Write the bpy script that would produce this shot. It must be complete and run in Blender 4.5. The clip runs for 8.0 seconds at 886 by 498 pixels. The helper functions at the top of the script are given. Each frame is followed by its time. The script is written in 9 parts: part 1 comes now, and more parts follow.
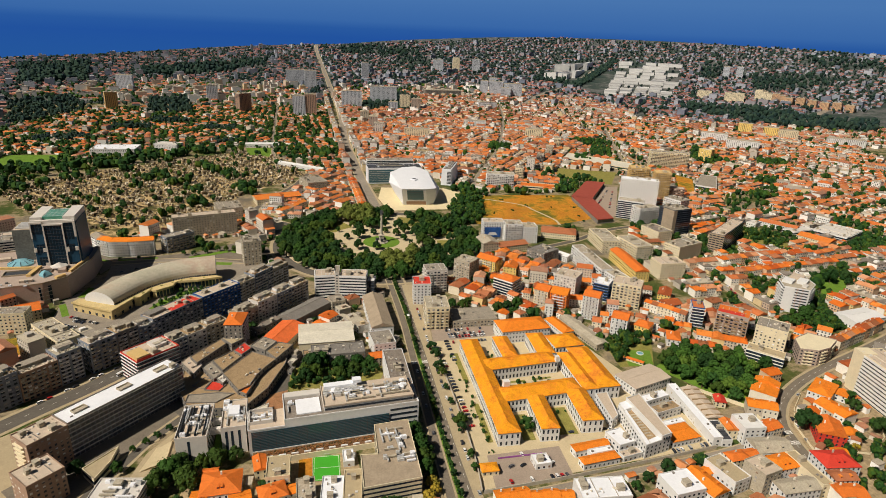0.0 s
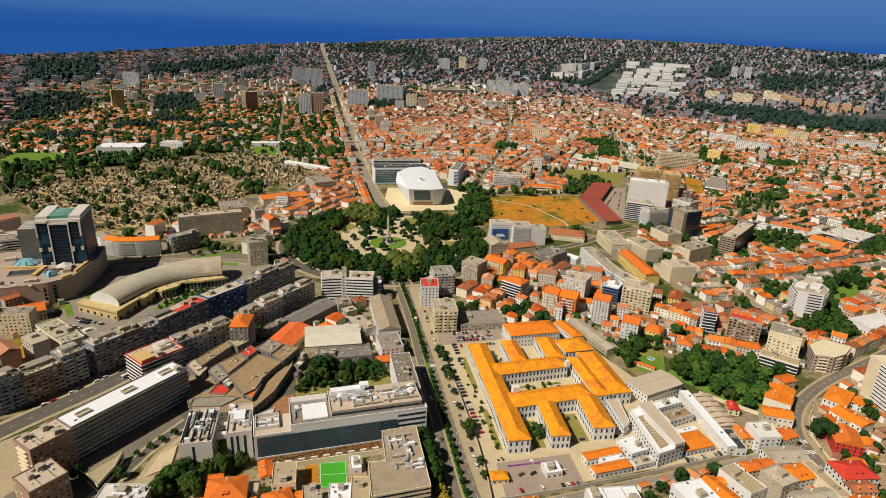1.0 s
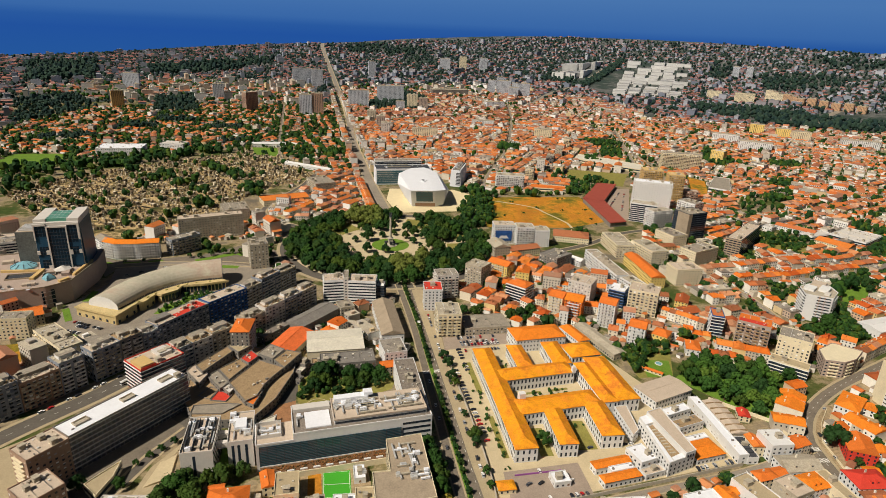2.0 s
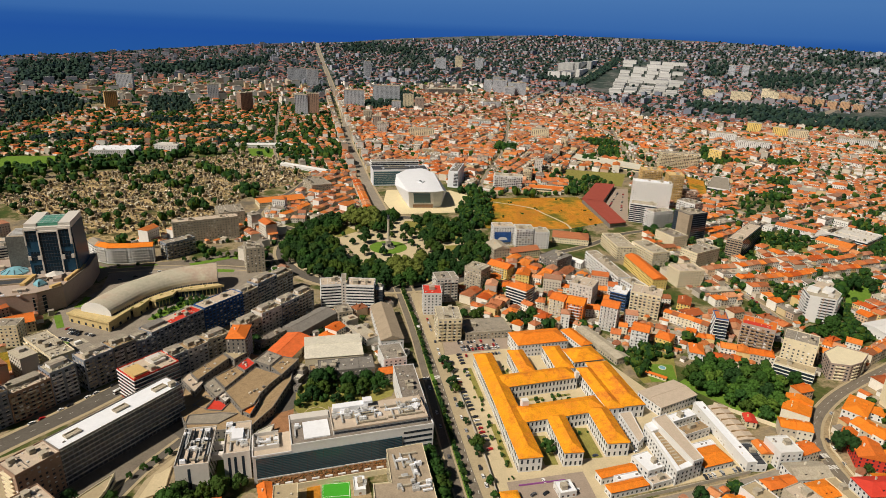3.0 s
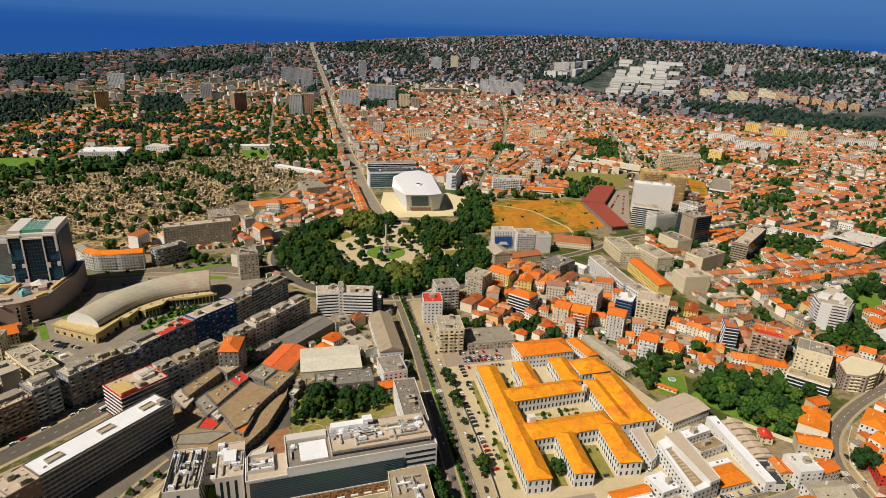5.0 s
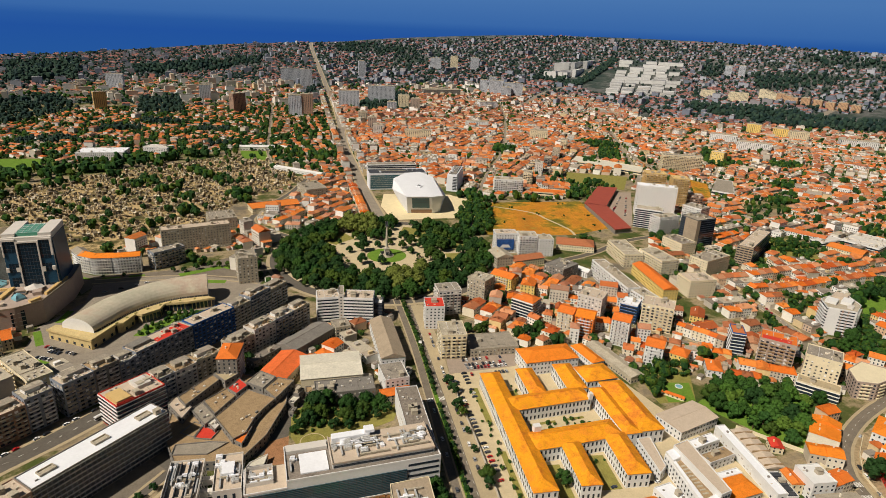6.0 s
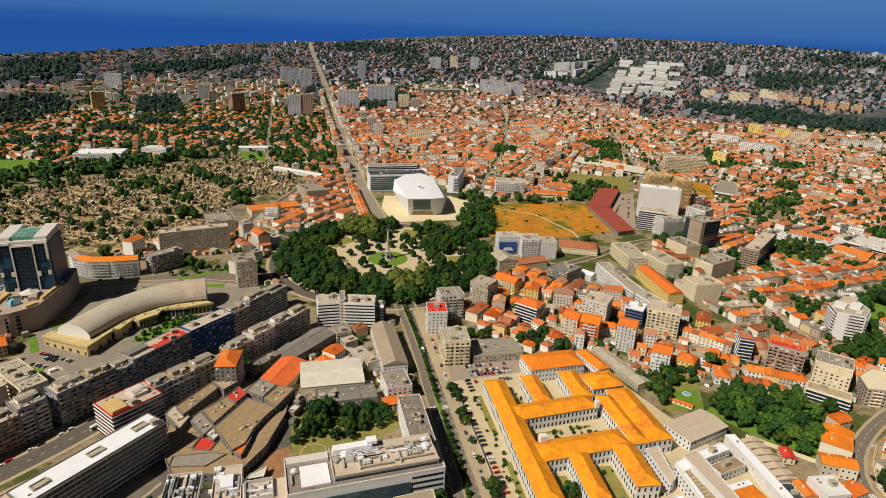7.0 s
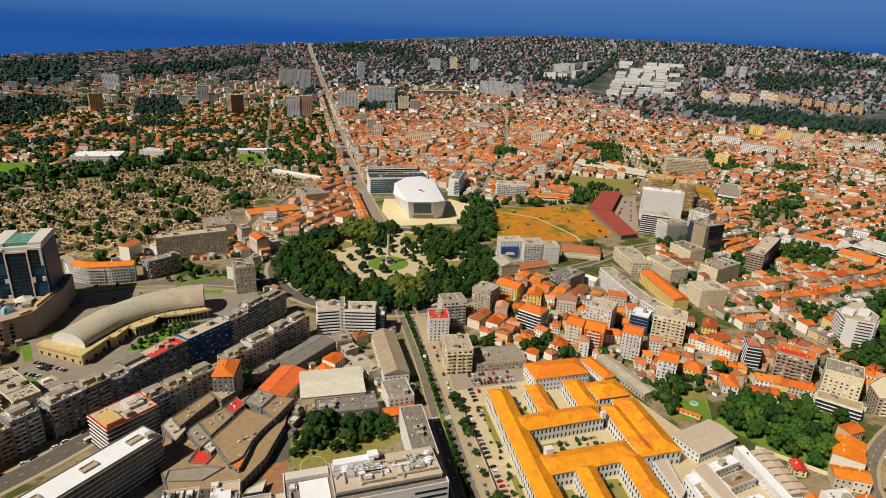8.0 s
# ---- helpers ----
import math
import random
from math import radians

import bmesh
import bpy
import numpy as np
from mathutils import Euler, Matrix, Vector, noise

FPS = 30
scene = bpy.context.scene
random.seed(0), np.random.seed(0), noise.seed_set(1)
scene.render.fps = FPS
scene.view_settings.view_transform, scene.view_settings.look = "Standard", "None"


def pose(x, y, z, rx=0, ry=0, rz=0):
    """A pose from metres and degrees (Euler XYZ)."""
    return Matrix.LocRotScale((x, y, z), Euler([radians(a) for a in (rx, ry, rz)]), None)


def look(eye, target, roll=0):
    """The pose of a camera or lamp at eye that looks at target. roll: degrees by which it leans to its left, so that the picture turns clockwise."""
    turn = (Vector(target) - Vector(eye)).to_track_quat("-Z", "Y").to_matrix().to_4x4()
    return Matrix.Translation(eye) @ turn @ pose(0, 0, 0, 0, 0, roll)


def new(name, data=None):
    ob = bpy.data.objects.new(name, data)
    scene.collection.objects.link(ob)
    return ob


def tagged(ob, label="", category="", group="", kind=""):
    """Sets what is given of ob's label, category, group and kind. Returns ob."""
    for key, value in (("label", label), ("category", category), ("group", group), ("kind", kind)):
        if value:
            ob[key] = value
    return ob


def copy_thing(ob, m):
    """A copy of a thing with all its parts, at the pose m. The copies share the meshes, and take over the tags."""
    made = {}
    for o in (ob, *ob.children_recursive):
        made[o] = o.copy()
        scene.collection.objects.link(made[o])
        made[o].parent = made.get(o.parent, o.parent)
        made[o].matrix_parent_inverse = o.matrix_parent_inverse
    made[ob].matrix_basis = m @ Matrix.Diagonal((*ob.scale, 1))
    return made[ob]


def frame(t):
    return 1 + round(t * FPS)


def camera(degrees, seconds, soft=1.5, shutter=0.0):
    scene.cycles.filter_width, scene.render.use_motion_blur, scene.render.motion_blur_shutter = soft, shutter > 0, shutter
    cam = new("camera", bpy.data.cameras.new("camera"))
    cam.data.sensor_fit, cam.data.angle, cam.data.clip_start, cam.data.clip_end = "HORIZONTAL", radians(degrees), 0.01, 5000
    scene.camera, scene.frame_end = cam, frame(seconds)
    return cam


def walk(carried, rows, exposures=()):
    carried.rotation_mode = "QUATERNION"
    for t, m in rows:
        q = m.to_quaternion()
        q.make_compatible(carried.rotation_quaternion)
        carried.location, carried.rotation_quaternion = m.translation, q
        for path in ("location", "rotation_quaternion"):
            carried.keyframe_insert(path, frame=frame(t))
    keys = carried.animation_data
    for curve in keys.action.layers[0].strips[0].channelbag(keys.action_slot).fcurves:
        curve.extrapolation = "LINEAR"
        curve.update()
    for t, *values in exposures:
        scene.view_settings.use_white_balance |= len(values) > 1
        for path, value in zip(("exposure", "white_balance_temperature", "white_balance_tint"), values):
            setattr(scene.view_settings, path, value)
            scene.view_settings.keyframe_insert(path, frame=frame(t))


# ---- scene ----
cam = camera(73.0, 8.0, soft=0.8)
PATH = [
    (0, (1.666, 4.289, 265.373), (2.206, 6.09, 264.69), 2.4),
    (0.5, (1.044, 8.188, 265.235), (1.576, 9.991, 264.551), 2.5),
    (1, (0.424, 12.63, 265.43), (0.949, 14.434, 264.744), 2.6),
    (1.5, (-0.148, 17.349, 265.257), (0.374, 19.153, 264.571), 2.6),
    (3, (-0.825, 32.745, 265.152), (-0.288, 34.545, 264.464), 2.4),
    (3.5, (-0.561, 38.129, 264.862), (-0.018, 39.927, 264.174), 2.4),
    (4, (-0.61, 43.088, 264.845), (-0.062, 44.884, 264.156), 2.4),
    (4.5, (-0.389, 48.606, 264.738), (0.162, 50.401, 264.049), 2.4),
    (6, (-0.181, 64.762, 264.485), (0.375, 66.556, 263.797), 2.5),
    (6.5, (-0.393, 70.019, 264.812), (0.165, 71.812, 264.123), 2.5),
    (7, (-0.197, 75.516, 264.985), (0.361, 77.309, 264.296), 2.5),
    (7.5, (0.157, 81.175, 265.185), (0.717, 82.967, 264.497), 2.5),
    (8, (0.348, 86.359, 265.77), (0.909, 88.152, 265.084), 2.5),
]
walk(cam, [(t, look(eye, target, roll)) for t, eye, target, roll in PATH])

# ---- light ----
SUN_FROM = Vector((-0.93, -0.372, 0)).normalized()
SUN_UP = radians(48)
world = bpy.data.worlds.new("sky")
scene.world = world
world.use_nodes = True
wn = world.node_tree.nodes
sky = wn.new("ShaderNodeTexSky")
sky.sky_type, sky.sun_disc = "NISHITA", False
sky.sun_elevation, sky.sun_rotation = SUN_UP, radians(248)
wn["Background"].inputs["Strength"].default_value = 0.0158
world.node_tree.links.new(sky.outputs["Color"], wn["Background"].inputs["Color"])
sun = new("sun", bpy.data.lights.new("sun", "SUN"))
sun.data.energy, sun.data.angle, sun.data.color = 4.8, radians(0.53), (1.0, 0.898, 0.755)
sun_way = SUN_FROM * math.cos(SUN_UP) + Vector((0, 0, math.sin(SUN_UP)))
sun.matrix_world = look(sun_way * 900, (0, 0, 0))
scene.view_settings.exposure = 0.0

rnd = random.Random(7)


# ---- materials ----
def node_mat(name):
    m = bpy.data.materials.new(name)
    m.use_nodes = True
    t = m.node_tree
    b = t.nodes["Principled BSDF"]
    b.inputs["Specular IOR Level"].default_value = 0.12
    return m, t, b


def put(t, kind, **values):
    n = t.nodes.new(kind)
    for key, value in values.items():
        n.inputs[key.replace("_", " ")].default_value = value
    return n


def weather(t, b, colour_socket, size, amount, bump):
    """Grain and broad stains in world space over a colour."""
    geo = t.nodes.new("ShaderNodeNewGeometry")
    broad = put(t, "ShaderNodeTexNoise", Scale=1.0 / size, Detail=5.0, Roughness=0.65)
    fine = put(t, "ShaderNodeTexNoise", Scale=6.0 / size, Detail=3.0)
    for n in (broad, fine):
        t.links.new(geo.outputs["Position"], n.inputs["Vector"])
    add = t.nodes.new("ShaderNodeMath")
    add.operation = "ADD"
    t.links.new(broad.outputs["Fac"], add.inputs[0])
    t.links.new(fine.outputs["Fac"], add.inputs[1])
    span = put(t, "ShaderNodeMapRange")
    span.inputs["From Min"].default_value, span.inputs["From Max"].default_value = 0.6, 1.4
    span.inputs["To Min"].default_value, span.inputs["To Max"].default_value = 1 - amount, 1 + amount
    t.links.new(add.outputs[0], span.inputs["Value"])
    mul = t.nodes.new("ShaderNodeVectorMath")
    mul.operation = "SCALE"
    t.links.new(colour_socket, mul.inputs[0])
    t.links.new(span.outputs["Result"], mul.inputs["Scale"])
    t.links.new(mul.outputs[0], b.inputs["Base Color"])
    if bump:
        bm_node = put(t, "ShaderNodeBump", Strength=bump, Distance=0.3)
        t.links.new(fine.outputs["Fac"], bm_node.inputs["Height"])
        t.links.new(bm_node.outputs["Normal"], b.inputs["Normal"])


def plain(name, colour, rough=0.85, metal=0.0, size=6.0, amount=0.18, bump=0.2):
    m, t, b = node_mat(name)
    rgb = t.nodes.new("ShaderNodeRGB")
    rgb.outputs[0].default_value = (*colour, 1)
    b.inputs["Roughness"].default_value, b.inputs["Metallic"].default_value = rough, metal
    weather(t, b, rgb.outputs[0], size, amount, bump)
    return m


def varied(name, colours, by="object", rough=0.85, size=5.0, amount=0.2, bump=0.2, blend="CONSTANT"):
    """A material that takes one of several colours, thing by thing or piece by piece."""
    m, t, b = node_mat(name)
    b.inputs["Roughness"].default_value = rough
    if by == "object":
        src = t.nodes.new("ShaderNodeObjectInfo").outputs["Random"]
    else:
        src = t.nodes.new("ShaderNodeNewGeometry").outputs["Random Per Island"]
    ramp = t.nodes.new("ShaderNodeValToRGB")
    ramp.color_ramp.interpolation = blend
    e = ramp.color_ramp.elements
    while len(e) < len(colours):
        e.new(0.5)
    for i, c in enumerate(colours):
        e[i].position = i / len(colours)
        e[i].color = (*c, 1)
    t.links.new(src, ramp.inputs["Fac"])
    weather(t, b, ramp.outputs["Color"], size, amount, bump)
    return m


def glassy(name, colour, rough=0.12, gloss=0.5):
    m, t, b = node_mat(name)
    b.inputs["Base Color"].default_value = (*colour, 1)
    b.inputs["Roughness"].default_value = rough
    b.inputs["Specular IOR Level"].default_value = gloss
    return m


TILE = [(0.58, 0.13, 0.022), (0.68, 0.18, 0.03), (0.48, 0.095, 0.02), (0.72, 0.23, 0.045), (0.38, 0.10, 0.035), (0.63, 0.15, 0.02), (0.54, 0.17, 0.06), (0.30, 0.11, 0.05), (0.60, 0.28, 0.14), (0.46, 0.22, 0.12), (0.66, 0.20, 0.04), (0.40, 0.15, 0.07)]
WALLS = [(0.76, 0.71, 0.60), (0.80, 0.77, 0.70), (0.70, 0.63, 0.50), (0.70, 0.53, 0.26), (0.52, 0.46, 0.37), (0.62, 0.44, 0.30), (0.80, 0.77, 0.71), (0.76, 0.73, 0.66), (0.72, 0.67, 0.56)]
FLATROOF = [(0.38, 0.33, 0.26), (0.28, 0.25, 0.21), (0.46, 0.41, 0.32), (0.22, 0.19, 0.16)]
LEAF = [(0.022, 0.066, 0.014), (0.036, 0.088, 0.014), (0.014, 0.046, 0.012), (0.060, 0.100, 0.014), (0.020, 0.054, 0.014)]
M_tile = varied("clay_tiles", TILE, "object", 0.8, 3.0, 0.22, 0.4)
TILE_FAR = [(0.52, 0.18, 0.06), (0.56, 0.18, 0.05), (0.42, 0.16, 0.075), (0.57, 0.24, 0.10), (0.34, 0.14, 0.08), (0.54, 0.15, 0.04), (0.46, 0.22, 0.13), (0.58, 0.20, 0.06), (0.32, 0.17, 0.11), (0.60, 0.31, 0.18), (0.48, 0.14, 0.045)]
M_tile_isl = varied("clay_tiles_mixed", TILE_FAR, "island", 0.8, 3.0, 0.22, 0.3)
# tiles of the far quarters, dulled and mauve: haze put into the colour
TILE_HAZED = [(0.29, 0.135, 0.11), (0.33, 0.135, 0.10), (0.23, 0.115, 0.105), (0.34, 0.18, 0.155), (0.19, 0.10, 0.10), (0.31, 0.12, 0.09)]
M_tile_mid = varied("muted_tiles", [(0.42, 0.16, 0.075), (0.36, 0.14, 0.08), (0.46, 0.20, 0.11), (0.28, 0.12, 0.08), (0.41, 0.14, 0.06), (0.42, 0.22, 0.15)], "island", 0.85, 4.0, 0.25, 0.0)
M_tile_hazed = varied("hazed_tiles", TILE_HAZED, "island", 0.85, 5.0, 0.25, 0.0)
M_wall = varied("painted_render", WALLS, "object", 0.85, 4.0, 0.12, 0.15)
M_wall_isl = varied("painted_render_mixed", [(0.66, 0.62, 0.55), (0.76, 0.74, 0.71), (0.58, 0.53, 0.45), (0.60, 0.47, 0.28), (0.44, 0.40, 0.35), (0.52, 0.40, 0.31), (0.82, 0.81, 0.79), (0.72, 0.71, 0.68)], "island", 0.85, 4.0, 0.12, 0.0)
M_flat = varied("roof_felt", FLATROOF, "object", 0.9, 7.0, 0.45, 0.2)
M_flat_isl = varied("roof_felt_mixed", FLATROOF, "island", 0.9, 5.0, 0.25, 0.0)
M_leaf = varied("foliage", LEAF, "object", 0.7, 2.0, 0.35, 0.0, "LINEAR")
M_leaf_isl = varied("foliage_mixed", LEAF, "island", 0.7, 2.5, 0.35, 0.0)
# foliage of the far woods, with the blue of haze put into its colour
M_leaf_hazed = varied("hazed_foliage", [(0.019, 0.042, 0.033), (0.027, 0.054, 0.038), (0.016, 0.036, 0.034), (0.033, 0.060, 0.042)], "island", 0.8, 6.0, 0.3, 0.0)
# bluish far roofs and walls: distance haze put into the base colours
M_flat_hazed = varied("hazed_roof_felt", [(0.26, 0.26, 0.28), (0.18, 0.18, 0.20), (0.40, 0.40, 0.42), (0.23, 0.21, 0.21)], "island", 0.9, 8.0, 0.2, 0.0)
WALLS_HAZED = [(0.26, 0.29, 0.35), (0.34, 0.36, 0.42), (0.18, 0.205, 0.265), (0.27, 0.255, 0.28), (0.155, 0.18, 0.235), (0.42, 0.44, 0.50)]
M_wall_hazed = varied("hazed_render", WALLS_HAZED, "island", 0.85, 6.0, 0.12, 0.0)
M_bark = plain("bark", (0.12, 0.085, 0.055), 0.95, 0, 0.8, 0.3, 0.5)
M_white = plain("white_render", (0.68, 0.68, 0.675), 0.8, 0, 8.0, 0.07, 0.1)
M_whiteroof = plain("white_membrane", (0.78, 0.80, 0.85), 0.7, 0, 9.0, 0.07, 0.1)
M_conc = plain("concrete", (0.41, 0.365, 0.285), 0.85, 0, 6.0, 0.32, 0.2)
M_conc_dk = plain("stained_concrete", (0.215, 0.20, 0.18), 0.88, 0, 4.0, 0.3, 0.2)
M_cream = plain("cream_render", (0.70, 0.62, 0.44), 0.85, 0, 6.0, 0.12, 0.15)
M_yellow = plain("yellow_render", (0.76, 0.56, 0.19), 0.85, 0, 6.0, 0.12, 0.15)
M_ochre = plain("ochre_render", (0.60, 0.42, 0.18), 0.85, 0, 6.0, 0.12, 0.15)
# grey panels with the blue of skylit shade put into the colour
M_shadepanel = plain("shade_blue_panels", (0.235, 0.26, 0.305), 0.75, 0, 5.0, 0.3, 0.15)
M_salmon = plain("salmon_red_tiles", (0.70, 0.155, 0.045), 0.75, 0, 5.0, 0.22, 0.3)
M_dirt = plain("red_brown_dirt", (0.33, 0.17, 0.085), 0.95, 0, 4.0, 0.4, 0.3)
M_brick = plain("brown_brick", (0.34, 0.23, 0.17), 0.9, 0, 3.0, 0.2, 0.3)
M_redroof = plain("red_sheet_roof", (0.33, 0.075, 0.05), 0.6, 0, 8.0, 0.15, 0.1)
M_redtile = plain("red_tiles", (0.58, 0.055, 0.035), 0.75, 0, 4.0, 0.15, 0.3)
M_glass = glassy("window_glass", (0.025, 0.035, 0.05))
M_glass_teal = glassy("teal_curtain_glass", (0.045, 0.115, 0.145), 0.12)
M_blue = plain("blue_cladding", (0.03, 0.10, 0.30), 0.6, 0, 6.0, 0.15, 0.1)
M_metal = plain("pale_metal", (0.62, 0.62, 0.61), 0.45, 0.4, 3.0, 0.2, 0.2)
M_dark = plain("dark_cladding", (0.06, 0.065, 0.075), 0.6, 0, 6.0, 0.2, 0.1)
M_asph = plain("asphalt", (0.125, 0.112, 0.095), 0.9, 0, 7.0, 0.25, 0.2)
M_avenue = plain("pale_asphalt", (0.27, 0.235, 0.19), 0.9, 0, 9.0, 0.25, 0.1)
M_road = plain("worn_asphalt", (0.185, 0.158, 0.125), 0.9, 0, 8.0, 0.3, 0.2)
M_pave = plain("pale_paving", (0.41, 0.335, 0.215), 0.9, 0, 5.0, 0.18, 0.2)
M_sand = plain("gravel_paths", (0.54, 0.45, 0.29), 0.95, 0, 6.0, 0.15, 0.2)
M_plaza = plain("travertine", (0.70, 0.60, 0.38), 0.8, 0, 8.0, 0.12, 0.1)
M_lawn = plain("lawn", (0.13, 0.23, 0.03), 0.95, 0, 9.0, 0.3, 0.3)
def patchy(name, colours, size, amount, bump):
    """Ground that turns from one colour to the next in soft, ragged patches."""
    m, t, b = node_mat(name)
    b.inputs["Roughness"].default_value = 0.95
    geo = t.nodes.new("ShaderNodeNewGeometry")
    noise = put(t, "ShaderNodeTexNoise", Scale=1.0 / size, Detail=7.0, Roughness=0.68)
    t.links.new(geo.outputs["Position"], noise.inputs["Vector"])
    ramp = t.nodes.new("ShaderNodeValToRGB")
    e = ramp.color_ramp.elements
    while len(e) < len(colours):
        e.new(0.5)
    for i, c in enumerate(colours):
        e[i].position = 0.36 + 0.30 * i / (len(colours) - 1)
        e[i].color = (*c, 1)
    t.links.new(noise.outputs["Fac"], ramp.inputs["Fac"])
    weather(t, b, ramp.outputs["Color"], size / 4, amount, bump)
    return m


M_orange = patchy("orange_tiles", [(0.67, 0.215, 0.028), (0.74, 0.275, 0.02), (0.78, 0.325, 0.016), (0.70, 0.25, 0.024), (0.76, 0.30, 0.02)], 20.0, 0.32, 0.4)
M_dry = patchy("dry_grass", [(0.15, 0.135, 0.02), (0.27, 0.18, 0.022), (0.52, 0.22, 0.024), (0.42, 0.17, 0.024), (0.30, 0.20, 0.03)], 50.0, 0.5, 0.4)
M_lot = plain("worn_car_park", (0.34, 0.275, 0.22), 0.9, 0, 6.0, 0.2, 0.1)
M_paint = plain("road_paint", (0.78, 0.77, 0.72), 0.7, 0, 2.0, 0.15, 0.0)
M_stone = plain("granite", (0.46, 0.42, 0.35), 0.85, 0, 2.0, 0.2, 0.3)
M_turf = plain("artificial_turf", (0.06, 0.36, 0.03), 0.9, 0, 6.0, 0.08, 0.1)
M_cem = patchy("cemetery_earth", [(0.055, 0.065, 0.022), (0.16, 0.125, 0.055), (0.50, 0.37, 0.19), (0.28, 0.20, 0.09)], 30.0, 0.5, 0.3)
M_pale_grass = plain("worn_grass", (0.24, 0.22, 0.06), 0.95, 0, 5.0, 0.35, 0.3)
M_tomb = varied("tomb_stone", [(0.48, 0.40, 0.27), (0.16, 0.13, 0.095), (0.64, 0.57, 0.44), (0.09, 0.075, 0.055), (0.34, 0.26, 0.16), (0.22, 0.18, 0.12)], "island", 0.85, 2.0, 0.2, 0.0)
M_hull = plain("white_concrete", (0.72, 0.74, 0.79), 0.65, 0, 12.0, 0.06, 0.1)


def ground_mat():
    m, t, b = node_mat("city_ground")
    geo = t.nodes.new("ShaderNodeNewGeometry")
    n = put(t, "ShaderNodeTexNoise", Scale=0.018, Detail=6.0, Roughness=0.7)
    t.links.new(geo.outputs["Position"], n.inputs["Vector"])
    ramp = t.nodes.new("ShaderNodeValToRGB")
    e = ramp.color_ramp.elements
    for p, c in ((0.47, (0.31, 0.245, 0.15)), (0.54, (0.09, 0.098, 0.030))):
        k = e.new(p)
        k.color = (*c, 1)
    e[0].position, e[0].color = 0.36, (0.15, 0.13, 0.10, 1)
    e[-1].position, e[-1].color = 0.65, (0.042, 0.075, 0.016, 1)
    t.links.new(n.outputs["Fac"], ramp.inputs["Fac"])
    b.inputs["Roughness"].default_value = 0.95
    weather(t, b, ramp.outputs["Color"], 9.0, 0.25, 0.3)
    return m


M_ground = ground_mat()
# far fields in cool dark tones, haze included in the colour
M_hazed_ground = patchy("hazed_fields", [(0.030, 0.050, 0.044), (0.055, 0.072, 0.060), (0.13, 0.13, 0.125), (0.045, 0.062, 0.052)], 160.0, 0.4, 0.0)


# ---- mesh building ----
class Shape:
    """Collects faces of one part."""

    def __init__(self):
        self.v, self.f = [], []

    def face(self, *pts):
        k = len(self.v)
        self.v += [tuple(p) for p in pts]
        self.f.append(tuple(range(k, k + len(pts))))

    def prism(self, pts, z0, z1, top=None):
        """A closed prism over a plan outline (counter-clockwise); top: another outline at z1."""
        k, n = len(self.v), len(pts)
        up = top or pts
        self.v += [(p[0], p[1], z0) for p in pts] + [(p[0], p[1], z1) for p in up]
        self.f.append(tuple(range(k + n - 1, k - 1, -1)))
        self.f.append(tuple(range(k + n, k + 2 * n)))
        for i in range(n):
            j = (i + 1) % n
            self.f.append((k + i, k + j, k + n + j, k + n + i))

    def box(self, x0, y0, z0, x1, y1, z1):
        self.prism([(x0, y0), (x1, y0), (x1, y1), (x0, y1)], z0, z1)

    def tbox(self, m, w, d, z0, z1):
        """A box of w by d round the pose m's origin, turned as m turns."""
        k = len(self.v)
        for z in (z0, z1):
            for sx, sy in ((-1, -1), (1, -1), (1, 1), (-1, 1)):
                p = m @ Vector((sx * w / 2, sy * d / 2, z))
                self.v.append(tuple(p))
        self.f += [(k + 3, k + 2, k + 1, k), (k + 4, k + 5, k + 6, k + 7)]
        for i in range(4):
            j = (i + 1) % 4
            self.f.append((k + i, k + j, k + 4 + j, k + 4 + i))

    def ring(self, w, d, z0, z1, thick):
        """Four walls round a rectangle."""
        a, b = w / 2, d / 2
        self.box(-a, -b, z0, a, -b + thick, z1)
        self.box(-a, b - thick, z0, a, b, z1)
        self.box(-a, -b + thick, z0, -a + thick, b - thick, z1)
        self.box(a - thick, -b + thick, z0, a, b - thick, z1)

    def pitched(self, w, d, z, rise, over=0.4, hip=0.0, m=None):
        """A roof over w by d with its ridge along x; hip: how far the ridge stops short of each end."""
        a, b, e = w / 2 + over, d / 2 + over, 0.25
        k = len(self.v)
        pts = [(-a, -b, z - e), (a, -b, z - e), (a, b, z - e), (-a, b, z - e), (-a, -b, z), (a, -b, z), (a, b, z), (-a, b, z),
               (-a + hip, 0, z + rise), (a - hip, 0, z + rise)]
        self.v += [tuple(m @ Vector(p)) for p in pts] if m else pts
        for f in ((3, 2, 1, 0), (0, 1, 5, 4), (1, 2, 6, 5), (2, 3, 7, 6), (3, 0, 4, 7), (4, 5, 9, 8), (6, 7, 8, 9), (5, 6, 9), (7, 4, 8)):
            self.f.append(tuple(k + i for i in f))

    def data(self, name):
        me = bpy.data.meshes.new(name)
        me.from_pydata(self.v, [], self.f)
        return me


def part(name, shape, material, parent=None, label="", kind=""):
    me = shape if isinstance(shape, bpy.types.Mesh) else shape.data(name)
    if not me.materials:
        me.materials.append(material)
    ob = new(name, me)
    ob.parent = parent
    return tagged(ob, label, "", "", kind)


def thing(name, label, category, m, group="", kind=""):
    if label and len(label.split()) < 4:
        label += " in the town"
    ob = new(name)
    ob.matrix_world = m
    ob.empty_display_size = 2
    return tagged(ob, label, category, group, kind)


def rise_of(theta):
    s = min(max((theta + 19) / 24, 0), 1)
    k = min(max((theta - 5) / 25, 0), 1)
    return 18 + 99 * s * s * (3 - 2 * s) + 35 * k


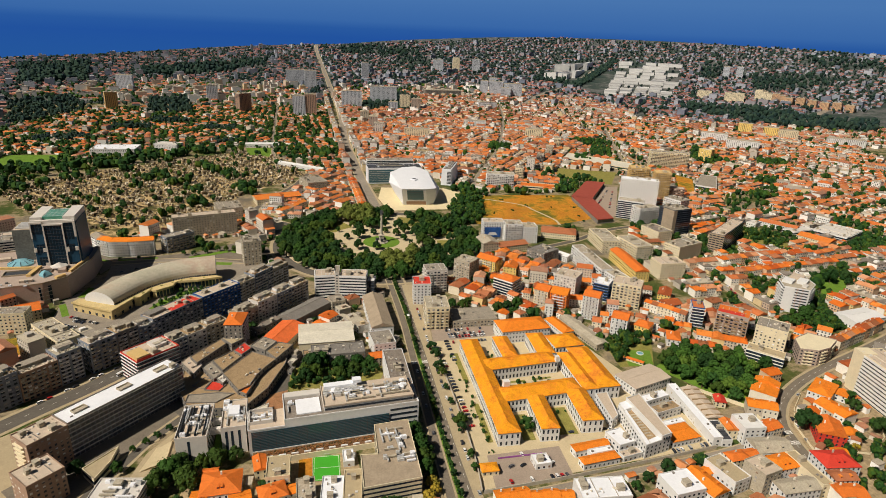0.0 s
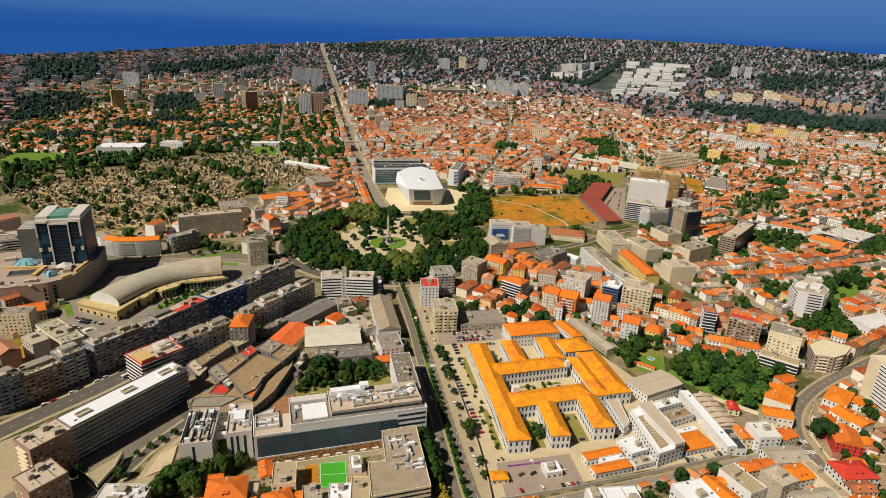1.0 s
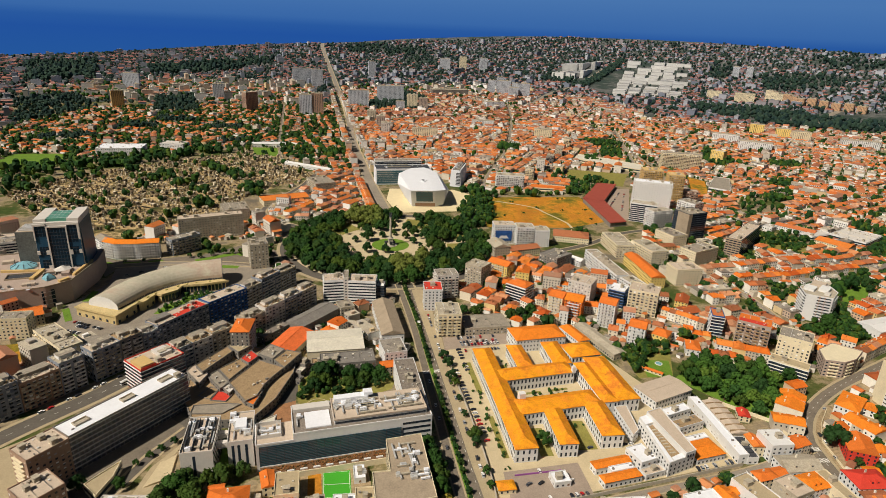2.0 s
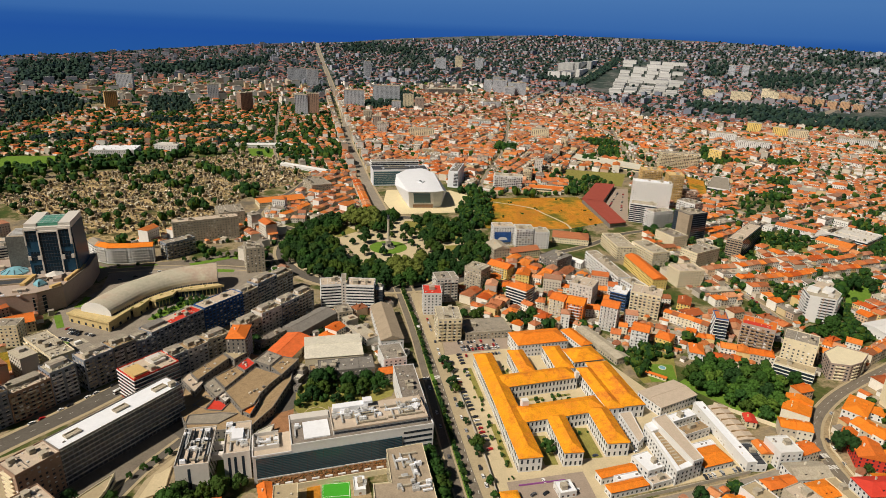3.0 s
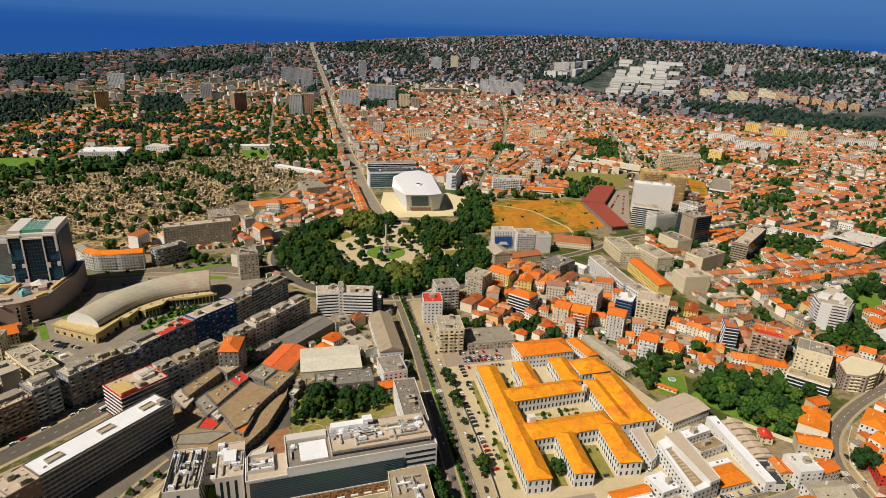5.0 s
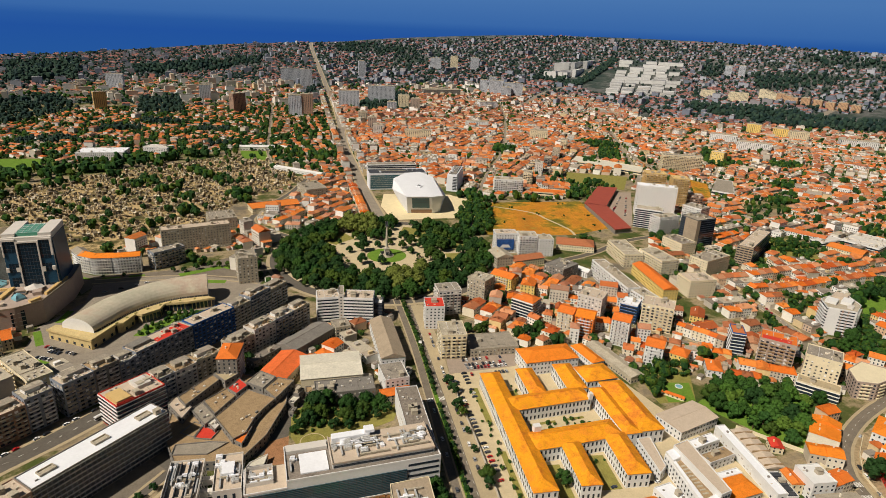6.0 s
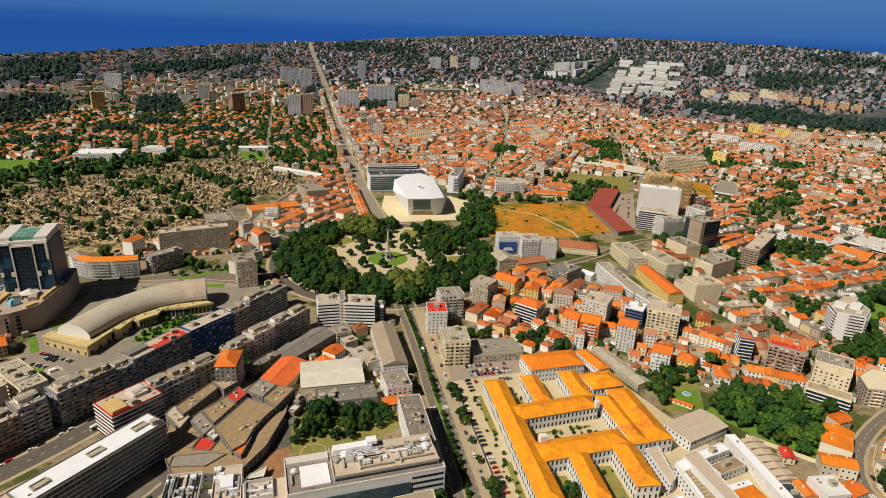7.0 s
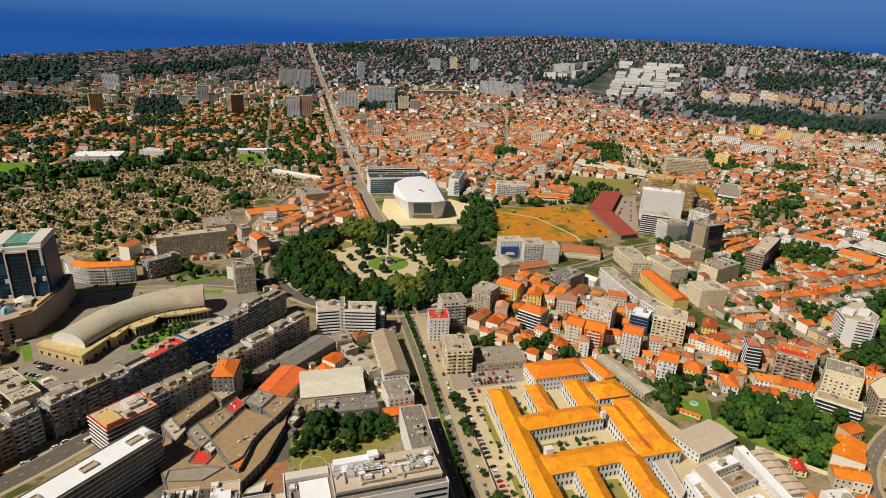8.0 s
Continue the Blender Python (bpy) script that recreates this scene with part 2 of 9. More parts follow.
# skyline heights of the land, fitted to the camera's view, by bearing in degrees from the y axis
SKYLINE = ((-100, 0), (-22, 2), (-18.8, 10), (-15.2, 23), (-11.3, 50), (-7.1, 79), (-2.7, 107), (1.9, 129), (4.3, 139), (6.8, 147), (9.3, 170), (11.8, 190), (14.3, 203), (19.3, 232), (24.3, 250), (29.2, 256), (33.9, 258), (38.4, 256), (46.6, 240), (52, 232), (100, 200))


def gz(x, y):
    """The land's height: level near by, bent up towards the skyline to fit the camera's view."""
    r = math.hypot(x, y)
    if r < 2300:
        return 0.0
    theta = math.degrees(math.atan2(x, y))
    low = rise_of(theta) * ((r - 2300) / 2350) ** 1.7
    if r < 3300:
        return low
    top = 0.0
    for (t0, h0), (t1, h1) in zip(SKYLINE, SKYLINE[1:]):
        if t0 <= theta <= t1:
            top = h0 + (h1 - h0) * (theta - t0) / (t1 - t0)
    return low + (top - rise_of(theta) * 0.966) * min((r - 3300) / 1300, 1.0) ** 1.5


def place(x, y, rot=0.0):
    return pose(x, y, gz(x, y), 0, 0, rot)


# ---- what stands where: a grid of taken ground, 2 m a cell ----
GX0, GY0, GC = -1700.0, 100.0, 2.0
taken = np.zeros((2000, 1400), bool)


def cells(pts):
    p = np.array(pts, float)
    i0, j0 = [max(0, int((p[:, k].min() - o) / GC)) for k, o in ((0, GX0), (1, GY0))]
    i1, j1 = min(taken.shape[0], int((p[:, 0].max() - GX0) / GC) + 2), min(taken.shape[1], int((p[:, 1].max() - GY0) / GC) + 2)
    if i1 <= i0 or j1 <= j0:
        return None
    xs = GX0 + GC * (np.arange(i0, i1)[:, None] + 0.5)
    ys = GY0 + GC * (np.arange(j0, j1)[None, :] + 0.5)
    inside = np.zeros((i1 - i0, j1 - j0), bool)
    for k in range(len(p)):
        (ax, ay), (bx, by) = p[k], p[k - 1]
        if ay != by:
            inside ^= ((ay > ys) != (by > ys)) & (xs < (bx - ax) * (ys - ay) / (by - ay) + ax)
    return slice(i0, i1), slice(j0, j1), inside


def corners(x, y, w, d, rot, grow=0.0):
    c, s = math.cos(radians(rot)), math.sin(radians(rot))
    a, b = w / 2 + grow, d / 2 + grow
    return [(x + c * u - s * v, y + s * u + c * v) for u, v in ((-a, -b), (a, -b), (a, b), (-a, b))]


def take(pts):
    g = cells(pts)
    if g:
        taken[g[0], g[1]] |= g[2]


def is_free(pts):
    g = cells(pts)
    if g is None:
        return True
    return not (taken[g[0], g[1]] & g[2]).any()


def inside_poly(x, y, pts):
    c = False
    for k in range(len(pts)):
        (ax, ay), (bx, by) = pts[k], pts[k - 1]
        if (ay > y) != (by > y) and x < (bx - ax) * (y - ay) / (by - ay) + ax:
            c = not c
    return c


# ---- ground ----
def ground_sheet():
    s = Shape()
    radii = [0, 150, 400, 800, 1400, 1900, 2300] + [2300 + 2360 * k / 24 for k in range(1, 25)]
    turns = 144
    for k, r in enumerate(radii):
        for j in range(turns):
            th = 2 * math.pi * j / turns
            x, y = r * math.sin(th), r * math.cos(th)
            s.v.append((x, y, gz(x, y) if abs(math.degrees(th if th < math.pi else th - 2 * math.pi)) < 100 else 0.0))
    for k in range(len(radii) - 1):
        for j in range(turns):
            i = (j + 1) % turns
            a, b, c, d = k * turns + j, k * turns + i, (k + 1) * turns + i, (k + 1) * turns + j
            s.f.append((d, c, b, a) if k else (d, c, b))
    me = s.data("ground")
    me.materials.append(M_ground)
    me.materials.append(M_hazed_ground)
    for k, f in enumerate(me.polygons):
        f.material_index = 1 if k >= 6 * turns else 0
    return tagged(part("ground", me, M_ground), "dusty grey and green city ground between the houses", "ground", "", "structure")


ground_sheet()


def backdrop():
    m = bpy.data.materials.new("sea_and_far_sky")
    m.use_nodes = True
    t = m.node_tree
    t.nodes.clear()
    out, em = t.nodes.new("ShaderNodeOutputMaterial"), t.nodes.new("ShaderNodeEmission")
    geo, sep = t.nodes.new("ShaderNodeNewGeometry"), t.nodes.new("ShaderNodeSeparateXYZ")
    t.links.new(geo.outputs["Position"], sep.inputs[0])
    span = put(t, "ShaderNodeMapRange")
    span.inputs["From Min"].default_value, span.inputs["From Max"].default_value = 0.0, 500.0
    t.links.new(sep.outputs["Z"], span.inputs["Value"])
    ramp = t.nodes.new("ShaderNodeValToRGB")
    e = ramp.color_ramp.elements
    e[0].position, e[0].color = 0.0, (0.018, 0.095, 0.33, 1)
    e[-1].position, e[-1].color = 1.0, (0.064, 0.175, 0.42, 1)
    for p, c in ((0.38, (0.016, 0.085, 0.34)), (0.52, (0.022, 0.10, 0.35)), (0.62, (0.040, 0.135, 0.385))):
        e.new(p).color = (*c, 1)
    t.links.new(span.outputs[0], ramp.inputs[0])
    t.links.new(ramp.outputs[0], em.inputs[0])
    t.links.new(em.outputs[0], out.inputs[0])
    s = Shape()
    n = 60
    for j in range(n + 1):
        th = radians(-45 + 130 * j / n)
        for z in (-60, 900):
            s.v.append((4640 * math.sin(th), 4640 * math.cos(th), z))
    for j in range(n):
        s.f.append((2 * j, 2 * j + 2, 2 * j + 3, 2 * j + 1))
    return tagged(part("backdrop", s, m), "deep blue sea under a hazy blue sky", "backdrop", "", "structure")


backdrop()

# ---- roads ----
def ribbon_points(pts, half):
    """The left and right edges of a strip along a line."""
    left, right = [], []
    for i, p in enumerate(pts):
        a, b = Vector(pts[max(i - 1, 0)]), Vector(pts[min(i + 1, len(pts) - 1)])
        n = Vector((-(b - a).y, (b - a).x)).normalized()
        left.append((p[0] + n.x * half, p[1] + n.y * half))
        right.append((p[0] - n.x * half, p[1] - n.y * half))
    return left, right


def smooth_line(pts, step=12.0):
    """A rounded line through the given points (Catmull-Rom)."""
    out = []
    q = [pts[0]] + list(pts) + [pts[-1]]
    for i in range(1, len(q) - 2):
        p0, p1, p2, p3 = [Vector(v) for v in q[i - 1:i + 3]]
        n = max(1, int((p2 - p1).length / step))
        for k in range(n):
            t = k / n
            out.append(tuple(0.5 * (2 * p1 + (p2 - p0) * t + (2 * p0 - 5 * p1 + 4 * p2 - p3) * t * t + (3 * p1 - p0 - 3 * p2 + p3) * t ** 3)))
    return out + [tuple(pts[-1])]


def strip(s, pts, half, z0, z1, off=0.0):
    line = ribbon_points(pts, off)[0] if off else pts
    left, right = ribbon_points(line, half)
    for i in range(len(line) - 1):
        zs = [gz(*p) for p in (right[i], right[i + 1], left[i + 1], left[i])]
        k = len(s.v)
        plan = (right[i], right[i + 1], left[i + 1], left[i])
        s.v += [(p[0], p[1], z + z0) for p, z in zip(plan, zs)] + [(p[0], p[1], z + z1) for p, z in zip(plan, zs)]
        s.f += [(k + 4, k + 5, k + 6, k + 7), (k, k + 1, k + 5, k + 4), (k + 2, k + 3, k + 7, k + 6)]


def road(label, pts, width, walk_width=3.0, dashes=True, far_off=False, bend=True, material=None):
    line = smooth_line(pts, 60 if far_off else 10) if bend else list(pts)
    left, right = ribbon_points(line, width / 2 + walk_width)
    for i in range(len(line) - 1):
        take([right[i], right[i + 1], left[i + 1], left[i]])
    s = Shape()
    strip(s, line, width / 2, -0.05, 0.06 if not far_off else 0.4)
    ob = tagged(part("road", s, material or (M_avenue if far_off else M_asph)), label, "road", "", "structure")
    if walk_width:
        w = Shape()
        for side in (1, -1):
            strip(w, line, walk_width / 2, -0.05, 0.19 if not far_off else 0.6, side * (width / 2 + walk_width / 2))
        tagged(part("pavement", w, M_pave), "pale stone pavement with a raised kerb along the road", "pavement", "", "structure")
    if dashes:
        d = Shape()
        fine = smooth_line(pts, 3.0)
        for i in range(0, len(fine) - 1, 3):
            strip(d, fine[i:i + 2], 0.10, 0.02, 0.075)
        part("lane_marking", d, M_paint, ob, "white dashed lane line", "stuff")
    return ob


# the tree-lined boulevard, the avenue to the sea, and the streets between
road("grey asphalt boulevard beside a planted median", [(105.5, 250), (112, 330), (117, 388), (121.5, 450), (128, 523), (132, 580), (135, 625)], 8.6, 2.4, material=M_road)
road("shaded service lane beside the boulevard's median", [(93.5, 250), (100, 330), (105.5, 388), (111.5, 450), (118, 523), (123, 620)], 5.5, 1.2, False, material=M_road)
road("long straight avenue running to the sea", [(158, 868), (160, 960), (163, 1086), (172, 1250), (186, 1500), (238, 2064), (270, 2590), (307, 3268), (332, 3856), (354, 4422), (371, 4600)], 16, 3.5, False, True)
road("wide asphalt avenue along a slab block", [(-260, 335), (-188, 410), (-140, 452), (-112, 480), (-78, 512), (-20, 560), (30, 600)], 15, 3.0)
road("narrow street behind a long garden wall", [(116, 270), (160, 271), (212, 273), (270, 274.5), (303, 277), (330, 281), (352, 284)], 5, 1.0, False, material=M_avenue)
road("curving grey street between tiled houses", [(322, 195), (331, 222), (347, 264), (357, 292), (376, 313), (403, 330), (445, 347), (520, 368), (590, 389), (720, 430)], 8, 2.0, material=M_road)
road("pale street climbing between terraces", [(474, 416), (482, 428), (490, 463), (498, 506), (499, 560), (501, 624), (520, 650), (535, 720), (560, 800)], 7, 2.0, material=M_avenue)
road("street crossing between the apartment blocks", [(270, 690), (330, 685), (400, 705), (470, 740), (560, 760), (650, 800)], 8, 2.0, False)
road("narrow street with parked cars above the garden trees", [(375, 480), (395, 445), (411, 416), (427, 394)], 6, 1.5, False, material=M_avenue)
road("narrow street between old town houses", [(215, 660), (262, 590), (300, 545), (345, 490), (395, 440), (440, 385)], 6, 1.5, False)
road("ring street by the market hall", [(-10, 690), (-60, 710), (-120, 721), (-180, 722)], 9, 2.0, False, material=M_road)
road("street along the cemetery wall", [(30, 830), (-20, 900), (-10, 960), (40, 1060), (70, 1150)], 8, 2.0, False)
road("street running out to the suburbs", [(262, 800), (330, 960), (420, 1150), (520, 1330), (640, 1600), (760, 1900), (900, 2300)], 5, 1.0, False, True)
road("street between suburban terraces", [(600, 760), (760, 1050), (860, 1350), (960, 1700), (1080, 2150)], 5, 1.0, False, True)
road("long street between garden houses", [(20, 1150), (10, 1400), (20, 1700), (40, 2200)], 5, 1.5, False, True)
road("motorway on the skyline of the suburbs", [(1850, 1350), (1800, 1500), (1900, 1750), (2150, 1950), (2600, 2200)], 24, 0, False, True)
road("wide road leading to the warehouses", [(900, 2200), (1006, 2299), (1211, 2581), (1438, 2808), (1819, 3218), (2103, 3460)], 26, 0, False, True)

road("curved street with young palms below the slab block", [(-128, 300), (-112, 332), (-99, 353), (-88, 373), (-76, 388), (-68, 398)], 6, 2.0, False)
s = Shape()
s.prism([(-93, 338), (-76, 334), (-76, 366), (-66, 388), (-86, 362)], -0.05, 0.25)
tagged(part("plaza", s, M_pave), "pale stepped plaza beside the curved street", "plaza", "", "structure")
take([(-93, 338), (-76, 334), (-76, 366), (-66, 388), (-86, 362)])

# ---- the round garden ----
CX, CY, CR = 138.0, 744.0, 124.0


def disc(s, x, y, r, z0, z1, n=72, inner=0.0):
    for k in range(n):
        a, b = 2 * math.pi * k / n, 2 * math.pi * (k + 1) / n
        c = [(x + q * math.cos(h), y + q * math.sin(h)) for q, h in ((inner, a), (r, a), (r, b), (inner, b))]
        i = len(s.v)
        s.v += [(*p, z1) for p in c] + [(c[1][0], c[1][1], z0), (c[2][0], c[2][1], z0)]
        s.f += [(i, i + 1, i + 2, i + 3) if inner else (i, i + 1, i + 2), (i + 4, i + 5, i + 2, i + 1)]


def circle_pts(x, y, r, n=40):
    return [(x + r * math.cos(2 * math.pi * k / n), y + r * math.sin(2 * math.pi * k / n)) for k in range(n)]


take(circle_pts(CX, CY, CR + 19))
s = Shape()
disc(s, CX, CY, CR + 15, -0.05, 0.08, 72, CR + 2)
tagged(part("road", s, M_asph), "asphalt ring road round the garden", "road", "", "structure")
s = Shape()
disc(s, CX, CY, CR + 19, -0.05, 0.2, 72, CR + 15)
tagged(part("pavement", s, M_pave), "pale pavement outside the ring road", "pavement", "", "structure")
s = Shape()
disc(s, CX, CY, CR + 2, -0.05, 0.22)
tagged(part("garden_floor", s, M_sand), "pale gravel paths of a round public garden", "garden", "", "structure")
s = Shape()
disc(s, CX, CY, 24, 0.2, 0.34)
lawn = tagged(part("lawn", s, M_lawn), "round bright lawn about a monument", "lawn", "", "structure")
for k in range(10):
    a0 = 2 * math.pi * (k + 0.14) / 10
    a1 = 2 * math.pi * (k + 0.86) / 10
    s = Shape()
    ring_in, ring_out = 74 + 6 * (k % 3), 116
    arc = [(CX + ring_in * math.cos(a0 + (a1 - a0) * j / 8), CY + ring_in * math.sin(a0 + (a1 - a0) * j / 8)) for j in range(9)]
    arc2 = [(CX + ring_out * math.cos(a0 + (a1 - a0) * j / 8), CY + ring_out * math.sin(a0 + (a1 - a0) * j / 8)) for j in range(9)]
    s.prism(arc2 + arc[::-1], 0.2, 0.33)
    tagged(part("garden_bed", s, M_pale_grass), "shaded grass bed under garden trees", "lawn", "garden beds", "structure")


def lathe(s, x, y, prof, n=12):
    for (r0, z0), (r1, z1) in zip(prof, prof[1:]):
        for k in range(n):
            a, b = 2 * math.pi * k / n, 2 * math.pi * (k + 1) / n
            s.face((x + r0 * math.cos(a), y + r0 * math.sin(a), z0), (x + r0 * math.cos(b), y + r0 * math.sin(b), z0),
                   (x + r1 * math.cos(b), y + r1 * math.sin(b), z1), (x + r1 * math.cos(a), y + r1 * math.sin(a), z1))


def monument():
    ob = thing("monument_column", "tall granite column with a bronze group, on a stepped base in the lawn", "monument", pose(CX, CY, 0.3))
    s = Shape()
    for k in range(4):
        disc(s, 0, 0, 9 - 1.5 * k, 0.7 * k, 0.7 * k + 0.7, 16)
    part("stepped_base", s, M_stone, ob)
    s = Shape()
    s.box(-3, -3, 2.8, 3, 3, 9)
    s.box(-3.5, -3.5, 9, 3.5, 3.5, 9.8)
    part("pedestal", s, M_stone, ob)
    for k in range(4):
        s = Shape()
        a = math.pi / 2 * k
        for j in range(6):
            t = pose(5.0 * math.cos(a) + rnd.uniform(-1.3, 1.3), 5.0 * math.sin(a) + rnd.uniform(-1.3, 1.3), 2.5, rnd.uniform(-20, 20), rnd.uniform(-20, 20), rnd.uniform(0, 90))
            s.tbox(t, 1.5, 1.1, 0, rnd.uniform(1.8, 4.2))
        part("bronze_group", s, M_dark, ob, "dark bronze group")
    s = Shape()
    lathe(s, 0, 0, [(1.9, 9.8), (2.2, 10.4), (1.6, 11.2), (1.5, 24), (1.3, 36), (1.9, 37.2), (2.1, 38)])
    part("shaft", s, M_stone, ob)
    s = Shape()
    s.box(-1.8, -1.8, 38, 1.8, 1.8, 39)
    for j in range(7):
        t = pose(rnd.uniform(-1.0, 1.0), rnd.uniform(-1.0, 1.0), 39, rnd.uniform(-25, 25), rnd.uniform(-25, 25), rnd.uniform(0, 90))
        s.tbox(t, 1.3, 1.0, -0.2, rnd.uniform(1.8, 5.5))
    part("crowning_group", s, M_dark, ob, "dark bronze lion and eagle group")


monument()


# ---- trees ----
def crown_shape(r, h, lumps, leaves, seed, size=1.0, flat=1.0):
    """Leaf cards over a heap of lumps, with gaps."""
    g = random.Random(seed)
    s = Shape()
    heap = []
    for k in range(lumps):
        # a spreading dome: low lumps far out, high ones near the stem
        a, f = 2.4 * k + g.uniform(-0.5, 0.5), math.sqrt((k + 0.5) / lumps)
        q = r * 0.72 * f * g.uniform(0.85, 1.1)
        z = h * (0.80 - 0.42 * f * f + g.uniform(-0.07, 0.07))
        heap.append((Vector((q * math.cos(a), q * math.sin(a), z)), r * g.uniform(0.26, 0.42)))
    for c, q in heap:
        for k in range(leaves):
            d = Vector((g.gauss(0, 1), g.gauss(0, 1), g.gauss(0.25, 0.9) * flat)).normalized()
            p = c + d * q * g.uniform(0.72, 1.08)
            u = d.orthogonal().normalized()
            u = (Matrix.Rotation(g.uniform(0, 6.3), 3, d) @ u)
            tip = (d + u * g.uniform(-0.7, 0.7)).normalized()
            v = tip.cross(u).normalized()
            u = v.cross(tip)
            e = size * g.uniform(0.55, 1.2)
            s.face(p - u * e - v * e * 0.6, p + u * e * 0.9 - v * e * 0.7, p + u * e + v * e * 0.6, p - u * e * 0.6 + v * e * 0.8)
        # dim inner mass so the crown is not see-through
        k0 = len(s.v)
        n = 6
        for i in range(1, 4):
            for j in range(n):
                th, ph = math.pi * i / 4, 2 * math.pi * (j + 0.5 * i) / n
                w = q * g.uniform(0.68, 0.88)
                s.v.append(tuple(c + Vector((math.sin(th) * math.cos(ph), math.sin(th) * math.sin(ph), math.cos(th))) * w))
        top, bot = len(s.v), len(s.v) + 1
        s.v += [tuple(c + Vector((0, 0, q * 0.8))), tuple(c - Vector((0, 0, q * 0.8)))]
        for j in range(n):
            i = (j + 1) % n
            s.f += [(k0 + j, k0 + i, top), (k0 + n + j, k0 + n + i, k0 + i, k0 + j), (k0 + 2 * n + j, k0 + 2 * n + i, k0 + n + i, k0 + n + j), (k0 + 2 * n + i, k0 + 2 * n + j, bot)]
    return s, heap


def trunk_shape(h, r0, heap):
    s = Shape()
    lathe(s, 0, 0, [(r0 * 1.4, 0), (r0, 0.8), (r0 * 0.7, h * 0.45)], 7)
    for c, q in heap[:5]:
        a, b = Vector((0, 0, h * 0.4)), c
        side = (b - a).orthogonal().normalized() * r0 * 0.4
        up = (b - a).cross(side).normalized() * r0 * 0.4
        for p, w in ((side, up), (up, -side), (-side, -up), (-up, side)):
            s.face(a + p, a + w, b + w * 0.3, b + p * 0.3)
    return s


def tree_kind(name, label, r, h, lumps, leaves, seed, size, material=None):
    ob = thing(name, label, "tree", pose(0, 0, -500))
    crown, heap = crown_shape(r, h, lumps, leaves, seed, size)
    part("trunk", trunk_shape(h, 0.03 * h, heap), M_bark, ob)
    part("crown", crown, material or M_leaf, ob)
    return ob


M_leaf_lt = varied("light_foliage", [(0.11, 0.15, 0.03), (0.14, 0.17, 0.035)], "object", 0.7, 2.0, 0.35, 0.0, "LINEAR")
M_leaf_yel = varied("yellow_foliage", [(0.26, 0.22, 0.03), (0.34, 0.25, 0.03)], "object", 0.7, 2.0, 0.35, 0.0, "LINEAR")
TREES = [tree_kind("broadleaf_tree", "large dark green broadleaf tree with a spreading crown", 10.5, 16, 19, 38, 11, 0.85),
         tree_kind("broadleaf_tree", "dark green rounded broadleaf tree", 7.4, 13, 14, 36, 12, 0.75),
         tree_kind("broadleaf_tree", "tall dense green broadleaf tree", 9.0, 19, 18, 38, 13, 0.82),
         tree_kind("small_tree", "small green tree with a loose crown", 4.2, 8, 8, 26, 14, 0.62),
         tree_kind("plane_tree", "tall pale green plane tree", 11.0, 23, 22, 40, 15, 0.85, M_leaf_lt),
         tree_kind("flowering_tree", "small yellow-green tree in flower", 4.4, 8.5, 8, 26, 16, 0.62, M_leaf_yel)]
M_leaf_mid = varied("fresh_foliage", [(0.038, 0.100, 0.018), (0.060, 0.135, 0.020), (0.030, 0.082, 0.018), (0.085, 0.150, 0.022)], "object", 0.7, 2.0, 0.4, 0.0, "LINEAR")
TREES += [tree_kind("garden_tree", "fresh green garden tree with a full crown", 8.0, 14, 15, 38, 17, 0.75, M_leaf_mid),
          tree_kind("garden_tree", "tall fresh green tree with a narrow crown", 6.2, 16, 15, 34, 18, 0.7, M_leaf_mid)]
trees_made = 0


def tree(x, y, kind, scale=1.0):
    global trees_made
    ob = TREES[kind]
    m = pose(x, y, gz(x, y) + (0.2 if math.hypot(x - CX, y - CY) < CR else -0.05), 0, 0, rnd.uniform(0, 360))
    trees_made += 1
    c = copy_thing(ob, m)
    c.scale = (scale, scale, scale * rnd.uniform(0.9, 1.1))
    return c


def avenue_x(y):
    """Where the avenue to the sea runs."""
    pts = ((868, 158), (960, 160), (1086, 163), (1250, 172), (1500, 186), (2064, 238), (2590, 270), (3268, 307), (3856, 332), (4422, 354), (4600, 371))
    for (a, u), (b, v) in zip(pts, pts[1:]):
        if y <= b:
            return u + (v - u) * (y - a) / (b - a)
    return 371.0


# the ring of dark trees round an open glade, its outline drawn out towards the camera
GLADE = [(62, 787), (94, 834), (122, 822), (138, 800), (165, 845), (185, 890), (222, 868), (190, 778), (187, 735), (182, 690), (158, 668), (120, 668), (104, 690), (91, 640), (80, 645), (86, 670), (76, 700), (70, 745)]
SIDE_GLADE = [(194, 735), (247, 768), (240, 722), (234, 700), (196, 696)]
g_rnd = random.Random(3)
spots = [(112, 700)]
for k in range(6000):
    a, q = g_rnd.uniform(0, 2 * math.pi), (CR + 4) * math.sqrt(g_rnd.uniform(0.04, 1.0))
    x, y = CX + q * math.cos(a), CY + q * math.sin(a)
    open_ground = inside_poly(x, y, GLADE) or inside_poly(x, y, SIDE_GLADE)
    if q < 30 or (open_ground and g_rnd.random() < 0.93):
        continue
    if all(math.hypot(x - u, y - v) > (9.6 if not open_ground else 15) for u, v in spots):
        spots.append((x, y))
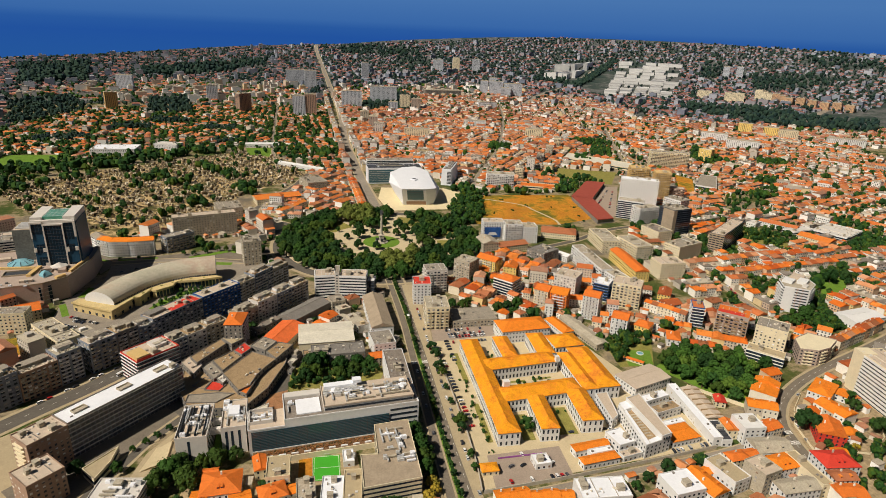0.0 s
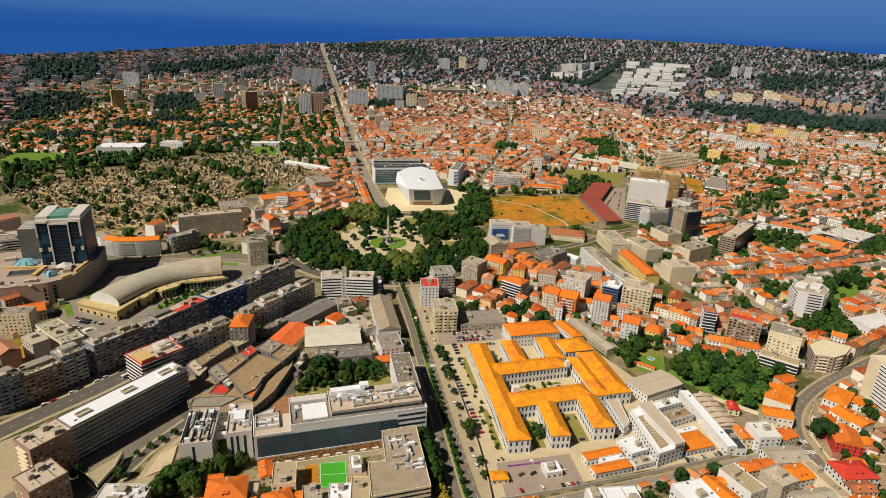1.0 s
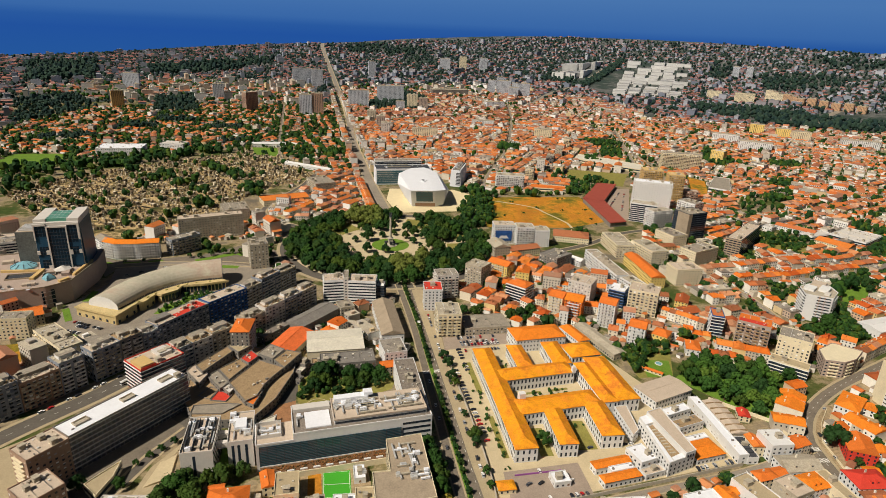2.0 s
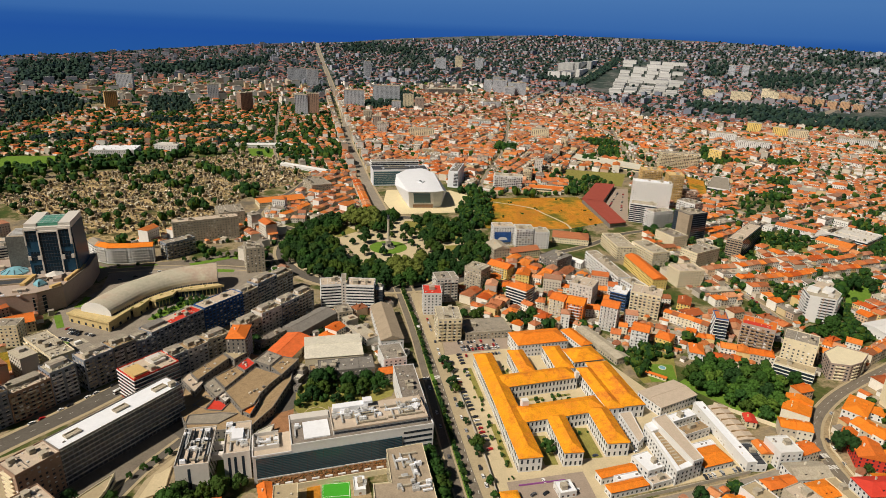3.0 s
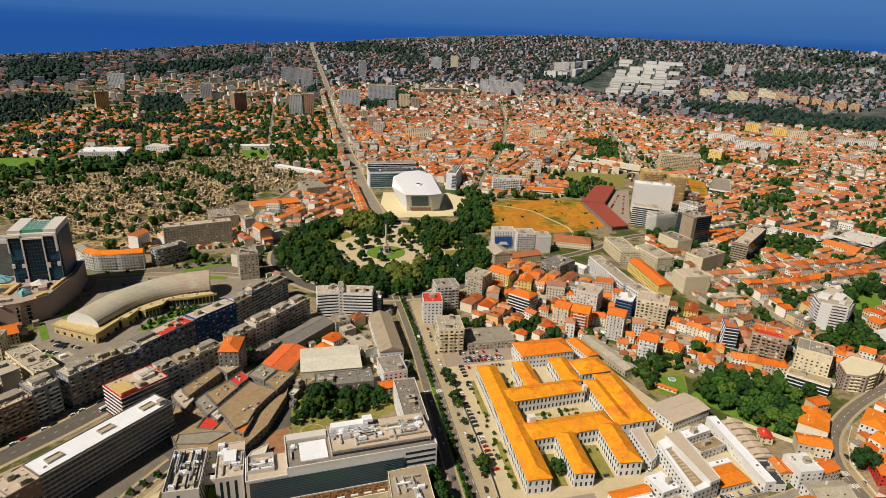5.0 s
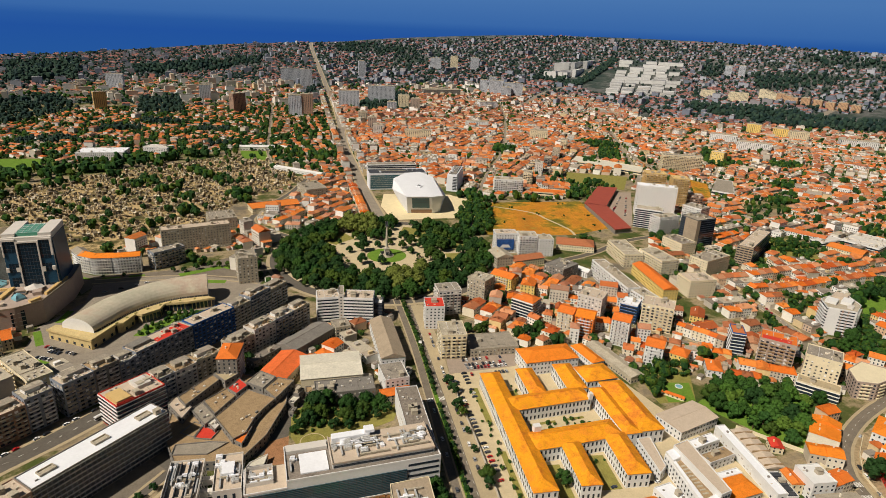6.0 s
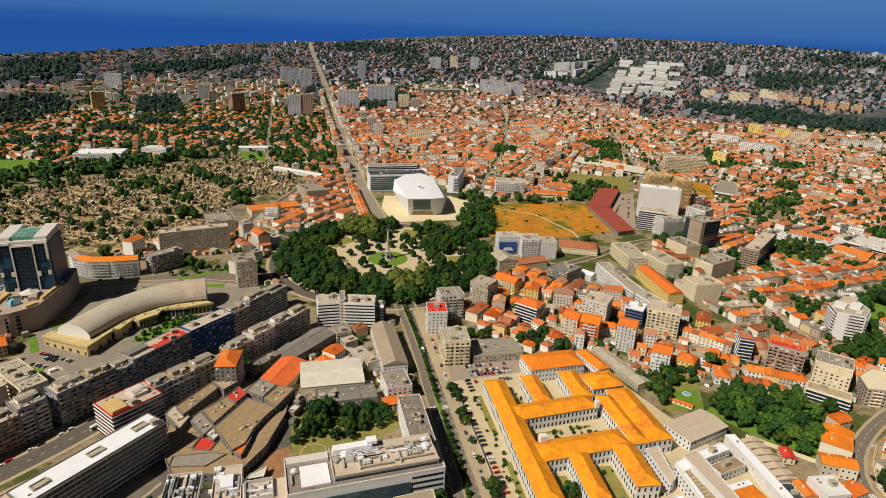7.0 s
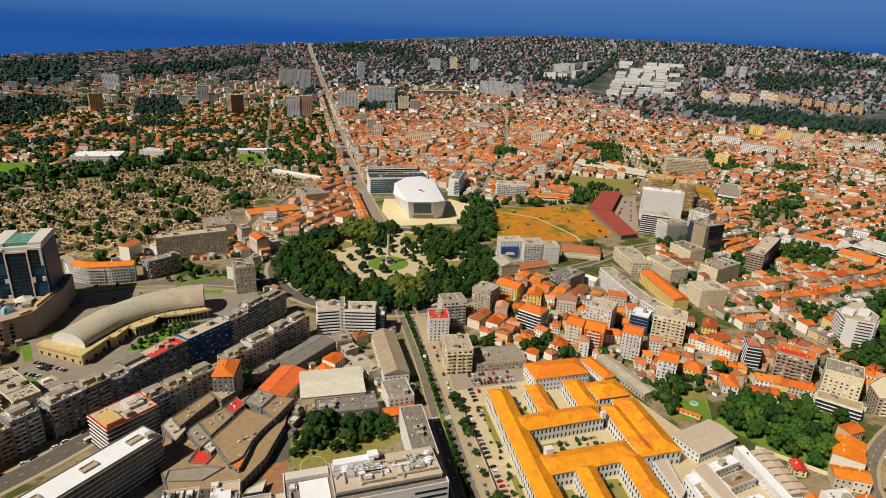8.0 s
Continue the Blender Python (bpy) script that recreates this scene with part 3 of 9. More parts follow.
for x, y in spots:
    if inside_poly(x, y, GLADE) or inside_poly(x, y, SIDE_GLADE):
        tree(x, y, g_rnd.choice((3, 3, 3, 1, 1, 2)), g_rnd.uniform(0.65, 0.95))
    elif CX - 14 < x < CX + 26 and CY - 112 < y < CY - 72 or CX - 40 < x < CX + 2 and y > CY + 78:
        tree(x, y, 4, g_rnd.uniform(0.85, 1.05))
    else:
        tree(x, y, g_rnd.choice((0, 1, 2, 0)), g_rnd.uniform(0.8, 1.05))


# ---- buildings ----
PANES = {}


def single_windows(ob, w, d, floors, fh, gap, ww, wh, sides="NSEW", sill=0.9, most=300, at=None):
    """Windows as parts of their own, all on one mesh: frame-deep boxes set into the wall."""
    key = (round(ww, 1), round(wh, 1))
    if key not in PANES:
        s = Shape()
        s.box(-ww / 2, -0.06, 0, ww / 2, 0.06, wh)
        PANES[key] = s.data("window")
        PANES[key].materials.append(M_glass)
    made = 0
    for side in sides:
        length, off = (w, d / 2) if side in "NS" else (d, w / 2)
        n = max(1, int((length - 0.6) / gap))
        for f in range(floors):
            for k in range(n):
                if made >= most:
                    return made
                u = (k + 0.5 - n / 2) * (length / n)
                q = new("window", PANES[key])
                q.parent = ob
                z = f * fh + sill
                m = pose(u, off * (1 if side == "N" else -1), z) if side in "NS" else pose(off * (1 if side == "E" else -1), u, z, 0, 0, 90)
                q.matrix_local = at @ m if at else m
                made += 1
    return made


def window_grid(s, w, d, z0, floors, fh, gap, ww, wh, sides="NSEW", sill=0.9, proud=0.05, thin=False):
    """Window panes on the walls of a w by d body."""
    for side in sides:
        length, off = (w, d / 2) if side in "NS" else (d, w / 2)
        n = max(1, int((length - 0.6) / gap))
        for f in range(floors):
            z = z0 + f * fh + sill
            for k in range(n):
                u = (k + 0.5 - n / 2) * (length / n)
                if thin:
                    e = 1 if side in "NE" else -1
                    q = e * (off + proud)
                    ring = [(u - ww / 2, z), (u + ww / 2, z), (u + ww / 2, z + wh), (u - ww / 2, z + wh)]
                    s.face(*([(a, q, h) for a, h in ring] if side in "NS" else [(q, a, h) for a, h in ring]))
                elif side in "NS":
                    y = off * (1 if side == "N" else -1)
                    s.box(u - ww / 2, y - proud, z, u + ww / 2, y + proud, z + wh)
                else:
                    x = off * (1 if side == "E" else -1)
                    s.box(x - proud, u - ww / 2, z, x + proud, u + ww / 2, z + wh)


M_vent = varied("vent_paint", [(0.60, 0.59, 0.57), (0.38, 0.34, 0.28), (0.24, 0.22, 0.20), (0.66, 0.60, 0.50)], "island", 0.7, 3.0, 0.2, 0.0)


def clutter(ob, w, d, z, seed, density=1.0):
    """Lift houses, vents and ducts on a flat roof."""
    g = random.Random(seed)
    n = max(1, int(w * d / 260 * density))
    for k in range(min(n, 3)):
        a, b = g.uniform(2.5, 5), g.uniform(2.5, 4.5)
        if a > w - 2 or b > d - 2:
            continue
        x, y = g.uniform(-w / 2 + a / 2 + 1, w / 2 - a / 2 - 1), g.uniform(-d / 2 + b / 2 + 1, d / 2 - b / 2 - 1)
        s = Shape()
        s.box(x - a / 2, y - b / 2, z, x + a / 2, y + b / 2, z + g.uniform(1.8, 3))
        s.box(x - a / 2 - 0.2, y - b / 2 - 0.2, z + 2.99, x + a / 2 + 0.2, y + b / 2 + 0.2, z + 3.2)
        part("lift_house", s, M_conc, ob)
    s = Shape()
    for k in range(int(w * d / 75 * density) + 2):
        a, b = g.uniform(0.5, 1.8), g.uniform(0.5, 1.5)
        x, y = g.uniform(-w / 2 + 1.2, w / 2 - 1.2), g.uniform(-d / 2 + 1.2, d / 2 - 1.2)
        s.box(x - a / 2, y - b / 2, z, x + a / 2, y + b / 2, z + g.uniform(0.4, 1.3))
    if w > 18 and density > 0.7:
        for u in (-0.18, 0.22):
            s.box(w * u, -d / 2, z, w * u + 0.3, d / 2, z + 0.5)
    part("roof_vents", s, M_vent, ob, "pale vents, boxes and low dividing walls", "stuff")


M_blind = varied("blinds_and_shutters", [(0.72, 0.70, 0.66), (0.50, 0.44, 0.35), (0.78, 0.77, 0.75), (0.26, 0.17, 0.11), (0.62, 0.60, 0.58), (0.34, 0.33, 0.32)], "island", 0.7, 2.0, 0.15, 0.0)


def blinds(ob, w, d, floors, fh, gap, ww, wh, sides, seed, share=0.45):
    """Roller blinds let down to different heights in front of some windows."""
    g = random.Random(seed)
    s = Shape()
    for side in sides:
        length, off = (w, d / 2) if side in "NS" else (d, w / 2)
        n = max(1, int((length - 0.6) / gap))
        for f in range(floors):
            for k in range(n):
                if g.random() > share:
                    continue
                u, z1 = (k + 0.5 - n / 2) * (length / n), f * fh + 0.9 + wh
                z0 = z1 - wh * g.choice((0.35, 0.6, 1.0))
                if side in "NS":
                    y = off if side == "N" else -off
                    s.box(u - ww / 2, y - 0.1, z0, u + ww / 2, y + 0.1, z1 + 0.1)
                else:
                    x = off if side == "E" else -off
                    s.box(x - 0.1, u - ww / 2, z0, x + 0.1, u + ww / 2, z1 + 0.1)
    if s.v:
        part("blinds", s, M_blind, ob, "roller blinds at different heights", "stuff")


FEET = []


def flats(x, y, w, d, rot, storeys, style="punched", wall=None, roof=None, label="", name="apartment_building", fh=3.1, gap=3.3, ww=1.4, wh=1.35, band=None, group="", extra=1.0, sides="NSEW", balcony_sides="S", deep=0.6):
    """A flat-roofed block. style: punched windows, glazed bands between slabs, or balconies."""
    if style == "balcony" and ww == 1.4:
        ww, wh, gap = 2.2, 1.7, 3.6
    if roof is M_conc:
        roof = (M_conc, M_deck, M_greyroof, M_flat)[int(abs(x * 3 + y)) % 4]
    H = storeys * fh + 0.6 + (len(FEET) % 7) * 0.045
    FEET.append((x, y, w, d, rot, H, label))
    ob = thing(name, label or "apartment block with rows of windows and a flat roof", "building", place(x, y, rot), group)
    take(corners(x, y, w, d, rot, 1.5))
    s = Shape()
    s.box(-w / 2, -d / 2, -3, w / 2, d / 2, H)
    part("wall", s, wall or M_wall, ob)
    s = Shape()
    s.ring(w + 0.1, d + 0.1, H - 0.1, H + 0.8, 0.35)
    part("parapet", s, wall or M_wall, ob)
    s = Shape()
    s.box(-w / 2 + 0.36, -d / 2 + 0.36, H - 0.05, w / 2 - 0.36, d / 2 - 0.36, H + 0.12)
    part("roof", s, roof or M_flat, ob)
    clutter(ob, w - 1, d - 1, H + 0.12, int(x * 7 + y), extra)
    win = Shape()
    if style == "bands":
        for f in range(storeys):
            win.ring(w + 0.12, d + 0.12, f * fh + 0.6, f * fh + 2.75, 0.3)
        slab = Shape()
        slab.ring(w + 1.0, d + 1.0, 0.4 - deep, 0.4, 0.9)
        me = slab.data("floor_band")
        for f in range(1, storeys + 1):
            q = part("floor_band", me, band or M_white, ob)
            q.location = (0, 0, f * fh)
    elif y < 470 and x > -190 and style != "balcony":
        single_windows(ob, w, d, storeys, fh, gap, ww, wh, "SEW", 0.9, 44)
        window_grid(win, w, d, 0, storeys, fh, gap, ww, wh, "N")
    else:
        window_grid(win, w, d, 0, storeys, fh, gap, ww, wh, sides, thin=y > 640)
    if style == "balcony":
        joined = Shape()
        for side in (balcony_sides if y < 545 else "SW" if balcony_sides == "S" else balcony_sides):
            length = w if side in "NS" else d
            n = max(1, int(length / 7))
            one = Shape()
            half = length / n * 0.36
            one.box(-half, -1.3, 0, half, 0, 0.2)
            one.box(-half, -1.3, 0.2, half, -1.18, 1.1)
            one.box(-half, -1.18, 0.2, -half + 0.1, 0, 1.1)
            one.box(half - 0.1, -1.18, 0.2, half, 0, 1.1)
            me = one.data("balcony")
            for k in range(n):
                u = (k + 0.5 - n / 2) * (length / n)
                for f in range(1, storeys):
                    m = {"S": pose(u, -d / 2, f * fh), "N": pose(u, d / 2, f * fh, 0, 0, 180), "W": pose(-w / 2, u, f * fh, 0, 0, -90), "E": pose(w / 2, u, f * fh, 0, 0, 90)}[side]
                    if y < 545:
                        q = part("balcony", me, band or wall or M_white, ob)
                        q.matrix_local = m
                    else:
                        i = len(joined.v)
                        joined.v += [tuple(m @ Vector(v)) for v in one.v]
                        joined.f += [tuple(i + t for t in fc) for fc in one.f]
        if joined.v:
            part("balcony_front", joined, band or wall or M_white, ob, "", "stuff")
    if win.v:
        part("glazing", win, M_glass, ob, "dark glass panes", "stuff")
    if style != "bands":
        blinds(ob, w, d, storeys, fh, gap, ww, wh, "SEW", int(x * 5 + y * 3), 0.6 if style == "balcony" else 0.4)
    return ob


def grown(pts, by):
    """A plan outline moved outwards (inwards: minus) by a distance."""
    out = []
    n = len(pts)
    for i in range(n):
        a, c, e = Vector(pts[i - 1]), Vector(pts[i]), Vector(pts[(i + 1) % n])
        u, v = (c - a).normalized(), (e - c).normalized()
        n1, n2 = Vector((u.y, -u.x)), Vector((v.y, -v.x))
        m = n1 + n2
        out.append(tuple(c + m * (by * 2 / m.length_squared)))
    return out


def ring_wall(s, pts, out, thick, z0, z1):
    """A wall round a plan outline."""
    a, c = grown(pts, out), grown(pts, out - thick)
    n = len(pts)
    for i in range(n):
        j = (i + 1) % n
        s.face((*a[i], z0), (*a[j], z0), (*a[j], z1), (*a[i], z1))
        s.face((*c[j], z0), (*c[i], z0), (*c[i], z1), (*c[j], z1))
        s.face((*a[i], z1), (*a[j], z1), (*c[j], z1), (*c[i], z1))
        s.face((*a[j], z0), (*a[i], z0), (*c[i], z0), (*c[j], z0))


def poly_block(name, label, pts, h, wall, roof, style="punched", floors=3, gap=3.2, ww=1.3, wh=1.4, category="building", skip=()):
    """A flat-roofed block over any counter-clockwise plan."""
    ob = thing(name, label, category, pose(0, 0, 0))
    take(pts)
    s = Shape()
    s.prism(pts, -1, h)
    part("wall", s, wall, ob)
    s = Shape()
    ring_wall(s, pts, 0.06, 0.4, h - 0.1, h + 0.8)
    part("parapet", s, wall, ob)
    s = Shape()
    s.prism(grown(pts, -0.36), h - 0.05, h + 0.12)
    part("roof", s, roof, ob)
    fh = h / floors
    if style == "bands":
        for f in range(floors):
            s = Shape()
            ring_wall(s, pts, 0.07, 0.2, f * fh + fh * 0.4, f * fh + fh * 0.78)
            part("window_strip", s, M_glass, ob, "dark strip window")
    else:
        s = Shape()
        s.box(-ww / 2, -0.06, 0, ww / 2, 0.06, wh)
        me = s.data("window")
        me.materials.append(M_glass)
        joined = Shape()
        for i in range(len(pts)):
            a, c = Vector(pts[i]), Vector(pts[(i + 1) % len(pts)])
            if i in skip or (c - a).x < -abs((c - a).y):
                continue
            n = int((c - a).length / gap)
            for f in range(floors):
                for k in range(n):
                    p = a + (c - a) * ((k + 0.5) / n)
                    m = pose(p.x, p.y, f * fh + fh * 0.32, 0, 0, math.degrees(math.atan2((c - a).y, (c - a).x)))
                    if name != "hospital_block":
                        joined.tbox(m, ww, 0.12, 0, wh)
                        continue
                    q = new("window", me)
                    q.parent = ob
                    q.matrix_local = m
        if joined.v:
            part("glazing", joined, M_glass, ob, "dark dusty panes", "stuff")
    return ob


def hall(x, y, w, d, rot, h, rise, wall=None, roof=None, label="", name="house", hip=0.0, floors=2, gap=3.0, ww=1.1, wh=1.6, over=0.4, into=None, sides="NSEW", chimneys=0):
    """A body with a pitched roof; into: the thing it is a wing of."""
    ob = into or thing(name, label, "building", place(x, y, rot))
    take(corners(x, y, w, d, rot, 1.0))
    m = ob.matrix_world.inverted() @ place(x, y, rot)
    made = []
    FEET.append((x, y, w, d, rot, h, label))
    s = Shape()
    s.box(-w / 2, -d / 2, -2, w / 2, d / 2, h)
    if hip == 0:
        for e in (-1, 1):
            s.face((e * w / 2, -d / 2, h), (e * w / 2, d / 2, h), (e * w / 2, 0, h + rise * d / (d + 2 * over)))
    made.append(part("wall", s, wall or M_wall, ob))
    s = Shape()
    s.pitched(w, d, h + 0.2, rise, over, hip)
    made.append(part("roof", s, roof or M_tile, ob))
    s = Shape()
    s.box(-w / 2 + hip, -0.25, h + rise + 0.1, w / 2 - hip, 0.25, h + rise + 0.4)
    made.append(part("ridge", s, roof or M_tile, ob))
    if floors:
        s = Shape()
        window_grid(s, w, d, 0, floors, h / floors, gap, ww, wh, sides, 1.0)
        made.append(part("glazing", s, M_glass, ob, "dark panes", "stuff"))
    for k in range(chimneys):
        s = Shape()
        u = (k + 0.5 - chimneys / 2) * w / (chimneys + 0.5)
        s.box(u - 0.5, d * 0.2 - 0.4, h + 0.3, u + 0.5, d * 0.2 + 0.4, h + rise + 1.0)
        made.append(part("chimney", s, M_wall, ob))
    if floors >= 5 and not into and d < 24:
        fh = h / floors
        s = Shape()
        s.box(-w * 0.34, -1.2, 0, w * 0.34, 0, 0.2)
        s.box(-w * 0.34, -1.2, 0.2, w * 0.34, -1.08, 1.1)
        s.box(-w * 0.34, -1.08, 0.2, -w * 0.34 + 0.1, 0, 1.1)
        s.box(w * 0.34 - 0.1, -1.08, 0.2, w * 0.34, 0, 1.1)
        me = s.data("balcony")
        for f in range(1, floors):
            q = part("balcony", me, M_panel if int(x) % 2 else M_white, ob)
            q.location = (0, -d / 2, f * fh + 0.1)
        blinds(ob, w, d, floors, fh, gap, ww, wh, sides, int(x + y), 0.4)
    if chimneys and y < 345 and w > 14 and floors:
        for k in range(2):
            u = (k - 0.5) * (w - 2 * hip) * 0.45
            z = h + 0.3 + rise * 0.3
            s = Shape()
            s.prism([(u - 0.8, -d * 0.34), (u + 0.8, -d * 0.34), (u + 0.8, -d * 0.1), (u - 0.8, -d * 0.1)], z, z + 1.3)
            made.append(part("dormer", s, roof or M_tile, ob))
            s = Shape()
            s.box(u - 0.55, -d * 0.34 - 0.05, z + 0.25, u + 0.55, -d * 0.34 + 0.05, z + 1.1)
            part("window", s, M_glass, made[-1])
    if into:
        for q in made:
            q.matrix_parent_inverse = Matrix()
            q.matrix_local = m
    return ob


def terrace(x, y, w, d, rot, h, n, label="row of tiled terraced houses", colours=None, roof=None):
    """A row of houses under separate roofs, side by side along w."""
    c, s = math.cos(radians(rot)), math.sin(radians(rot))
    for k in range(n):
        u = (k + 0.5 - n / 2) * w / n
        hh = h + rnd.uniform(-0.8, 0.8)
        hall(x + c * u, y + s * u, w / n - 0.1, d * rnd.uniform(0.92, 1.0), rot, hh, rnd.uniform(1.8, 2.6), None, roof, label, "terraced_house", 0.0, max(2, int(hh / 3)), 2.6, 1.1, 1.4, 0.25, None, "NS", 1)


def plant(ob, x0, y0, x1, y1, z, seed, n=14):
    """White ducts, chillers and pipes on a roof."""
    g = random.Random(seed)
    for k in range(n):
        x, y = g.uniform(x0, x1), g.uniform(y0, y1)
        s = Shape()
        if k % 3 == 0:
            length = g.uniform(0.25, 0.6) * (x1 - x0)
            a = max(x0, min(x, x1 - length))
            s.box(a, y - 0.5, z + 0.6, a + length, y + 0.5, z + 1.6)
            for j in range(3):
                u = a + (j + 0.5) * length / 3
                s.box(u - 0.15, y - 0.4, z, u + 0.15, y + 0.4, z + 0.6)
            part("duct", s, M_whiteroof if k % 2 else M_conc, ob)
        elif k % 3 == 1:
            length = g.uniform(0.3, 0.7) * (y1 - y0)
            a = max(y0, min(y, y1 - length))
            s.box(x - 0.45, a, z + 0.4, x + 0.45, a + length, z + 1.5)
            part("duct", s, M_metal, ob)
        else:
            w, d, h = g.uniform(2, 4.5), g.uniform(1.8, 3), g.uniform(1.4, 2.6)
            s.box(x - w / 2, y - d / 2, z + 0.2, x + w / 2, y + d / 2, z + h)
            for j in range(2):
                lathe(s, x + (j - 0.5) * w * 0.45, y, [(0.7, z + h), (0.7, z + h + 0.35), (0.1, z + h + 0.3)], 8)
            part("chiller", s, M_whiteroof if k % 2 else M_metal, ob)


CARPAINT = [(0.70, 0.70, 0.70), (0.02, 0.02, 0.025), (0.35, 0.36, 0.38), (0.05, 0.06, 0.09), (0.80, 0.80, 0.79), (0.04, 0.04, 0.045), (0.45, 0.02, 0.02), (0.10, 0.10, 0.11)]
M_car = varied("car_paint", CARPAINT, "object", 0.3, 3.0, 0.05, 0.0)
M_tyre = plain("tyre_rubber", (0.02, 0.02, 0.02), 0.9, 0, 1.0, 0.1, 0.0)


def car_kind(length, tall, near=True):
    ob = thing("car", "family car parked on the asphalt", "car", pose(0, 0, -450))
    a, b = length / 2, 0.9
    s = Shape()
    s.prism([(-a, -b + 0.15), (-a + 0.2, -b), (a - 0.3, -b), (a, -b + 0.25), (a, b - 0.25), (a - 0.3, b), (-a + 0.2, b), (-a, b - 0.15)], 0.28, 0.85)
    k = -a + 0.35
    s.prism([(k + 0.5, -0.68), (a - 1.5, -0.68), (a - 1.5, 0.68), (k + 0.5, 0.68)], 1.3 * tall, 1.42 * tall)
    part("body", s, M_car, ob)
    s = Shape()
    s.prism([(k, -0.84), (a - 0.95, -0.84), (a - 0.95, 0.84), (k, 0.84)], 0.85, 1.3 * tall, [(k + 0.45, -0.68), (a - 1.5, -0.68), (a - 1.5, 0.68), (k + 0.45, 0.68)])
    part("cabin_glass", s, M_glass, ob, "dark window glass")
    s = Shape()
    for x in (-a + 0.8, a - 0.85):
        for y in (-0.82, 0.82):
            if near:
                s = Shape()
            n = 10
            ring = [(x + 0.33 * math.cos(2 * math.pi * j / n), 0.33 + 0.33 * math.sin(2 * math.pi * j / n)) for j in range(n)]
            for j in range(n):
                p, q = ring[j], ring[(j + 1) % n]
                s.face((p[0], y - 0.1, p[1]), (q[0], y - 0.1, q[1]), (q[0], y + 0.1, q[1]), (p[0], y + 0.1, p[1]))
            s.face(*[(p[0], y - 0.1, p[1]) for p in ring])
            s.face(*[(p[0], y + 0.1, p[1]) for p in ring[::-1]])
            if near:
                part("wheel", s, M_tyre, ob)
    if not near:
        part("wheels", s, M_tyre, ob, "", "stuff")
    return ob


CARS = [car_kind(4.3, 1.0), car_kind(3.9, 1.05), car_kind(4.7, 1.15)]
FAR_CARS = [car_kind(4.3, 1.0, False), car_kind(3.9, 1.05, False), car_kind(4.7, 1.15, False)]
car_rnd = random.Random(17)


def car(x, y, rot, z=0.1):
    return tagged(copy_thing((CARS if y < 430 else FAR_CARS)[car_rnd.randrange(3)], pose(x, y, gz(x, y) + z, 0, 0, rot + car_rnd.uniform(-3, 3))), "", "", "parked cars")


def car_row(x0, y0, x1, y1, n, rot, fill=0.8, z=0.1):
    """Cars parked side by side or nose to tail along a line."""
    for k in range(n):
        if car_rnd.random() < fill:
            t = (k + 0.5) / n
            car(x0 + (x1 - x0) * t, y0 + (y1 - y0) * t, rot, z)


def bus(x, y, rot):
    ob = thing("bus", "white city bus on the avenue", "bus", pose(x, y, 0.08, 0, 0, rot))
    s = Shape()
    s.box(-5.8, -1.25, 0.35, 5.8, 1.25, 3.0)
    s.box(-4.5, -0.8, 3.0, -1.5, 0.8, 3.25)
    part("body", s, M_white, ob)
    s = Shape()
    s.ring(11.7, 2.6, 1.4, 2.4, 0.12)
    part("window_band", s, M_glass, ob)
    for u in (-3.6, 3.8):
        for v in (-1.1, 1.1):
            s = Shape()
            n = 10
            ring = [(u + 0.5 * math.cos(2 * math.pi * j / n), 0.5 + 0.5 * math.sin(2 * math.pi * j / n)) for j in range(n)]
            s.face(*[(q[0], v - 0.17, q[1]) for q in ring])
            s.face(*[(q[0], v + 0.17, q[1]) for q in ring[::-1]])
            for j in range(n):
                q, w = ring[j], ring[(j + 1) % n]
                s.face((q[0], v - 0.17, q[1]), (w[0], v - 0.17, w[1]), (w[0], v + 0.17, w[1]), (q[0], v + 0.17, q[1]))
            part("wheel", s, M_tyre, ob)

M_warmtile = plain("warm_red_tiles", (0.66, 0.17, 0.03), 0.75, 0, 4.0, 0.2, 0.3)
M_yard = varied("dry_yard", [(0.34, 0.26, 0.155)], "object", 0.95, 14.0, 0.55, 0.3)
EARLY_TREES = []
M_tower_dark = plain("dark_blue_panels", (0.05, 0.07, 0.10), 0.4, 0, 6.0, 0.2, 0.0)
M_soil = plain("planted_soil", (0.17, 0.095, 0.05), 0.95, 0, 3.0, 0.6, 0.5)
M_tanroof = plain("tan_roof_gravel", (0.345, 0.28, 0.205), 0.9, 0, 6.0, 0.25, 0.2)
M_palesheet = plain("pale_sheet_roof", (0.62, 0.585, 0.49), 0.7, 0, 9.0, 0.2, 0.1)
M_panel = plain("pale_grey_panels", (0.60, 0.57, 0.53), 0.7, 0, 7.0, 0.08, 0.05)
M_brownroof = plain("brown_roofing", (0.33, 0.235, 0.135), 0.9, 0, 5.0, 0.35, 0.3)
M_greyroof = plain("grey_brown_roofing", (0.30, 0.265, 0.215), 0.9, 0, 4.0, 0.35, 0.3)
M_deck = plain("pinkish_roof_paving", (0.52, 0.43, 0.34), 0.85, 0, 5.0, 0.15, 0.1)
M_pinkstone = plain("pinkish_stone", (0.40, 0.32, 0.27), 0.85, 0, 6.0, 0.12, 0.1)
M_brighttile = plain("bright_orange_tiles", (0.74, 0.215, 0.022), 0.75, 0, 3.0, 0.28, 0.4)
# ---- the white slab block and its neighbours ----
ob = flats(-105, 402, 83, 17, 44, 8, "bands", M_conc_dk, M_whiteroof, "long office slab with white floor bands and a white flat roof", "office_building", 3.2, extra=0, band=M_panel, deep=0.7)
s = Shape()
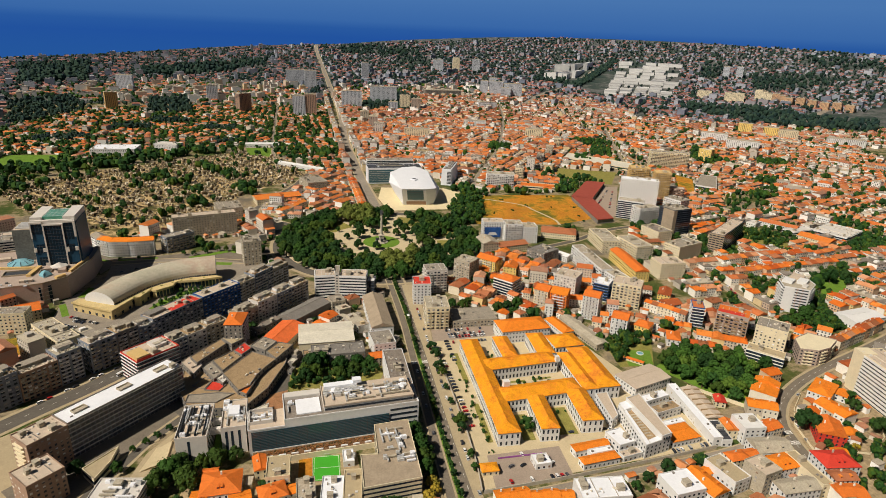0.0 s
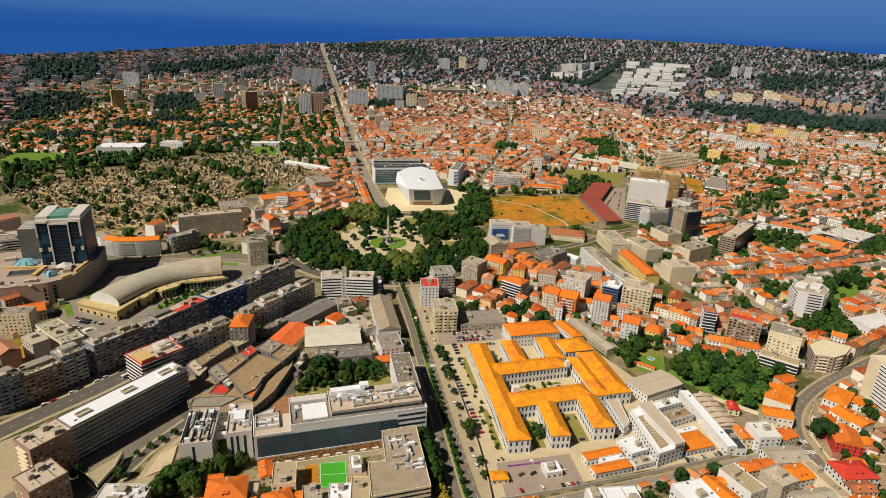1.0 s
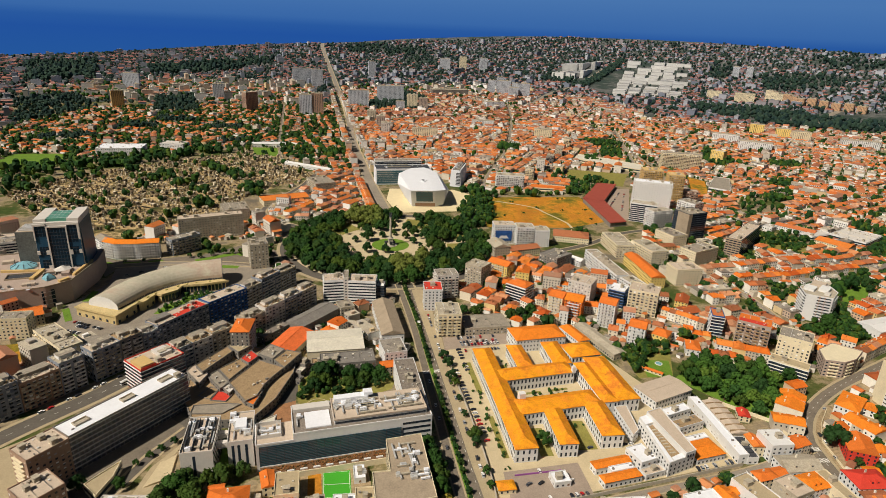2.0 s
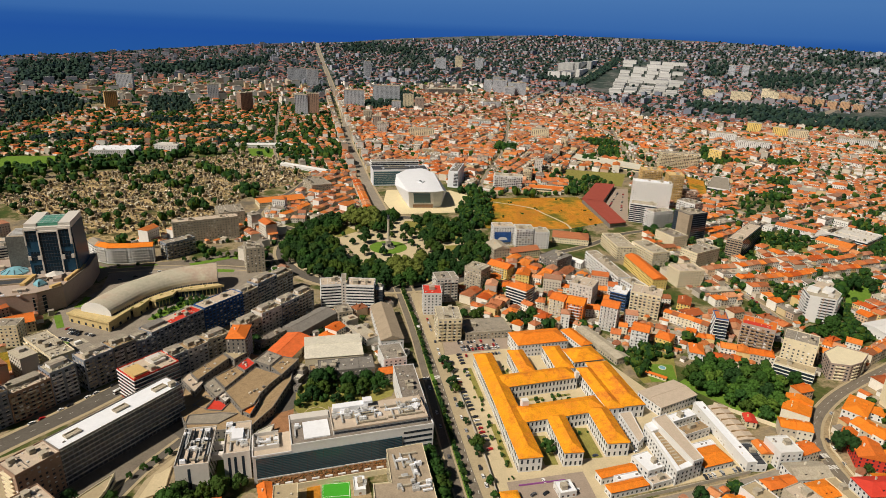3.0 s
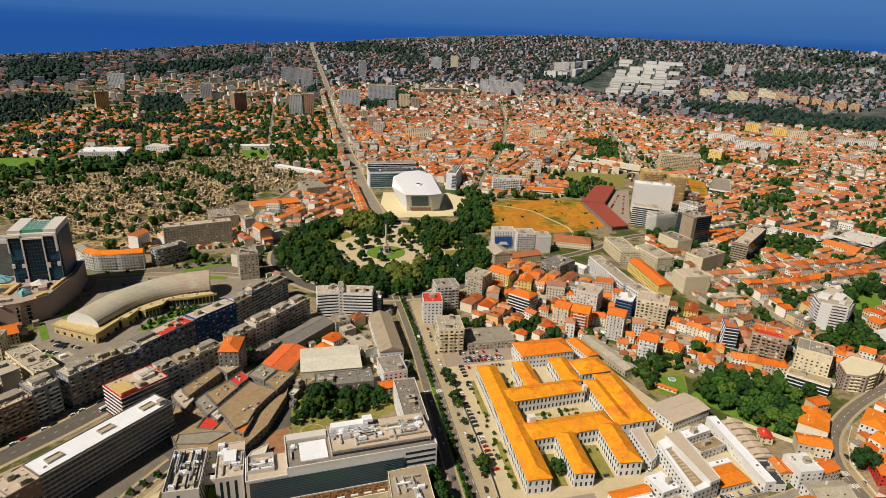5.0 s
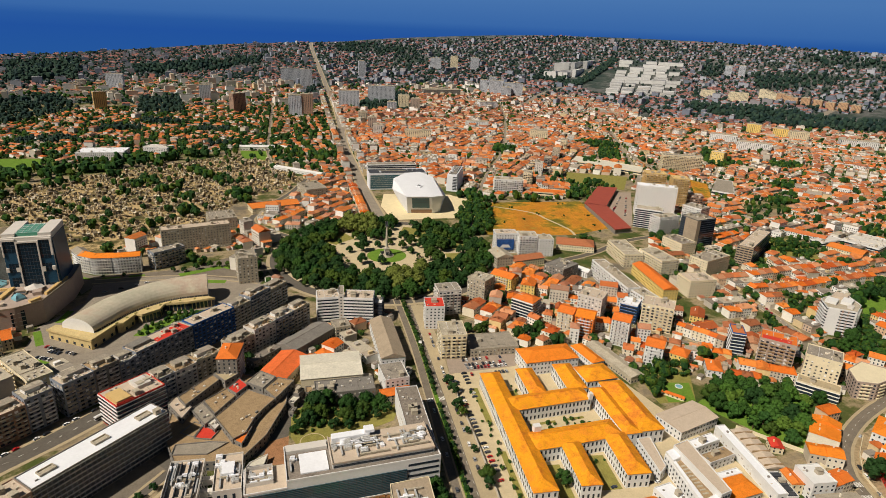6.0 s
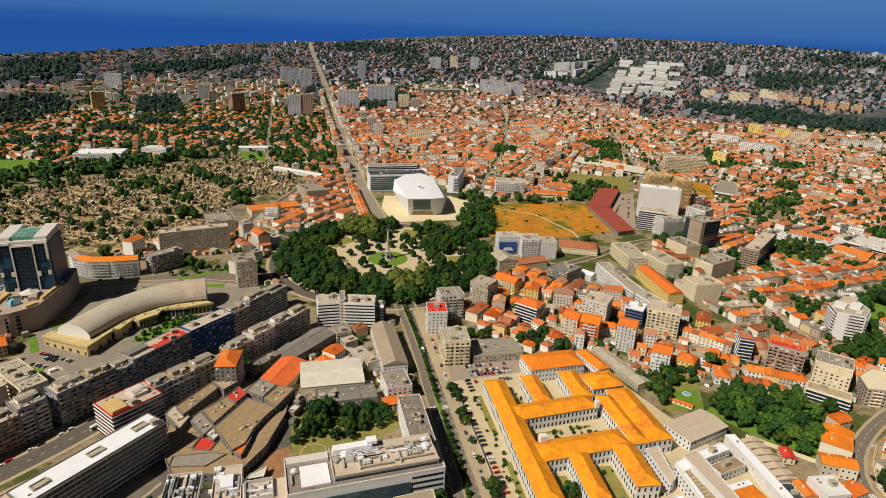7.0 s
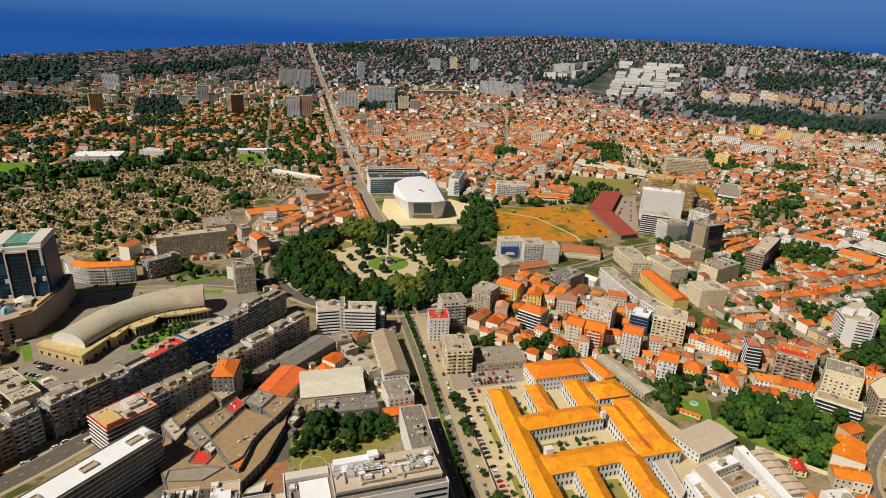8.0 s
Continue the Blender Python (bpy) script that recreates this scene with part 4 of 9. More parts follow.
for f in range(8):
    for k in range(27):
        u = -40.5 + 3.1 * k
        s.box(u - 0.12, -8.78, f * 3.2 + 0.6, u + 0.12, -8.56, f * 3.2 + 2.8)
part("mullions", s, M_shadepanel, ob, "thin grey mullions of the window bands", "stuff")
for u in (-29, 2, 30):
    s = Shape()
    s.ring(9, 5, 26.3, 27.6, 0.6)
    s.box(-3.9, -1.9, 26.3, 3.9, 1.9, 26.9)
    part("roof_well", s, M_conc, ob, "grey framed roof well").location = (u, 0, 0)
ob = flats(-143.7, 364.8, 24, 18.5, 44, 8, "punched", M_brick, M_deck, "brown brick end block with small windows", extra=2)
for k in range(1, 8):
    s = Shape()
    s.box(-13.4, -5, k * 3.1, -12, 5, k * 3.1 + 1.1)
    part("balcony", s, M_cream, ob, "cream balcony front")
flats(-137, 334.5, 20.5, 20, 41, 6, "punched", M_brick, M_deck, "brown brick block with a flat paved roof", extra=2)
# the asphalt's dark tone also paints in the slab's wider shadow
s = Shape()
s.prism([(-162, 345), (-150, 330), (-128, 312), (-112, 330), (-96, 356), (-70, 396), (-62, 420), (-76, 425)], -0.05, 0.05)
tagged(part("apron", s, M_road), "asphalt apron below the office slab, dark for its shadow", "pavement", "", "structure")
poly_block("pavilion", "low pale pavilion with a bare kite-shaped flat roof", [(-119, 347.5), (-110, 335.5), (-104, 351), (-102.3, 365)], 6, M_cream, M_pave, "bands", 1)
s = Shape()
s.prism([(-84, 345), (-73, 349), (-71.5, 371), (-77, 366)], -0.1, 1.4)
for k in range(3):
    s.prism([(-86 - k * 0.9, 344.4 - k * 0.3), (-84, 345), (-77, 366), (-79 - k * 0.9, 366.3)], -0.1, 1.0 - k * 0.32)
tagged(part("stepped_terrace", s, M_sand), "pale stone terrace with steps beside a curved drive", "terrace", "", "structure")
ob = flats(-92, 315.5, 27, 17, -13, 4, "bands", M_panel, M_panel, "grey clinic block with roof machinery", "office_building", extra=1, band=M_panel, deep=1.2)
plant(ob, -8, -7, 11, 6, 13.2, 31, 14)
# modern hospital complex
flats(88, 400, 16, 62, -3, 5, "punched", M_white, M_flat, "white wing along the boulevard", "office_building", 3.4, extra=2)
hall(4, 497, 42, 24, 59, 8, 3, M_conc, M_salmon, "old workshop under one large orange-red tiled roof", "workshop", 0, 1)
hall(41, 485, 47, 36, -3, 11, 2, M_cream, M_palesheet, "pale warehouse with a low pitched cream roof", "warehouse", 0, 1)
hall(93, 520, 70, 20, 88, 11, 4, M_white, M_tanroof, "long warehouse with a weathered grey pitched roof", "warehouse", 0, 2)
hall(26, 541, 50, 20, 43, 9, 3, M_conc_dk, M_conc_dk, "grey shed with a stained pitched roof", "warehouse", 0, 1)
# the blocks along the wide avenue
def row(x, y, w, d, rot, storeys, n, label, seed, walls):
    """Neighbouring blocks of one street front, each with its own height, paint and roof."""
    g = random.Random(seed)
    c, s = math.cos(radians(rot)), math.sin(radians(rot))
    cuts = [0.0] + sorted((k + g.uniform(-0.2, 0.2)) / n for k in range(1, n)) + [1.0]
    for k in range(n):
        part_w, u = (cuts[k + 1] - cuts[k]) * w, ((cuts[k] + cuts[k + 1]) / 2 - 0.5) * w
        back = g.uniform(0, 1.0)
        ob = flats(x + c * u - s * back / 2, y + s * u + c * back / 2, part_w - 0.12, d - back, rot, storeys + g.choice((0, 0, -1)), "balcony", walls[k % len(walls)], g.choice((M_greyroof, M_deck, M_conc, M_brownroof)), label, extra=2.2, band=g.choice((M_panel, M_conc, M_white, None)))
        H = FEET[-1][5]
        s2 = Shape()
        s2.box(-part_w * 0.3, -d * 0.12, H, part_w * g.uniform(0.15, 0.38), d * 0.3, H + 2.9)
        pent = part("penthouse", s2, g.choice((M_conc, M_white, M_panel)), ob, "set-back rooftop storey")
        s2 = Shape()
        s2.box(-part_w * 0.3 - 0.2, -d * 0.12 - 0.5, H + 2.9, part_w * 0.38, d * 0.3 + 0.3, H + 3.15)
        part("roof", s2, M_greyroof, pent)
        s2 = Shape()
        for _ in range(int(part_w * 0.9)):
            along, over = g.uniform(-0.46, 0.46) * part_w, g.choice((-0.42, -0.34, -0.22, 0.38, 0.43)) * d
            s2.tbox(pose(along, over, 0, 0, 0, g.choice((0, 0, 8))), g.uniform(0.5, 2.4), g.uniform(0.4, 1.1), H + 0.1, H + g.uniform(0.5, 1.9))
        part("roof_clutter", s2, g.choice((M_panel, M_conc, M_brownroof)), ob, "chimneys, tanks and low roof walls", "stuff")


row(-175, 456, 62, 17, 41, 8, 3, "dark apartment block with balconies along an avenue", 1, (M_shadepanel, M_brick, M_shadepanel))
row(-126, 497, 56, 16, 42, 8, 3, "dark apartment block with balconies along an avenue", 2, (M_shadepanel, M_conc_dk, M_shadepanel))
ob = flats(-89, 533, 52, 16, 46, 8, "balcony", M_shadepanel, M_deck, "dark apartment slab with a red rooftop terrace", extra=2)
s = Shape()
s.box(-6, -7, FEET[-1][5] + 0.12, 24, -0.5, FEET[-1][5] + 0.5)
s.box(6, -0.5, FEET[-1][5] + 0.12, 24, 5, FEET[-1][5] + 0.45)
part("red_terrace", s, M_redtile, ob, "red painted roof terrace")
s = Shape()
s.box(-24, -2, FEET[-1][5] + 0.12, -8, 6, FEET[-1][5] + 2.6)
part("penthouse", s, M_conc_dk, ob, "dark set-back rooftop storey")
flats(-54, 567, 42, 15, 42, 8, "balcony", M_blue, M_conc, "apartment slab with a blue netted front")
row(-15, 609, 73, 14, 48, 8, 3, "grey apartment block near the round garden", 3, (M_conc, M_shadepanel, M_conc))
ob = flats(-97, 463, 34, 24, 38, 7, "bands", M_redtile, M_deck, "block with red and white banded fronts", extra=1.5)
for x0, y0, x1, y1, h, material in ((-16, -11, -6, 4, 2.8, M_ochre), (2, -4, 12, 8, 2.6, M_panel), (-16.3, -11.6, -5, -11.1, 1.6, M_redtile)):
    s = Shape()
    s.box(x0, y0, 22.4, x1, y1, 22.6 + h)
    part("roof_room", s, material, ob)
row(-67, 492, 55, 15, 38, 7, 3, "grey apartment block with a cluttered flat roof", 4, (M_shadepanel, M_panel, M_conc))
row(-5, 552, 89, 14, 42, 7, 4, "grey apartment block with a cluttered flat roof", 5, (M_conc, M_panel, M_shadepanel, M_conc))
flats(50, 588.5, 20, 18, -2, 8, "bands", M_white, M_deck, "white banded block facing the round garden", band=M_white, deep=1.3, extra=2)
flats(62.6, 587, 4.6, 21, -8, 9, "punched", M_panel, M_conc, "narrow grey stair tower between white blocks", extra=0.3)
flats(79, 581.5, 27, 18, -15, 8, "bands", M_white, M_deck, "white banded block facing the round garden", band=M_white, deep=1.3, extra=2)
flats(97, 578, 8, 14, -18, 6, "bands", M_dark, M_white, "dark glazed end block with a white roof", band=M_dark)
# tower, slab and orange row on the far side of the avenue
flats(-85, 812, 78, 16, 12, 9, "punched", M_conc, M_deck, "grey slab block with a grid of small windows", "office_building")
bend = [(-210, 772), (-199, 754), (-184, 743), (-161, 740), (-137, 741)]
for a, c in zip(bend[:-1], bend[1:]):
    u = Vector(c) - Vector(a)
    m = Vector(a) + u * 0.5 + Vector((-u.y, u.x)).normalized() * 6.5
    hall(m.x, m.y, u.length + (1.5 if a[0] > -190 else 0.5), 13, math.degrees(math.atan2(u.y, u.x)), 19, 3.2, M_white, M_brighttile if a[0] > -200 else M_greyroof, "curved white apartment row under orange tiles", "apartment_building", 0, 6, 2.6, 1.5, 1.5, 0.3)
flats(-112, 761, 36, 14, 35, 6, "balcony", M_shadepanel, M_greyroof, "grey angled block with balconies beside trees", band=M_conc)
s = Shape()
s.prism([(-184, 690), (-176, 712), (-120, 716), (-60, 706), (-12, 690), (2, 740), (-40, 775), (-92, 742), (-137, 738), (-184, 740), (-212, 765)], -0.05, 0.045)
tagged(part("forecourt", s, M_road), "worn paved forecourt with drives behind the market hall", "yard", "", "structure")
s = Shape()
for x, y, w, d, rot in ((-75, 733, 46, 9, 22), (-165, 730, 18, 4, 0), (-140, 731, 16, 4, 4), (-190, 733, 12, 4, -30), (-40, 745, 26, 10, 40)):
    s.tbox(pose(x, y, 0, 0, 0, rot), w, d, 0.02, 0.2)
tagged(part("lawn", s, M_lawn), "kerbed lawns along the ring drive", "lawn", "", "structure")
for x, y, q in ((-92, 733, 0.9), (-80, 738, 1.0), (-66, 742, 1.0), (-56, 742, 0.9), (-104, 736, 0.8), (-35, 752, 1.3), (-28, 742, 1.2), (-46, 738, 1.1), (-152, 731, 0.6), (-172, 731, 0.6)):
    EARLY_TREES.append((x, y, 3, q))
flats(-296, 772, 34, 15, 14, 6, "bands", M_panel, M_greyroof, "grey banded block beside the tower", deep=1.3, band=M_panel)
flats(-305, 800, 36, 14, 14, 5, "bands", M_panel, M_deck, "grey banded block beside the tower", deep=1.3, band=M_panel)
hall(-292, 826, 40, 14, 18, 9, 3, M_cream, M_warmtile, "tiled range behind the tower", "house", 0, 3)
# ---- the old hospital ----
hosp = thing("old_hospital", "white two-storey hospital wings under bright orange tiled hipped roofs", "building", place(195, 390, 0))
for x, y, w, d, rot, rise in ((154.6, 381, 131, 15.5, 84.3, 3.6), (190, 403.5, 66, 16.5, 1, 4.0), (190, 360.5, 66, 18, 0.5, 4.3), (247.5, 383, 62, 19, 86, 4.6), (232.5, 380, 56, 12.5, 86, 3.2), (180.6, 334, 40, 13, 82, 3.6), (214.6, 336, 40, 15.5, 82, 4.0), (188.6, 428, 36, 13, 85, 3.5), (221.5, 428, 36, 15, 84, 3.8), (245, 428, 27, 22, 0, 4.6)):
    hall(x, y, w, d, rot, 11, rise, M_white, M_orange, "", "", d / 2, 2, 3.1, 1.3, 3.0, 0.5, hosp)
for x, y, w, d, z in ((166, 369, 5, 4, 16.5), (222, 396, 3, 3, 16)):
    s = Shape()
    s.box(x - 195 - w / 2, y - 390 - d / 2, 11, x - 195 + w / 2, y - 390 + d / 2, z)
    part("lift_house", s, M_white, hosp, "white lift housing on the tiled roof")
hall(219, 463, 47, 24, -1, 12, 4, M_white, M_brighttile, "annex with white walls and an orange hipped roof", "hospital_annex", 10, 3)
ward = poly_block("hospital_block", "white hospital block round a sunken brown roof", [(232.5, 282.5), (254.5, 286.5), (259.5, 333.5), (239.5, 329)], 9.6, M_white, M_brownroof, "punched", 3, 3.4, 1.2, 1.5)
for label, z, pts in (("tall white stair wing", 14.2, [(246, 284.9), (254.6, 286.4), (259.6, 333.6), (246.6, 330.7)]), ("white roof wall", 12.2, [(239.9, 329.1), (238.8, 320), (246.6, 322), (246.7, 330.8)]),
                      ("white roof wall", 11.6, [(232.4, 282.4), (236, 283.1), (241.2, 320.6), (238.7, 320)]), ("white roof wall", 11.6, [(236, 283.1), (246, 284.9), (246.1, 289.5), (236.9, 287)])):
    s = Shape()
    s.prism(pts, 9.3, z)
    w = part("upper_wall", s, M_white, ward, label)
    s = Shape()
    s.prism(grown(pts, -0.5), z, z + 0.12)
    part("roof", s, M_deck if z > 14 else M_whiteroof, w)
    if z > 14:
        s = Shape()
        ring_wall(s, pts, 0.05, 0.45, z - 0.1, z + 0.7)
        part("parapet", s, M_white, w)
        for k in range(3):
            s = Shape()
            s.box(247.4 + k * 2.2, 284.9 + k * 0.4, 11.0, 248.6 + k * 2.2, 285.6 + k * 0.4, 12.6)
            part("window", s, M_glass, w)
s = Shape()
for k in range(9):
    y = 292 + k * 3
    s.box(240 + k * 0.3, y, 9.7, 244 + k * 0.3, y + 1.1, 10.1)
part("skylights", s, M_conc, ward, "row of low roof lights", "stuff")
poly_block("hospital_block", "low white link block with a tan roof", [(227.5, 316), (235, 321), (242.4, 349.5), (232.4, 349.5)], 7.8, M_white, M_deck, "punched", 2, 3.2)
flats(223.5, 299.5, 13, 16, 8, 2, "punched", M_white, M_whiteroof, "stepped white hospital annex with a flat roof", "hospital_block", extra=0.4)
flats(224, 286.6, 15.5, 6.5, 6, 1, "punched", M_white, M_deck, "low tan-roofed front annex", "hospital_block", extra=0.4)
hall(270, 297, 23, 17, 3, 5, 1.8, M_white, M_brighttile, "low white range with orange tiles and parked cars", "outbuilding", 3, 1)
flats(272, 308, 20, 5, 4, 1, "punched", M_white, M_whiteroof, "white flat-roofed range behind the tiled one", "outbuilding", fh=4.2, extra=0.4)
flats(277, 323.5, 23, 9, 9, 2, "punched", M_white, M_brownroof, "low white wing with a tan roof", "hospital_block", extra=0.6)
flats(277, 338, 24, 8, 10, 2, "punched", M_white, M_whiteroof, "low white wing with a white roof", "hospital_block", extra=0.6)
flats(162, 294, 11, 10, -2, 1, "punched", M_white, M_whiteroof, "small white canopy hall in the car park", "pavilion", extra=0.2)
hall(257, 462, 31, 12, 98, 8, 2.5, M_white, M_brighttile, "white range with orange tiles behind the hospital", "outbuilding", 3, 2)
hall(277, 452, 60, 13, 98, 6, 1.5, M_conc, M_conc, "long grey-roofed service range", "outbuilding", 0, 1)
ob = hall(308.5, 323, 40, 13, 81, 7, 1.2, M_conc, M_deck, "long shed with a ribbed tan roof", "shed", 0, 1)
for k in range(6):
    s = Shape()
    s.box(-18 + k * 6.6, -6.6, 7.0, -17.5 + k * 6.6, 6.6, 8.7)
    part("roof_rib", s, M_brownroof, ob)
flats(295.8, 316, 7, 68, -8.4, 2, "punched", M_white, M_whiteroof, "long low white range beside a yard", "hospital_block", extra=0.3)
ob = flats(299.8, 291.5, 7.5, 22, -12, 1, "punched", M_white, M_white, "stepped white row with dark roof decks", "outbuilding", fh=4.5, extra=0.1)
for k in range(5):
    s = Shape()
    s.box(-3, -10.3 + k * 4.1, 5.3, 3, -7 + k * 4.1, 6.0 + k * 0.15)
    part("roof_deck", s, M_dark, ob, "dark roof deck")
hall(284, 364, 39, 23, 13, 8, 1.6, M_white, M_deck, "white hall under a pale sheet roof", "hall", 0, 2)
hall(200, 298, 26, 7, 2, 5.5, 1.8, M_white, M_brighttile, "low white range with orange tiles", "outbuilding", 0, 1)
flats(204, 291.7, 17, 5, 2, 1, "punched", M_white, M_whiteroof, "white flat roof between two tiled ranges", "outbuilding", fh=4.6, extra=0.2)
hall(200, 285.5, 27, 7, 2, 5, 1.8, M_white, M_brighttile, "low white range with orange tiles by the wall", "outbuilding", 2, 1)
hall(126, 295, 11, 8, -5, 3.5, 1.6, M_cream, M_orange, "small gatehouse with a purple-lined wall and orange roof", "gatehouse", 3, 1)
# ---- round the garden and to its right ----
flats(290, 735, 28, 18, -9, 8, "punched", M_white, M_conc, "grey block carrying a large blue billboard")
flats(315, 723, 23, 20, -12, 8, "balcony", M_white, M_conc, "grey block with deep balconies")
flats(336, 716, 19, 20, -9, 7, "punched", M_white, M_conc, "pale stepped block")
flats(209, 601, 21, 20, -51, 8, "punched", M_conc, M_conc, "grey tower block with a blank white gable")
flats(146, 557, 18, 21, -10, 7, "punched", M_white, M_redtile, "white corner block with red tiles")
flats(167, 582, 23, 19, -2, 8, "balcony", M_panel, M_conc, "grey corner block facing the garden")
flats(147, 503, 22, 26, -8, 7, "balcony", M_cream, M_conc, "cream apartment block on the boulevard")
flats(365, 596, 83, 15, -94, 6, "balcony", M_white, M_conc, "long white apartment slab with balconies", balcony_sides="NS")
flats(366, 538, 30, 16, -85, 6, "balcony", M_white, M_conc, "white apartment slab")
hall(415, 594, 76, 17, -98, 13, 3, M_yellow, M_warmtile, "long yellow building with orange tiles", "residential_building", 0, 4)
flats(430, 678, 54, 24, -99, 5, "balcony", M_cream, M_conc, "beige apartment block")
flats(452, 640, 45, 24, -88, 6, "balcony", M_cream, M_conc, "beige apartment block")
flats(358, 507, 29, 22, -41, 8, "balcony", M_cream, M_conc, "large cream apartment block with side balconies")
flats(340, 526, 16, 18, -46, 6, "bands", M_white, M_whiteroof, "white block with a blue glazed front", band=M_blue)
hall(280, 508, 17, 20, -39, 21, 3, M_warmtile, M_brighttile, "orange-red tower house with balconies", "apartment_building", 0, 7)
hall(269, 523, 15, 18, -45, 19, 3, M_cream, M_warmtile, "cream tower house", "apartment_building", 0, 6)
flats(305, 540, 24, 22, -46, 8, "punched", M_panel, M_deck, "grey apartment block")
hall(305, 487, 16, 18, -42, 25, 3, M_white, M_warmtile, "tall white block with an orange roof", "apartment_building", 0, 8)
hall(314, 448, 15, 18, -42, 19, 3, M_white, M_warmtile, "white block with an orange roof", "apartment_building", 0, 6)
hall(336, 442, 14, 16, -51, 11, 3, M_yellow, M_warmtile, "yellow villa with a hipped orange roof", "villa", 5, 3)
ob = flats(240, 554, 23, 18, -53, 6, "bands", M_white, M_conc, "white block with brown window bands under orange tiles", extra=0)
s = Shape()
s.pitched(23, 18, FEET[-1][5] + 0.9, 3.0, 0.3, 6.0)
part("tiled_roof", s, M_warmtile, ob, "orange hipped tiles")
ob = flats(566, 716, 34, 28, 9, 12, "bands", M_dark, M_conc, "dark blue glass office tower with a tan stone corner", "office_building", band=M_tower_dark)
s = Shape()
s.box(-17.8, -14.8, 0, -11.5, -14.1, 38.2)
s.box(-17.8, -14.1, 0, -17.1, 6, 38.2)
part("stone_corner", s, M_tanroof, ob, "tan stone facing")
ob = flats(609, 656, 95, 18, 34, 8, "bands", M_dark, M_deck, "angled tan slab with a dark glazed side", "office_building", band=M_tower_dark)
s = Shape()
for f in range(9):
    s.box(-48.1, -9.6, f * 3.1 - 1.0, -47.4, 9.6, f * 3.1 + 0.5 if f < 8 else 25.7)
for v in (-9.6, -5, 0, 5, 9.0):
    s.box(-48.1, v, 0, -47.4, v + 0.6, 25.6)
part("tan_end", s, M_tanroof, ob, "tan faced end wall with square openings")
flats(514, 624, 46, 24, 17, 6, "punched", M_cream, M_conc, "cream apartment block")
flats(452, 569, 32, 24, -4, 6, "punched", M_cream, M_conc, "cream apartment block with plain windows")
terrace(514, 587, 42, 14, 0, 9, 4)
terrace(571, 589, 59, 15, 4, 10, 6)
terrace(630, 593, 41, 15, 2, 10, 4)
terrace(668, 589, 39, 15, 3, 10, 4)
terrace(552, 551, 38, 14, 5, 9, 5)
terrace(598, 552, 49, 14, 7, 9, 6)
terrace(518, 530, 20, 14, -6, 9, 2)
terrace(667, 558, 64, 14, 4, 8, 7)
TOWER = [(525, 478), (514, 460), (533, 444), (552, 456), (563, 487)]
ob = poly_block("apartment_building", "white apartment tower with stacked balconies and dark recesses", TOWER, 27.5, M_white, M_conc, "bands", 9)
for i, deep in ((0, 1.7), (2, 1.6)):
    a, c = Vector(TOWER[i]), Vector(TOWER[i + 1])
    turn = math.degrees(math.atan2((c - a).y, (c - a).x))
    m = a.lerp(c, 0.5)
    for f in range(1, 9):
        s = Shape()
        s.box(-0.44 * (c - a).length, -deep, 0, 0.44 * (c - a).length, 0, 0.2)
        s.box(-0.44 * (c - a).length, -deep, 0.2, 0.44 * (c - a).length, -deep + 0.12, 1.2)
        q = part("balcony", s, M_white, ob, "white balcony front")
        q.matrix_local = pose(m.x, m.y, f * 3.05, 0, 0, turn)
a, c = Vector(TOWER[1]), Vector(TOWER[2])
turn = math.degrees(math.atan2((c - a).y, (c - a).x))
for k, (lo, hi, name, material) in enumerate(((0.04, 0.44, "blank_front", M_white), (0.94, 1.0, "corner_pier", M_white), (0.5, 0.55, "brown_pier", M_brick), (0.7, 0.74, "brown_pier", M_brick))):
    s = Shape()
    n = (c - a).length
    s.box(lo * n, -0.5, -1, hi * n, 0.05, 27.4)
    q = part(name, s, material, ob)
    q.matrix_local = pose(a.x, a.y, 0, 0, 0, turn)
for f in range(1, 9):
    s = Shape()
    s.box(0.46 * n, -1.7, 0, 0.93 * n, 0, 0.2)
    s.box(0.46 * n, -1.7, 0.2, 0.93 * n, -1.58, 1.15)
    q = part("balcony", s, M_white, ob, "white balcony front")
    q.matrix_local = pose(a.x, a.y, f * 3.05, 0, 0, turn)
for x, y, w, d, h, material in ((530, 470, 12, 10, 2.9, M_white), (543, 464, 14, 9, 3.2, M_white), (549, 477, 13, 12, 2.6, M_deck), (536, 454, 7, 5, 2.2, M_panel)):
    s = Shape()
    s.tbox(pose(x, y, 0, 0, 0, 30), w, d, 27.5, 27.5 + h)
    part("penthouse", s, material, ob, "set-back rooftop storey")
ob = flats(419, 422, 28, 20, -47, 8, "balcony", M_pinkstone, M_warmtile, "tan block with stacked brown balconies and a red roof strip", band=M_brownroof)
s = Shape()
s.box(-12.5, -9.4, FEET[-1][5] + 0.14, 9.5, -2.5, FEET[-1][5] + 0.9)
part("red_roof", s, M_redtile, ob, "strip of red roof tiles")
flats(436, 391, 26, 22, -50, 8, "punched", M_cream, M_conc, "large cream block with small square windows")
ob = poly_block("apartment_building", "tan stone block with cream balcony bands on a bend", [(441, 363), (455, 356), (470, 358.5), (489, 369), (474, 387), (452, 380)], 15, M_pinkstone, M_cream, "punched", 5, 3.4, 1.6, 1.3)
